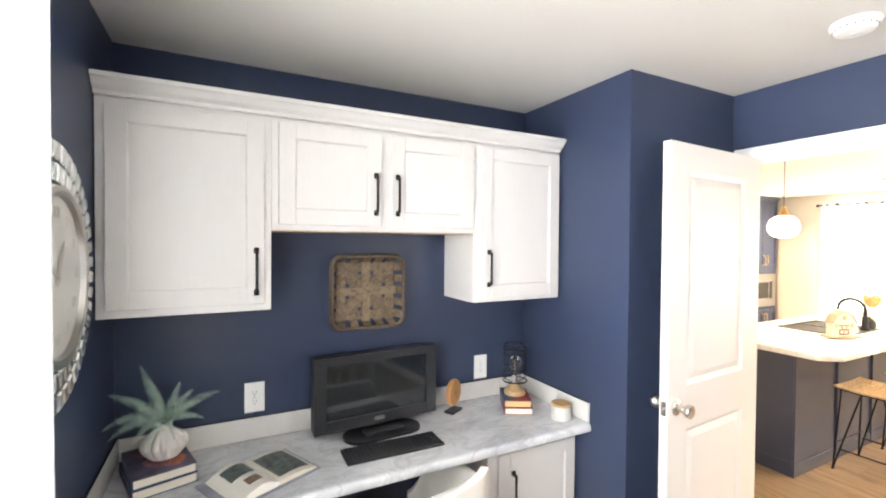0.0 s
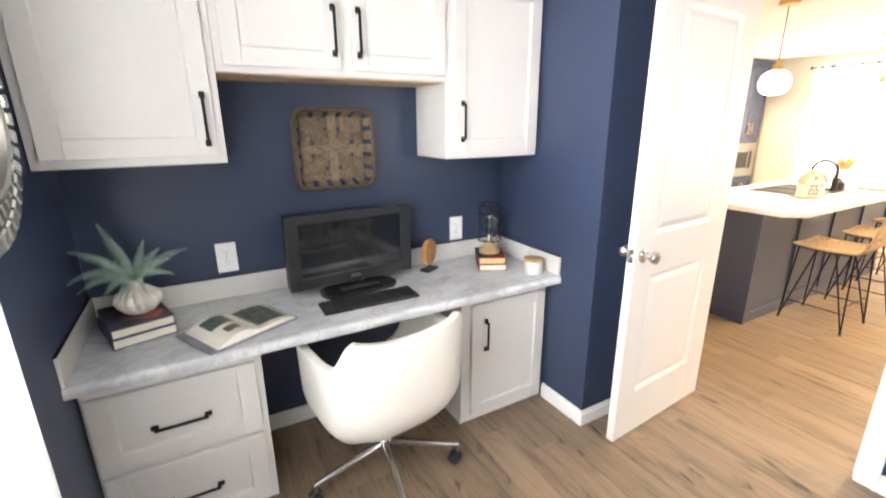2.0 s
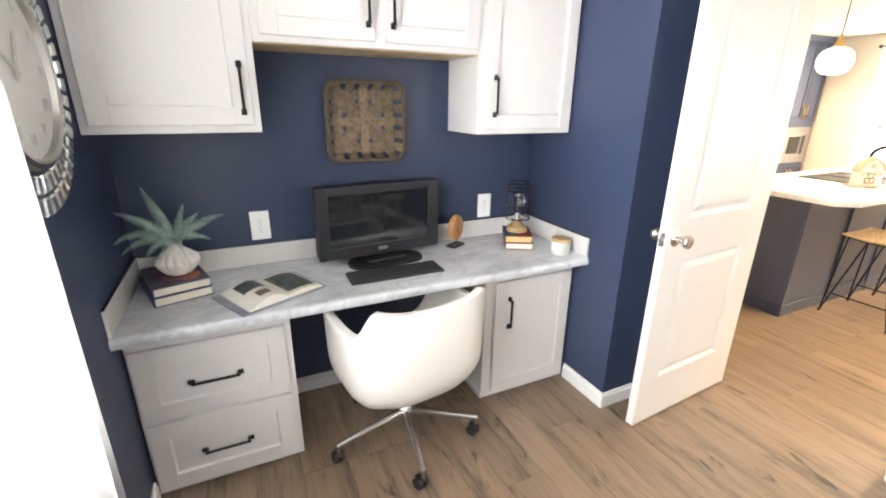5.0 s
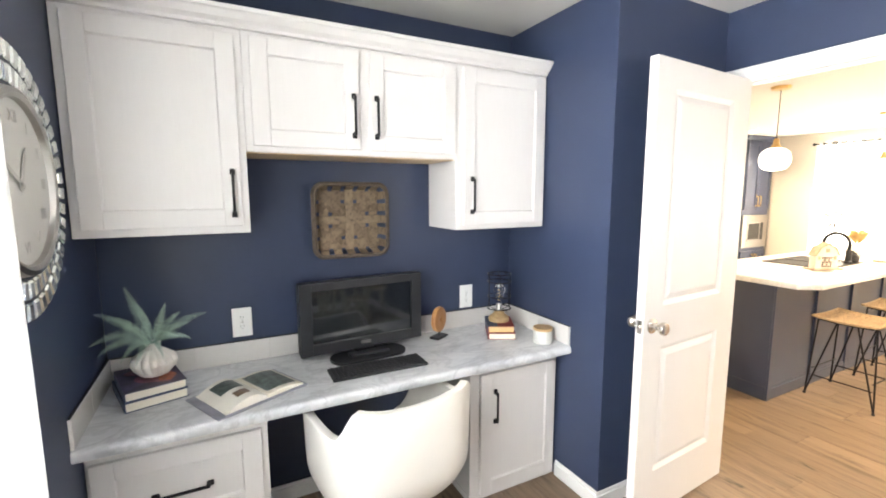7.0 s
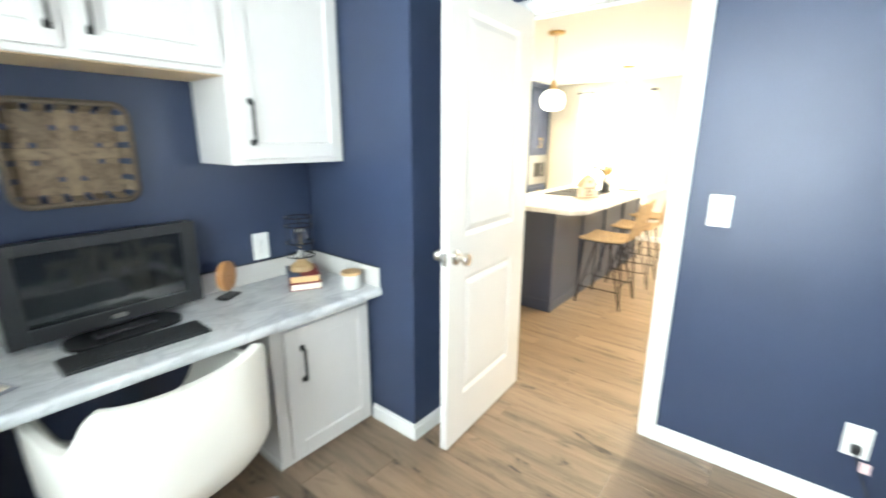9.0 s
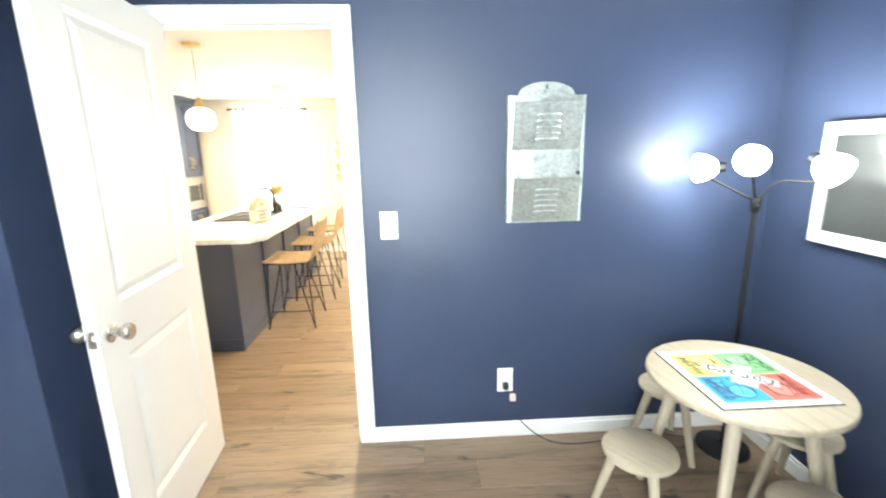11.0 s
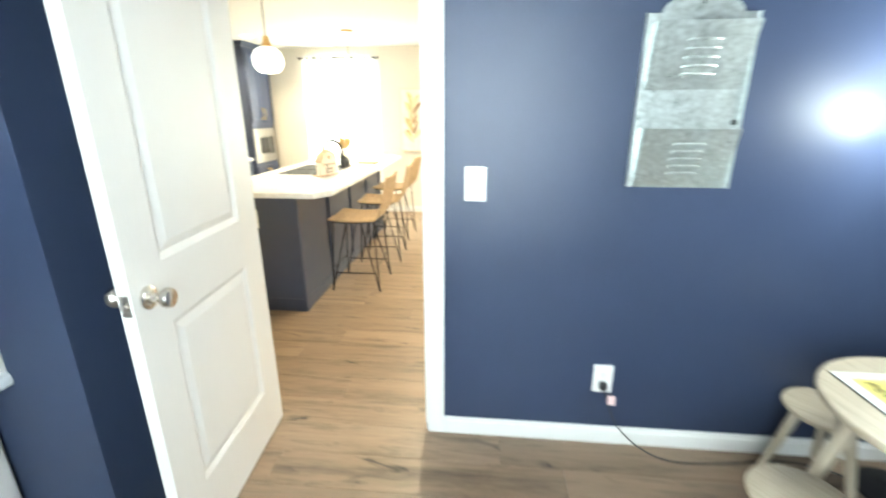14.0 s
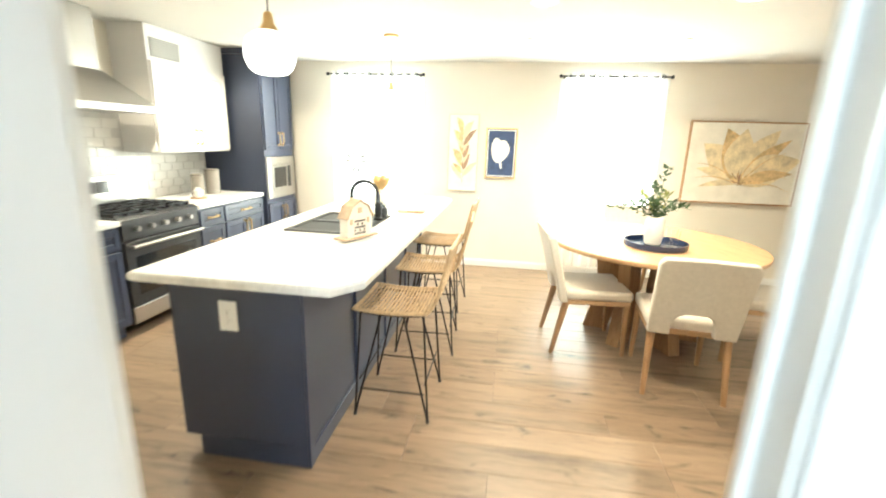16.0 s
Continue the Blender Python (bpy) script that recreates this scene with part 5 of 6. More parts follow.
for yc in (0.215, -2.33):
    rod("curtain_rod", XE - 0.085, yc - 0.545, yc + 0.545, 2.125, XE, "black curtain rod with round finials above the window")
    ring_curtain(yc - 0.50, yc - 0.02, 0.10, 2.160, int(abs(yc) * 100) + 1, "white sheer eyelet curtain in front of the window")
    ring_curtain(yc + 0.02, yc + 0.50, 0.10, 2.160, int(abs(yc) * 100) + 2, "white sheer eyelet curtain in front of the window")
    for k in range(8):
        y = yc - 0.46 + 0.1314 * k
        bm = B()
        path_tube(bm, [(XE - 0.085 + 0.004 * math.sin(k), y + 0.021 * math.cos(radians(a)), 2.125 + 0.021 * math.sin(radians(a))) for a in range(0, 360, 24)], 0.004, 6, True)
        thing("curtain_ring", bm, BLACK, "black metal eyelet ring on the curtain rod", "curtain ring", group="curtain rings", smooth=True)

# island
isl = base("kitchen_island", "navy kitchen island with battened panels", "kitchen island")
IX0, IX1, IY0, IY1 = 1.93, 4.42, -0.52, 0.072
bm = B()
box(bm, IX0, IY0, 0.10, IX1, IY1, 0.885, 0.002)
part("body", bm, BLUECAB, isl)
bm = B()
box(bm, IX0, IY0, 0.0, IX1, IY1 - 0.075, 0.10)
part("plinth", bm, BLUECAB, isl)
for x in (1.945, 2.56, 3.15, 3.74, 4.33):
    bm = B()
    box(bm, x - 0.022 if x > 2 else IX0 - 0.001, IY0, 0.0, x + 0.028, IY0 - 0.014, 0.884, 0.002)
    part("batten", bm, BLUECAB, isl)
bm = B()
box(bm, IX0 - 0.001, IY0, 0.0, IX1, IY0 - 0.010, 0.085, 0.002)
part("base_rail", bm, BLUECAB, isl)
wall_plate("outlet", pose(IX0 - 0.001, -0.198, 0.703, 0, 0, -90), "outlet", "white outlet plate on the end of the island")

bm = B()
cx0, cx1, cy0, cy1, ch = 1.762, 4.46, -0.810, 0.092, 0.09
prism(bm, [(cx0, cy1), (cx0, cy0 + ch), (cx0 + ch * 1.35, cy0), (cx1 - ch, cy0), (cx1, cy0 + ch), (cx1, cy1)], 0.886, 0.922)
bmesh.ops.bevel(bm, geom=[e for e in bm.edges if abs(e.verts[0].co.z - e.verts[1].co.z) < 1e-4], offset=0.006, segments=2, affect="EDGES")
thing("island_worktop", bm, WHITEQ, "pale veined island worktop with clipped corners", "worktop")

snk = base("sink", "black double-bowl kitchen sink set in the island", "sink", 0, 0, 0.922)
SINKM = surf("matt black granite", (0.018, 0.018, 0.019), 0.5, var=0.3, scale=60)
sx0, sx1, sy0, sy1 = 2.62, 3.27, -0.535, -0.085
for b in ((sx0, sy0, sx1, sy0 + 0.07), (sx0, sy1 - 0.03, sx1, sy1), (sx0, sy0 + 0.07, sx0 + 0.03, sy1 - 0.03), (sx1 - 0.03, sy0 + 0.07, sx1, sy1 - 0.03), (2.925, sy0 + 0.07, 2.965, sy1 - 0.03)):
    bm = B()
    box(bm, b[0], b[1], 0, b[2], b[3], 0.009, 0.002)
    part("rim", bm, SINKM, snk)
bm = B()
box(bm, sx0 + 0.03, sy0 + 0.07, 0.0005, sx1 - 0.03, sy1 - 0.03, 0.002)
part("bowl", bm, DARK, snk, "dark sink bowl")
fau = base("faucet", "matt black gooseneck kitchen faucet", "faucet", 3.065, -0.500, 0.9315)
bm = B()
lathe(bm, [(0.030, 0), (0.030, 0.012), (0.022, 0.02), (0.020, 0.10), (0.014, 0.11)], 24)
part("faucet_body", bm, BLACK, fau, "", True)
bm = B()
path_tube(bm, [(0, 0, 0.10)] + [(0, 0.088 - 0.088 * math.cos(radians(a)), 0.155 + 0.088 * math.sin(radians(a))) for a in range(0, 190, 12)] + [(0, 0.175, 0.118)], 0.0125, 10)
part("spout", bm, BLACK, fau, "", True)
bm = B()
tube(bm, (0.01, 0, 0.05), (0.07, -0.005, 0.075), 0.006)
part("lever", bm, BLACK, fau, "", True)

pot = base("soap_pot", "small round black pot beside the faucet", "pot", 3.170, -0.490, 0.9315)
bm = B()
lathe(bm, [(0.034, 0), (0.042, 0.008), (0.046, 0.035), (0.040, 0.062), (0.026, 0.072)], 28)
part("pot", bm, BLACKP, pot, "", True)
bm = B()
lathe(bm, [(0.027, 0.0725), (0.027, 0.080), (0.008, 0.086), (0.008, 0.098)], 24)
part("lid", bm, BLACK, pot, "", True)

# small wooden barn ornament
bn = base("barn_ornament", "little whitewashed wooden barn ornament on the island", "ornament", 2.545, -0.540, 0.931, -24)
bn.scale = (1.2, 1.2, 1.3)
WHITEB = surf("whitewashed barn boards", (0.66, 0.58, 0.49), 0.7, var=0.15, scale=20, stretch=(1, 1, 0.1))
BROWNB = surf("weathered brown board", (0.42, 0.30, 0.20), 0.7, var=0.3, scale=30)
bm = B()
box(bm, -0.105, -0.035, 0, 0.105, 0.035, 0.008, 0.001)
part("stand", bm, BROWNB, bn, "brown board stand")
gam = [(-0.075, 0.008), (0.075, 0.008), (0.075, 0.085), (0.050, 0.125), (0, 0.150), (-0.050, 0.125), (-0.075, 0.085)]
bm = B()
prism(bm, gam, -0.022, 0.022, "y")
front = part("barn_body", bm, WHITEB, bn)
for a, b in zip(gam[2:6], gam[3:7]):
    bm = B()
    p, q = Vector((a[0], 0, a[1])), Vector((b[0], 0, b[1]))
    d = (q - p).normalized()
    n = Vector((d.z, 0, -d.x))
    n = n if n.z > 0 else -n
    p, q = p - d * 0.006, q + d * 0.006
    v = []
    for y in (-0.030, 0.030):
        v += [bm.verts.new(w + Vector((0, y, 0))) for w in (p + n * 0.0005, q + n * 0.0005, q + n * 0.007, p + n * 0.007)]
    for f in ((0, 1, 2, 3), (7, 6, 5, 4), (0, 4, 5, 1), (1, 5, 6, 2), (2, 6, 7, 3), (3, 7, 4, 0)):
        bm.faces.new([v[k] for k in f])
    part("roof_board", bm, BROWNB, bn, "brown roof board")
bm = B()
box(bm, -0.013, -0.022, 0.102, 0.013, -0.0245, 0.124)
part("loft_door", bm, BROWNB, front)
for s in (-1, 1):
    bm = B()
    box(bm, s * 0.052 - 0.008, -0.022, 0.058, s * 0.052 + 0.008, -0.0245, 0.080)
    part("shutter", bm, BROWNB, front)
for i in range(5):
    for j in range(5):
        if (i * 2 + j * 3) % 4 != 1:
            bm = B()
            box(bm, -0.034 + i * 0.0142, -0.022, 0.016 + j * 0.0125, -0.024 + i * 0.0142, -0.0242, 0.024 + j * 0.0125)
            part("letter_block", bm, INK, front)

# windmill ornament, vase of pampas and a board further along the island
wm = base("windmill_ornament", "small metal windmill ornament on three legs", "ornament", 3.62, -0.165, 0.922)
TIN = surf("dull grey tin", (0.46, 0.47, 0.48), 0.4, metal=0.6, var=0.2)
for a in (90, 210, 330):
    bm = B()
    tube(bm, (0.055 * math.cos(radians(a)), 0.055 * math.sin(radians(a)), 0), (0.006 * math.cos(radians(a)), 0.006 * math.sin(radians(a)), 0.33), 0.003)
    part("leg", bm, TIN, wm)
for k in range(10):
    a = radians(36 * k)
    bm = B()
    o = [(0.016, -0.004), (0.085, -0.016), (0.085, 0.016), (0.016, 0.004)]
    c, s = math.cos(a), math.sin(a)
    v = [bm.verts.new((-0.02 + 0.012 * (q > 0), u * c - q * s, 0.345 + u * s + q * c)) for u, q in o]
    w = [bm.verts.new((p.co.x - 0.001, p.co.y, p.co.z)) for p in v]
    bm.faces.new(v)
    bm.faces.new(w[::-1])
    for i in range(4):
        bm.faces.new((v[i], v[(i + 1) % 4], w[(i + 1) % 4], w[i]))
    part("blade", bm, TIN, wm)
bm = B()
tube(bm, (-0.03, 0, 0.345), (0.04, 0, 0.345), 0.008)
part("hub", bm, TIN, wm)

pv = base("pampas_vase", "round white vase holding a golden pampas plume", "vase", 3.66, -0.34, 0.922)
bm = B()
lathe(bm, [(0.035, 0), (0.065, 0.02), (0.078, 0.055), (0.068, 0.09), (0.040, 0.108), (0.036, 0.118), (0.030, 0.118), (0.028, 0.10)], 36)
part("vase", bm, CERAMIC, pv, "", True)
PAMPAS = surf("golden pampas", (0.85, 0.66, 0.33), 0.9, var=0.2, scale=40)
rng = random.Random(21)
for k in range(8):
    bm = B()
    az, ln = rng.uniform(0, 6.28), rng.uniform(0.09, 0.14)
    tip = Vector((0.07 * math.cos(az), -0.03 + 0.08 * math.sin(az), 0.10 + ln))
    b0 = Vector((0, 0, 0.10))
    path_tube(bm, [b0.lerp(tip, i / 5) for i in range(6)], 0.0015, 5)
    for i in range(150):
        u = rng.uniform(0.25, 1)
        p = b0.lerp(tip, u)
        d = Vector((rng.uniform(-1, 1), rng.uniform(-1, 1), rng.uniform(0.1, 1.1))).normalized()
        r = 0.070 * math.sin(math.pi * min(1, u * 0.9)) + 0.006
        sd2 = d.cross(Vector((0, 0, 1))).normalized() * 0.0045
        bm.faces.new([bm.verts.new(q) for q in (p - sd2, p + sd2, p + d * r)])
    part("plume", bm, PAMPAS, pv)

bm = B()
prism(bm, rounded(0.12, 0.20, 0.02), 0.922, 0.938)
thing("chopping_board", bm, OAK, "small wooden chopping board on the island", "chopping board", m=pose(3.50, -0.625, 0.0005))

# counter stools with woven seats
stl = base("counter_stool", "counter stool with a woven rattan seat and black hairpin legs", "stool", 2.555, -0.785, 0.0, 0, "stools at the island")
SZ = 0.605


def seat_point(u, v):
    """u across (-1..1), v from the front edge up to the top of the back (0..1)."""
    if v < 0.55:
        t = v / 0.55
        y, z = 0.20 - 0.375 * t, SZ - 0.012 * math.sin(math.pi * t)
    else:
        t = (v - 0.55) / 0.45
        y, z = -0.175 - 0.035 * math.sin(min(1, t * 3) * math.pi / 2) - 0.075 * t, SZ + 0.035 * min(1, t * 3) * (t * 3 if t < 1 / 3 else 1) + 0.30 * t ** 1.15
    return Vector((u * (0.205 - 0.01 * v), y, z - 0.010 * (1 - u * u)))


edge = [seat_point(-1 + i / 8, 0) for i in range(17)] + [seat_point(1, i / 22) for i in range(1, 23)] + [seat_point(1 - i / 8, 1) for i in range(1, 17)] + [seat_point(-1, 1 - i / 22) for i in range(1, 22)]
bm = B()
path_tube(bm, edge, 0.009, 7, True)
part("rattan_rim", bm, RATTAN, stl, "", True)
for nm, v0, v1, rows in (("seat", 0.0, 0.56, 20), ("backrest", 0.57, 0.99, 18)):
    bm = B()
    for r in range(rows):
        v = v0 + (v1 - v0) * (r + 0.5) / rows
        pts = []
        for i in range(25):
            u = -1 + i / 12
            p = seat_point(u, v)
            q = seat_point(u, min(1, v + 0.01)) - p
            nrm = Vector((q.x, -q.z, q.y)).normalized()
            pts.append(p + nrm * 0.0035 * math.cos(math.pi * (i + r)))
        path_tube(bm, pts, 0.0041, 5)
    for i in range(1, 12):
        u = -1 + i / 6
        path_tube(bm, [seat_point(u, v0 + (v1 - v0) * k / 12) for k in range(13)], 0.0035, 4)
    tagged(part(nm, bm, RATTAN, stl, "woven natural rattan", True), kind="stuff")
bm = B()
for x in (-0.19, 0.19):
    path_tube(bm, [seat_point(x / 0.205, v) + Vector((0, 0, -0.014)) for v in (0.05, 0.2, 0.35, 0.5)], 0.006, 6)
for v in (0.08, 0.48):
    path_tube(bm, [seat_point(u, v) + Vector((0, 0, -0.016)) for u in (-0.92, -0.4, 0, 0.4, 0.92)], 0.006, 6)
part("seat_frame", bm, BLACK, stl, "black metal seat frame", True)
FEET = []
for sx in (-1, 1):
    for sy in (-1, 1):
        foot = Vector((sx * 0.205, 0.200 if sy > 0 else -0.195, 0.006))
        FEET.append(foot)
        a = Vector((sx * 0.165, sy * 0.165 + 0.01, SZ - 0.02))
        b = Vector((sx * 0.155, sy * 0.055 + 0.01, SZ - 0.02))
        for p in (a, b):
            bm = B()
            tube(bm, p, foot, 0.0055, 0.0055, 8)
            part("leg_rod", bm, BLACK, stl)
        bm = B()
        lathe(bm, [(0.010, 0.0), (0.011, 0.006), (0.009, 0.012)], 12)
        bm.transform(Matrix.Translation((foot.x, foot.y, 0)))
        part("foot_cap", bm, BLACKP, stl)
for i, j in ((0, 1), (2, 3), (0, 2), (1, 3)):
    bm = B()
    k = 0.145 if i + j in (1, 5) else 0.20
    p, q = FEET[i] + Vector((-FEET[i].x * 0.08, -FEET[i].y * 0.12, k)), FEET[j] + Vector((-FEET[j].x * 0.08, -FEET[j].y * 0.12, k))
    tube(bm, p, q, 0.0045, seg=8)
    part("stretcher", bm, BLACK, stl)
copy_thing(stl, pose(3.300, -0.805, 0, 0, 0, 3))
copy_thing(stl, pose(4.090, -0.770, 0, 0, 0, -3))

# pendants
pen = base("pendant_lamp", "lit white glass globe pendant with a brass cap and black cord", "lamp", 2.12, -0.35, HK, 0, "pendants over the island")
GLOBE = glow("lit white glass globe", (1.0, 0.90, 0.76), 2.6)
bm = B()
lathe(bm, [(0.062, 0), (0.062, -0.012), (0.054, -0.020), (0.01, -0.021)], 32)
part("canopy", bm, GOLD, pen, "brushed brass canopy", True)
bm = B()
tube(bm, (0, 0, -0.02), (0, 0, -0.385), 0.003, seg=8)
part("cord", bm, BLACK, pen)
bm = B()
lathe(bm, [(0.012, -0.365), (0.018, -0.372), (0.020, -0.405), (0.030, -0.418), (0.034, -0.436), (0.03, -0.438)], 24)
part("cap", bm, GOLD, pen, "brass lamp cap", True)
bm = B()
lathe(bm, [(0.030, -0.432), (0.056, -0.440), (0.085, -0.464), (0.098, -0.502), (0.096, -0.540), (0.082, -0.572), (0.060, -0.590), (0.03, -0.596)], 40)
part("globe", bm, GLOBE, pen, "glowing white glass globe", True)
copy_thing(pen, pose(4.18, -0.28, HK))
for x, y in ((2.12, -0.35), (4.18, -0.28)):
    lamp("pendant_light", "POINT", Matrix.Translation((x, y, 1.58)), 8, (1.0, 0.84, 0.64), 0.1)

# recessed lights
dl = base("downlight", "round recessed ceiling light, lit, with a white rim", "downlight", 3.30, -2.60, HK, 0, "kitchen downlights")
bm = B()
lathe(bm, [(0.085, 0), (0.085, -0.005), (0.066, -0.008), (0.064, -0.002)], 36)
part("trim_ring", bm, TRIM, dl, "", True)
bm = B()
lathe(bm, [(0.064, -0.001), (0.064, -0.0035), (0.02, -0.004)], 32)
part("lens", bm, glow("lit downlight lens", (1.0, 0.88, 0.70), 14.0), dl, "glowing lens")
SPOTS = [(3.30, -2.60), (4.38, -2.60), (3.34, -1.46), (4.37, -1.46), (4.40, 0.98), (3.10, 1.00), (2.55, 1.00), (2.28, -1.46), (2.28, -2.60)]
for x, y in SPOTS[1:]:
    copy_thing(dl, pose(x, y, HK))
for x, y in SPOTS:
    lamp("downlight_light", "SPOT", Matrix.Translation((x, y, HK - 0.02)), 132, (1.0, 0.74, 0.48), 0.06, spread=140)

# base units along the range wall
YK = 1.265


def kitchen_base(name, x0, x1, label, layout):
    u = base(name, label, "cabinet", group="kitchen base units")
    bm = B()
    box(bm, x0, YK, 0.10, x1, YN - 0.002, 0.812, 0.001)
    part("body", bm, BLUECAB, u)
    bm = B()
    box(bm, x0, YK + 0.06, 0.0, x1, YN - 0.002, 0.10)
    part("plinth", bm, BLUECAB, u)
    w = x1 - x0
    g = 0.012
    if layout == "drawers":
        for z0, z1 in ((0.655, 0.795), (0.39, 0.64), (0.12, 0.375)):
            d = shaker("drawer", u, x0 + g, x1 - g, z0, z1, YK, BLUECAB, 0.045)
            bar_handle(d, (x0 + x1) / 2, YK - 0.019, (z0 + z1) / 2, 0.11, False, GOLD)
    else:
        d = shaker("drawer", u, x0 + g, x1 - g, 0.655, 0.795, YK, BLUECAB, 0.045)
        bar_handle(d, (x0 + x1) / 2, YK - 0.019, 0.725, 0.13, False, GOLD)
        for a, b, h in ((x0 + g, x0 + w / 2 - 0.004, x0 + w / 2 - 0.035), (x0 + w / 2 + 0.004, x1 - g, x0 + w / 2 + 0.035)):
            d = shaker("door", u, a, b, 0.12, 0.64, YK, BLUECAB, 0.05)
            bar_handle(d, h, YK - 0.019, 0.55, 0.13, True, GOLD)
    return u


kitchen_base("kitchen_cabinet", 0.88, 1.88, "navy base cabinet with a drawer and two doors", "doors")
kitchen_base("kitchen_cabinet", 1.88, 2.895, "navy base cabinet with a drawer and two doors", "doors")
kitchen_base("kitchen_cabinet", 3.665, 4.00, "narrow navy base unit with three drawers", "drawers")
kitchen_base("kitchen_cabinet", 4.00, 4.655, "navy base cabinet with a drawer and two doors", "doors")
for x0, x1 in ((0.88, 2.895), (3.665, 4.655)):
    bm = B()
    box(bm, x0, YK - 0.03, 0.813, x1, YN - 0.002, 0.849, 0.005, 2)
    thing("worktop", bm, WHITEQ, "pale veined kitchen worktop over navy units", "worktop")

# tall unit with a built-in microwave
tw = base("tall_cabinet", "tall navy cabinet with a built-in microwave", "cabinet")
TX0, TX1, TY = 4.70, 5.335, 1.235
bm = B()
box(bm, TX0, TY, 0.0, TX1, YN - 0.002, HK - 0.03, 0.002)
part("body", bm, BLUECAB, tw)
bm = B()
prism(bm, [(TY, 2.21), (TY - 0.012, 2.21), (TY - 0.035, 2.255), (TY - 0.035, HK - 0.002), (TY, HK - 0.002)], TX0 - 0.03, TX1, "x")
box(bm, TX0 - 0.030, TY, 2.215, TX0, YN - 0.002, HK - 0.002)
part("crown", bm, BLUECAB, tw)
mid = (TX0 + TX1) / 2
for z0, z1, hz in ((1.285, 2.19, 1.40), (0.12, 0.715, 0.60)):
    for a, b, h in ((TX0 + 0.02, mid - 0.004, mid - 0.035), (mid + 0.004, TX1 - 0.02, mid + 0.035)):
        d = shaker("door", tw, a, b, z0, z1, TY, BLUECAB, 0.05)
        bar_handle(d, h, TY - 0.019, hz, 0.13, True, GOLD)
mw = base("microwave", "built-in stainless steel microwave with a dark window", "microwave", mid, TY, 0.765)
bm = B()
for b in ((-0.30, 0.0, -0.20, 0.445), (0.20, 0.0, 0.30, 0.445), (-0.20, 0.0, 0.20, 0.085), (-0.20, 0.36, 0.20, 0.445)):
    box(bm, b[0], -0.002, b[1], b[2], -0.018, b[3], 0.002)
part("trim_frame", bm, STEEL, mw)
bm = B()
box(bm, -0.198, -0.002, 0.087, 0.198, -0.024, 0.358, 0.004)
dr = part("microwave_door", bm, STEEL, mw)
bm = B()
box(bm, -0.170, -0.024, 0.115, 0.085, -0.0265, 0.33, 0.002)
part("window", bm, SCREEN, dr, "dark glass window")
bm = B()
box(bm, 0.115, -0.024, 0.105, 0.185, -0.0265, 0.34, 0.002)
part("control_panel", bm, BLACKP, dr)

# white wall cabinet beside the hood
wc = base("kitchen_wall_cabinet", "tall white shaker wall cabinet beside the hood", "cabinet")
bm = B()
box(bm, 3.70, 1.59, 1.265, 4.655, YN - 0.002, HK - 0.002, 0.002)
part("body", bm, CABW, wc)
for a, b, h in ((3.712, 4.174, 4.145), (4.182, 4.645, 4.21)):
    d = shaker("door", wc, a, b, 1.28, 1.995, 1.59, CABW, 0.06)
    bar_handle(d, h, 1.59 - 0.019, 1.40, 0.13, True, GOLD)
vg = base("vent_grille", "grey vent grille above the wall cabinet doors", "vent", 3.90, 1.589, 2.10)
bm = B()
box(bm, -0.16, 0, -0.072, 0.16, -0.006, 0.072, 0.002)
part("grille_frame", bm, surf("grey vent paint", (0.33, 0.32, 0.30), 0.5), vg)
for k in range(7):
    bm = B()
    box(bm, -0.145, -0.006, -0.056 + 0.0175 * k, 0.145, -0.011, -0.047 + 0.0175 * k, 0.001)
    part("slat", bm, STEEL, vg)

# range and hood
rg = base("range", "black and stainless steel gas range with steel knobs", "range", 3.28, YK, 0.0)
bm = B()
box(bm, -0.378, 0.0, 0.09, 0.378, YN - YK - 0.03, 0.850, 0.003)
part("body", bm, BLACKP, rg)
bm = B()
box(bm, -0.372, -0.024, 0.225, 0.372, 0.0, 0.690, 0.005)
od = part("oven_door", bm, BLACKP, rg, "black oven door")
bm = B()
box(bm, -0.30, -0.0255, 0.30, 0.30, -0.024, 0.58, 0.001)
part("oven_window", bm, SCREEN, od, "dark oven window")
bm = B()
tube(bm, (-0.35, -0.065, 0.660), (0.35, -0.065, 0.660), 0.013)
for x in (-0.33, 0.33):
    tube(bm, (x, -0.024, 0.660), (x, -0.065, 0.660), 0.009)
part("oven_handle", bm, STEEL, od, "steel bar handle", True)
bm = B()
box(bm, -0.372, -0.022, 0.095, 0.372, 0.0, 0.215, 0.004)
part("lower_drawer", bm, STEEL, rg)
bm = B()
box(bm, -0.375, -0.018, 0.70, 0.375, 0.0, 0.846, 0.004)
part("control_strip", bm, BLACKP, rg, "black control strip")
for k in range(5):
    bm = B()
    tube(bm, (-0.26 + 0.13 * k, -0.018, 0.775), (-0.26 + 0.13 * k, -0.048, 0.775), 0.021, 0.018, 20)
    part("knob", bm, STEEL, rg, "steel control knob", True)
bm = B()
box(bm, -0.376, 0.005, 0.8505, 0.376, YN - YK - 0.10, 0.861, 0.003)
part("cooktop", bm, BLACKP, rg, "black cooktop")
for cx in (-0.25, 0.0, 0.25):
    bm = B()
    for k in range(5):
        box(bm, cx - 0.11, 0.05 + 0.105 * k, 0.875, cx + 0.11, 0.06 + 0.105 * k, 0.890, 0.001)
    for dx in (-0.11, 0, 0.10):
        box(bm, cx + dx, 0.05, 0.861, cx + dx + 0.01, 0.48, 0.885, 0.001)
    part("grate", bm, BLACK, rg, "black iron pan grate")
bm = B()
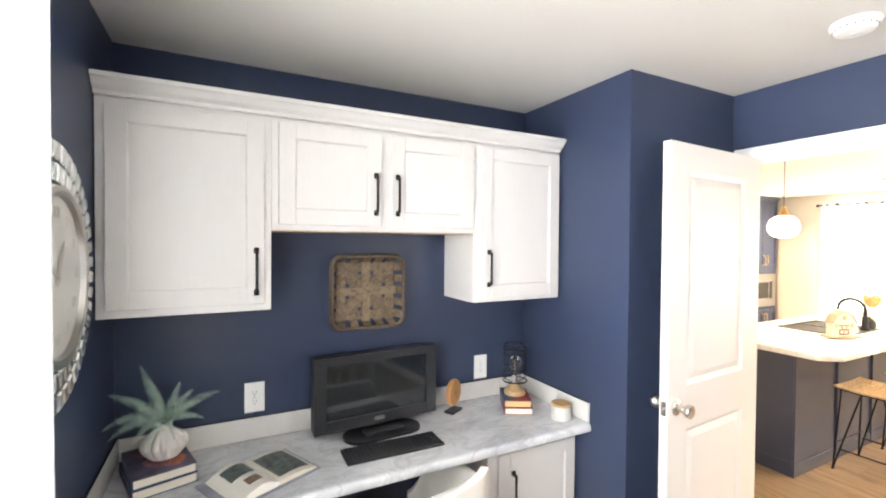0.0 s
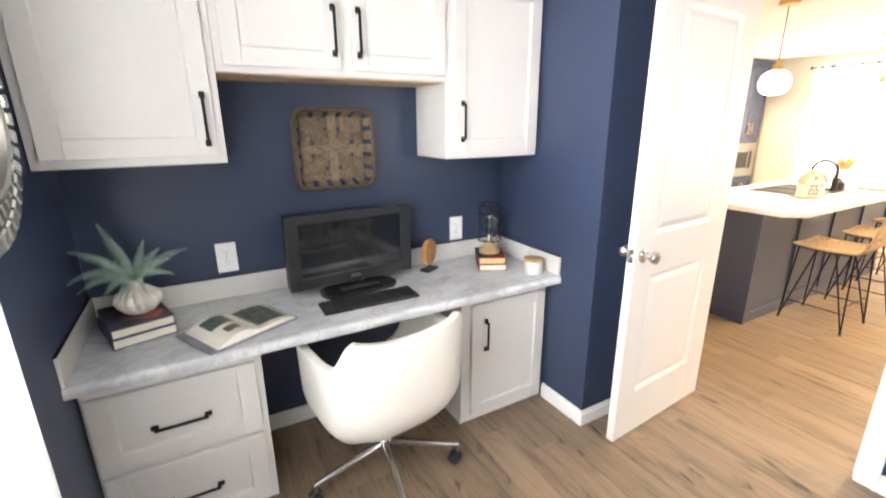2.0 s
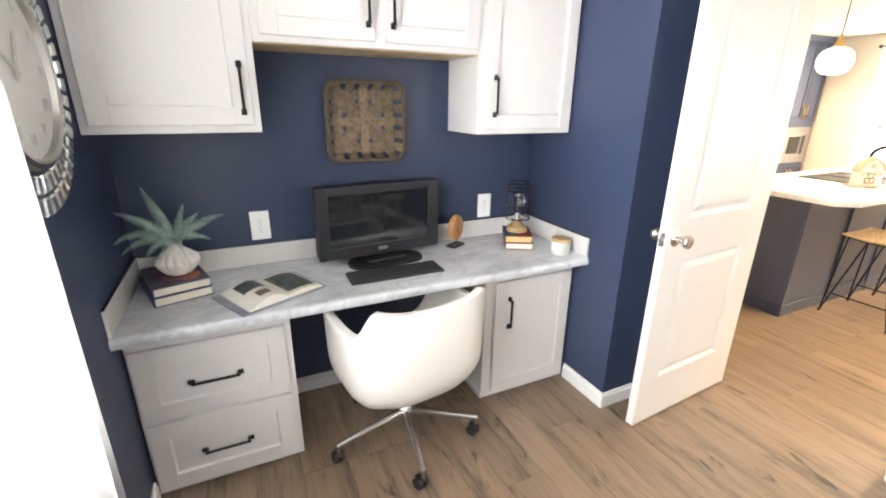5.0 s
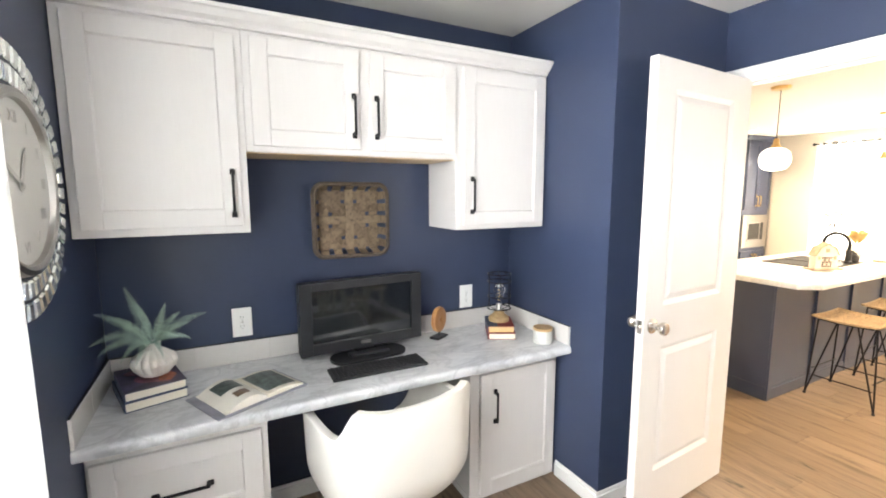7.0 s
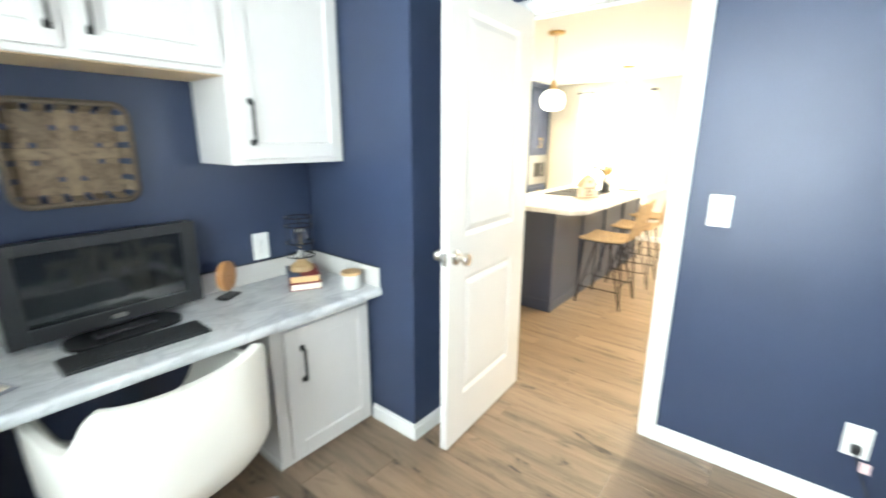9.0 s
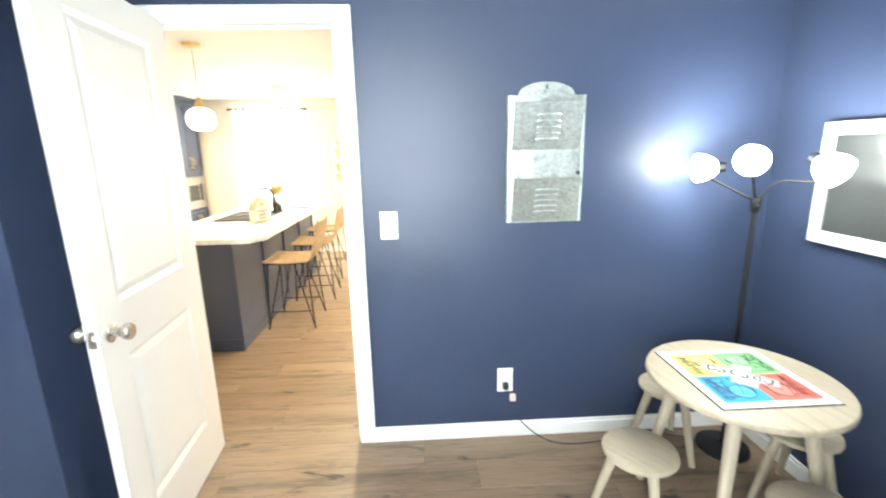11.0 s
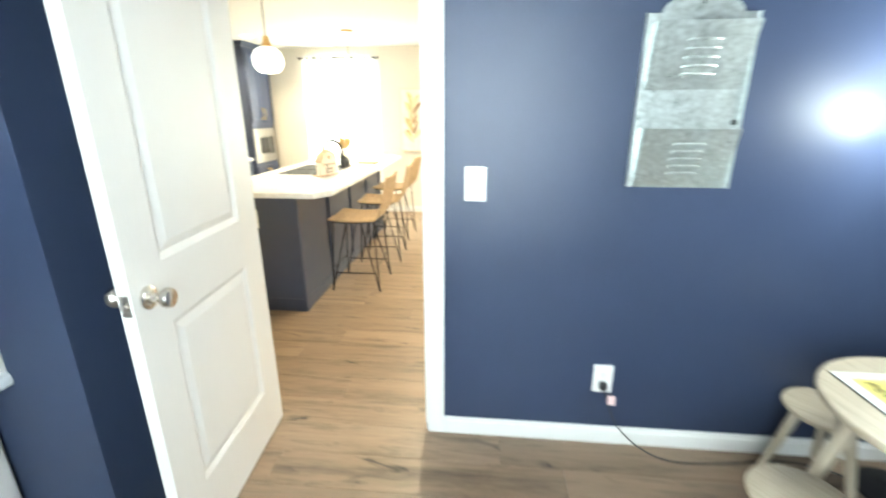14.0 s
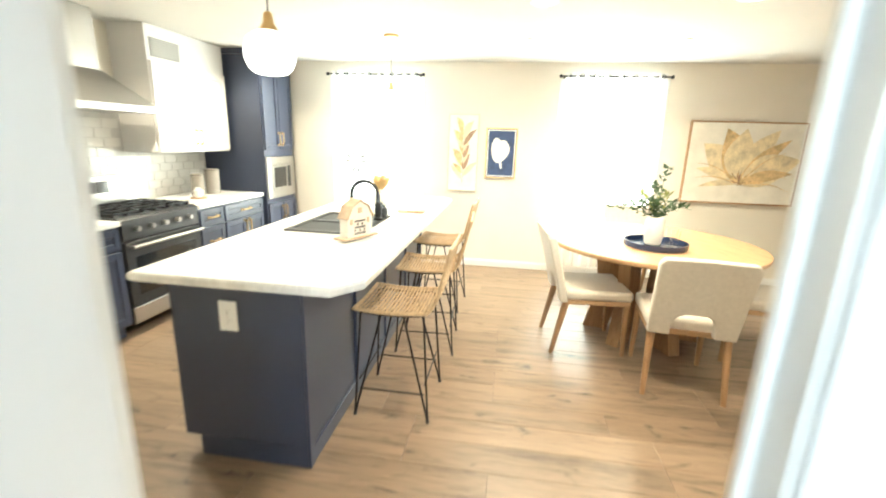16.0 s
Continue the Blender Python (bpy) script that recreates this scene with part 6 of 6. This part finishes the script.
box(bm, -0.378, YN - YK - 0.10, 0.8505, 0.378, YN - YK - 0.03, 1.09, 0.004)
bg = part("backguard", bm, STEEL, rg)
bm = B()
box(bm, -0.13, YN - YK - 0.104, 0.96, 0.13, YN - YK - 0.10, 1.05, 0.001)
part("display", bm, SCREEN, bg, "dark clock display")

hd = base("range_hood", "stainless steel chimney hood above the range", "hood", 3.215, YN, 0.0)
bm = B()
lo = [(-0.375, -0.47), (0.375, -0.47), (0.375, -0.003), (-0.375, -0.003)]
hi = [(-0.13, -0.26), (0.13, -0.26), (0.13, -0.003), (-0.13, -0.003)]
r = [[bm.verts.new((x, y, z)) for x, y in o] for o, z in ((lo, 1.575), (lo, 1.625), (hi, 1.86))]
for a, b in zip(r, r[1:]):
    for k in range(4):
        bm.faces.new((a[k], a[(k + 1) % 4], b[(k + 1) % 4], b[k]))
bm.faces.new(r[0][::-1])
bm.faces.new(r[-1])
part("canopy", bm, STEEL, hd)
bm = B()
box(bm, -0.125, -0.255, 1.86, 0.125, -0.003, HK - 0.002, 0.001)
part("chimney", bm, STEEL, hd)

# subway tiles behind the worktop
bs = base("kitchen_backsplash", "white subway tile splashback", "backsplash", kind="structure")
bm = B()
box(bm, 2.60, YN - 0.004, 0.850, 4.69, YN - 0.0005, 1.58)
part("grout", bm, GROUT, bs)
WT = surf("white glazed subway tile", (0.80, 0.79, 0.76), 0.15, var=0.03, scale=3, bump=0.03)
row, z = 0, 0.853
tl = B()
box(tl, -0.075, -0.0085, 0, 0.075, -0.004, 0.073, 0.0012)
tile_mesh = finish("tile", tl, WT)
while z < 1.50:
    x = 2.68 + (0.0765 if row % 2 else 0)
    while x < 4.60:
        if not (x + 0.07 > 3.70 and z + 0.075 > 1.262):
            t = new("tile", tile_mesh)
            t.parent, t.location = bs, (x, YN, z)
        x += 0.153
    row, z = row + 1, z + 0.0755

for x, y, r, h in ((4.22, 1.66, 0.058, 0.185), (4.38, 1.62, 0.066, 0.225)):
    c = base("canister", "grey lidded kitchen canister on the worktop", "canister", x, y, 0.8495, 0, "canisters")
    bm = B()
    lathe(bm, [(r - 0.004, 0), (r, 0.004), (r, h), (r - 0.004, h + 0.003)], 28)
    part("pot", bm, surf("warm grey stoneware", (0.26, 0.24, 0.215), 0.55, var=0.12), c, "", True)
    bm = B()
    lathe(bm, [(r + 0.002, h + 0.0035), (r + 0.002, h + 0.016), (r - 0.01, h + 0.02)], 28)
    part("lid", bm, surf("darker stoneware lid", (0.20, 0.18, 0.16), 0.55, var=0.12), c, "", True)
gj = base("glass_jar", "small clear jar on a round wooden coaster", "jar", 4.03, 1.52, 0.8495)
bm = B()
lathe(bm, [(0.07, 0), (0.07, 0.010), (0.06, 0.011)], 28)
part("coaster", bm, OAK, gj, "", True)
bm = B()
lathe(bm, [(0.035, 0.0115), (0.04, 0.02), (0.04, 0.07), (0.025, 0.085), (0.02, 0.10)], 24)
part("jar", bm, surf("milky glass", (0.7, 0.7, 0.68), 0.2), gj, "", True)

# ---------------------------------------------------------------- dining end
dt = base("dining_table", "round honey oak dining table on a crossed panel pedestal", "table", 3.82, -2.42, 0.0, 20)
bm = B()
R = 0.76
lathe(bm, [(R - 0.03, 0.712), (R - 0.004, 0.718), (R, 0.726), (R, 0.742), (R - 0.004, 0.748), (R - 0.012, 0.750)], 96)
part("tabletop", bm, OAK, dt, "", True)
bm = B()
lathe(bm, [(0.40, 0.672), (0.40, 0.711)], 48)
part("apron", bm, OAK, dt, "", True)
for a in (0, 60, 120):
    bm = B()
    for s in (-1, 1):
        prism(bm, [(s * 0.42, 0.0), (s * 0.24, 0.0), (s * 0.16, 0.33), (s * 0.22, 0.672), (s * 0.38, 0.672), (s * 0.34, 0.33)], -0.045, 0.045, "y")
    bm.transform(pose(0, 0, 0, 0, 0, a))
    part("pedestal_panel", bm, OAKLEG, dt)

dc = base("dining_chair", "oatmeal upholstered dining chair with oak legs", "chair", 3.54, -1.945, 0.0, 185, "chairs round the dining table")
# local: faces +y, back at -y
CW = 0.235


def cushion(bm, x0, y0, z0, x1, y1, z1, r):
    box(bm, x0, y0, z0, x1, y1, z1, r, 3)
    return bm


bm = B()
cushion(bm, -CW, -0.20, 0.405, CW, 0.25, 0.475, 0.028)
part("seat", bm, LINEN, dc, "", True)
bm = B()
for x0, x1 in ((-CW + 0.008, CW - 0.008),):
    box(bm, x0, -0.19, 0.372, x1, 0.235, 0.404, 0.004)
part("seat_frame", bm, OAK, dc)
bm = B()


def back_y(z):
    return -0.215 - 0.13 * max(0, (z - 0.42)) / 0.45


out = [(-CW, 0.385), (-0.115, 0.385), (-0.115, 0.455), (-0.095, 0.505), (-0.06, 0.525), (0.06, 0.525), (0.095, 0.505), (0.115, 0.455), (0.115, 0.385), (CW, 0.385), (CW + 0.004, 0.60), (CW + 0.012, 0.83), (CW - 0.012, 0.866), (0, 0.872), (-CW + 0.012, 0.866), (-CW - 0.012, 0.83), (-CW - 0.004, 0.60)]
f = [bm.verts.new((x, back_y(z) + 0.028, z)) for x, z in out]
b = [bm.verts.new((x, back_y(z) - 0.028, z)) for x, z in out]
bm.faces.new(f)
bm.faces.new(b[::-1])
for k in range(len(out)):
    bm.faces.new((f[k], f[(k + 1) % len(out)], b[(k + 1) % len(out)], b[k]))
bk = part("backrest", bm, LINEN, dc, "upholstered back with an open cutout", True)
bv = bk.modifiers.new("soft_edge", "BEVEL")
bv.width, bv.segments = 0.012, 3
for sx in (-1, 1):
    bm = B()
    tube(bm, (sx * 0.205, 0.215, 0.374), (sx * 0.212, 0.225, 0.0), 0.024, 0.014, 10)
    part("leg", bm, OAKLEG, dc)
    bm = B()
    tube(bm, (sx * 0.205, -0.195, 0.39), (sx * 0.218, -0.275, 0.0), 0.025, 0.015, 10)
    part("leg", bm, OAKLEG, dc)
copy_thing(dc, pose(3.12, -2.440, 0, 0, 0, -96))
copy_thing(dc, pose(4.62, -2.55, 0, 0, 0, 96))
copy_thing(dc, pose(3.58, -3.13, 0, 0, 0, -12))

# tray, vase of greenery and glasses
tr = base("tray", "round navy tray on the dining table", "tray", 3.61, -2.385, 0.7505)
TRAYM = surf("glossy navy lacquer", (0.02, 0.032, 0.08), 0.2, var=0.1)
bm = B()
lathe(bm, [(0.20, 0.0), (0.212, 0.004), (0.214, 0.042), (0.206, 0.042), (0.203, 0.010), (0.05, 0.009)], 56)
part("tray_body", bm, TRAYM, tr, "", True)
vs = base("greenery_vase", "white vase of dark green sprigs on the tray", "vase", 3.63, -2.37, 0.760)
bm = B()
lathe(bm, [(0.042, 0), (0.056, 0.01), (0.066, 0.08), (0.064, 0.17), (0.054, 0.20), (0.046, 0.20), (0.044, 0.18)], 32)
part("vase", bm, CERAMIC, vs, "", True)
LEAF = surf("dark olive leaf", (0.045, 0.085, 0.035), 0.5, var=0.4, scale=30)
LEAF2 = surf("yellow-green leaf", (0.24, 0.27, 0.07), 0.5, var=0.3, scale=30)
rng = random.Random(31)
for k, (dx, dy, h) in enumerate(((0.02, 0.33, 0.08), (0.0, 0.20, 0.20), (-0.05, -0.02, 0.36), (0.05, -0.14, 0.12), (-0.08, 0.08, 0.14), (0.10, 0.06, 0.16), (-0.06, -0.17, 0.10), (0.02, 0.12, 0.12), (0.0, -0.06, 0.18), (0.06, 0.20, 0.10), (-0.04, 0.05, 0.24))):
    bm = B()
    pts = [Vector((dx * u ** 1.3, dy * u ** 1.3, 0.18 + h * math.sin(u * 1.7))) for u in [i / 8 for i in range(9)]]
    path_tube(bm, pts, 0.002, 5)
    for i in range(1, 9):
        for s in range(5):
            p = pts[i] + Vector((rng.uniform(-0.012, 0.012),) * 3)
            d = Vector((rng.uniform(-1, 1), rng.uniform(-1, 1), rng.uniform(-0.3, 1))).normalized()
            w = d.cross(Vector((rng.uniform(-1, 1), 0.3, rng.uniform(-1, 1)))).normalized() * 0.010
            ll = rng.uniform(0.030, 0.052)
            q = [bm.verts.new(v) for v in (p, p + d * ll * 0.5 + w, p + d * ll, p + d * ll * 0.5 - w)]
            bm.faces.new(q)
    part("sprig", bm, LEAF2 if k in (1, 8) else LEAF, vs)
for x, y in ((3.56, -2.49), (3.66, -2.51)):
    gl = base("drinking_glass", "clear drinking glass on the tray", "glass", x, y, 0.761, 0, "glasses on the tray")
    bm = B()
    lathe(bm, [(0.028, 0), (0.034, 0.11), (0.032, 0.11), (0.026, 0.006)], 24)
    part("tumbler", bm, BULBGLASS, gl, "", True)

# pictures on the far wall


def picture(name, y0, y1, z0, z1, label, frame_mat, ground, rail=0.014, depth=0.03):
    """A framed picture on the far wall; local x runs along -y, -y faces the room."""
    p = base(name, label, "picture")
    w, h = abs(y1 - y0), z1 - z0
    p.matrix_basis = pose(XE - 0.002, (y0 + y1) / 2, (z0 + z1) / 2, 0, 0, -90)
    for b in ((-w / 2, -h / 2, -w / 2 + rail, h / 2), (w / 2 - rail, -h / 2, w / 2, h / 2), (-w / 2 + rail, -h / 2, w / 2 - rail, -h / 2 + rail), (-w / 2 + rail, h / 2 - rail, w / 2 - rail, h / 2)):
        bm = B()
        box(bm, b[0], 0, b[1], b[2], -depth, b[3], 0.002)
        part("frame_bar", bm, frame_mat, p)
    bm = B()
    box(bm, -w / 2 + rail, -0.002, -h / 2 + rail, w / 2 - rail, -depth + 0.006, h / 2 - rail)
    return p, part("canvas", bm, ground, p), -depth + 0.0055


CANVAS = surf("off-white canvas", (0.83, 0.80, 0.73), 0.8, var=0.10, scale=7, bump=0.3, bscale=300)
OCHRE = surf("ochre brushwork", (0.66, 0.49, 0.25), 0.6, var=0.4, scale=16, bump=0.4, bscale=60)
PALEO = surf("pale gold brushwork", (0.76, 0.66, 0.45), 0.6, var=0.3, scale=12, bump=0.4, bscale=60)
UMBER = surf("umber brushwork", (0.33, 0.21, 0.13), 0.6, var=0.4, scale=18, bump=0.4, bscale=60)
NAVYART = surf("navy print", (0.035, 0.06, 0.15), 0.5, var=0.35, scale=14)
WHITEART = surf("white print", (0.78, 0.78, 0.76), 0.5, var=0.05)


def brush_leaf(parent, y, x, z, ln, w, ang, mat, bend=0.12):
    """A pointed stroke from (x, z) along ang."""
    bm = B()
    c, s = math.cos(radians(ang)), math.sin(radians(ang))
    n, a, b = 12, [], []
    for i in range(n + 1):
        u = i / n
        r = w * math.sin(math.pi * u ** 0.85) + 0.0005
        px, pz = u * ln, bend * ln * math.sin(math.pi * u * 0.8)
        for o, lst in ((r, a), (-r, b)):
            lst.append((x + px * c - (pz + o) * s, z + px * s + (pz + o) * c))
    prism(bm, a + b[::-1][1:-1], y, y - 0.0015, "y")
    return part("brush_stroke", bm, mat, parent)


pic, cv, yy = picture("leaf_picture", -0.62, -0.955, 0.885, 1.73, "tall canvas of golden leaves on white", PALEO, CANVAS, 0.008, 0.03)
rng = random.Random(5)
bm = B()
path_tube(bm, [(0.01 * math.sin(4 * t), yy - 0.001, -0.32 + 0.62 * t) for t in [i / 10 for i in range(11)]], 0.003, 5)
part("brush_stroke", bm, OCHRE, cv)
for k in range(17):
    z = -0.24 + 0.034 * k
    sgn = 1 if k % 2 else -1
    brush_leaf(cv, yy - 0.0006 * k, 0.006 * sgn, z - 0.05, rng.uniform(0.15, 0.23), rng.uniform(0.020, 0.033), 90 - sgn * rng.uniform(22, 50), (OCHRE, PALEO, OCHRE, UMBER)[k % 4] if k % 5 else PALEO, 0.1 * sgn)

pic, cv, yy = picture("abstract_print", -1.04, -1.385, 1.045, 1.592, "framed navy print with a white rounded form", GOLD, NAVYART, 0.014, 0.028)
bm = B()
blob = [(0.100 * math.sin(t) * (1 + 0.10 * math.cos(t)) - 0.008, 0.035 + 0.135 * math.cos(t) - 0.030 * math.exp(-(t if t < math.pi else 2 * math.pi - t) ** 2 / 0.08) - 0.018 * math.sin(2 * t)) for t in [2 * math.pi * i / 48 for i in range(48)]]
prism(bm, blob, yy, yy - 0.002, "y")
prism(bm, [(-0.016, -0.090), (0.010, -0.090), (0.016, -0.165), (0.000, -0.172), (-0.006, -0.140)], yy, yy - 0.0016, "y")
part("white_form", bm, WHITEART, cv)
for x0, z0, x1, z1 in ((-0.152, -0.252, 0.152, -0.242), (-0.152, 0.242, 0.152, 0.252), (-0.152, -0.242, -0.142, 0.242), (0.142, -0.242, 0.152, 0.242)):
    bm = B()
    box(bm, x0, yy, z0, x1, yy - 0.0012, z1)
    part("print_border", bm, WHITEART, cv)

pic, cv, yy = picture("flower_painting", -3.14, -4.24, 0.880, 1.720, "large framed painting of a golden flower", OAK, CANVAS, 0.016, 0.035)
k = 0
for ang, ln, w, mt in ((165, 0.46, 0.055, PALEO), (138, 0.56, 0.15, PALEO), (112, 0.58, 0.15, OCHRE), (88, 0.55, 0.15, PALEO), (58, 0.62, 0.12, PALEO), (44, 0.62, 0.07, OCHRE), (22, 0.60, 0.15, PALEO), (10, 0.50, 0.06, OCHRE), (190, 0.40, 0.03, PALEO)):
    brush_leaf(cv, yy - 0.0006 * k, 0.0, -0.20, ln, w, ang, mt, 0.08 if ang < 90 else -0.08)
    k += 1
for i in range(26):
    a = rng.uniform(15, 165)
    brush_leaf(cv, yy - 0.0058 - 0.0001 * i, rng.uniform(-0.03, 0.03), -0.21 + rng.uniform(-0.02, 0.03), rng.uniform(0.06, 0.17), rng.uniform(0.003, 0.008), a, UMBER if i % 2 else OCHRE, 0.05)
for i, (ang, ln) in enumerate(((160, 0.50), (35, 0.52), (5, 0.46), (178, 0.44), (-12, 0.48))):
    brush_leaf(cv, yy - 0.009 - 0.0003 * i, 0.0, -0.22, ln, 0.0045, ang, OCHRE, 0.16 if ang < 90 else -0.16)

# ground outside
bm = B()
box(bm, -150, -150, -0.62, 150, 150, -0.60)
thing("ground", bm, surf("mown grass", (0.07, 0.11, 0.035), 0.9, var=0.3, scale=3, bump=0.5, bscale=60), "mown grass round the house", "ground", kind="structure")

# ---------------------------------------------------------------- floor planks, laid along y
floor = tagged(new("floor"), "oak-look plank floor running through office and kitchen", "floor", kind="structure")
bm = B()
box(bm, XW - 0.1, YB - 0.1, -0.06, XE + 0.1, YN + 0.1, -0.004)
part("underlay", bm, DARK, floor)
PW, PL = 0.184, 1.21
plank_mesh = {}


def plank(length):
    key = round(length, 2)
    if key not in plank_mesh:
        bm = B()
        box(bm, -PW / 2 + 0.0005, -key / 2 + 0.0005, -0.006, PW / 2 - 0.0005, key / 2 - 0.0005, 0.0, 0.0012)
        plank_mesh[key] = finish("plank", bm, VINYL)
    return plank_mesh[key]


rng = random.Random(4)
x = XW - 0.02
while x < XE:
    lo, hi = (YS - 0.02, 0.02) if x + PW < XD else (YB, YN)
    y = lo - rng.choice((0.15, 0.35, 0.55, 0.75, 0.95))
    while y < hi:
        a, b = max(y, lo), min(y + PL, hi)
        if b - a > 0.05:
            ob = new("plank", plank(b - a))
            ob.parent, ob.location = floor, (x + PW / 2, (a + b) / 2, rng.uniform(-0.0002, 0.0002))
        y += PL
    x += PW
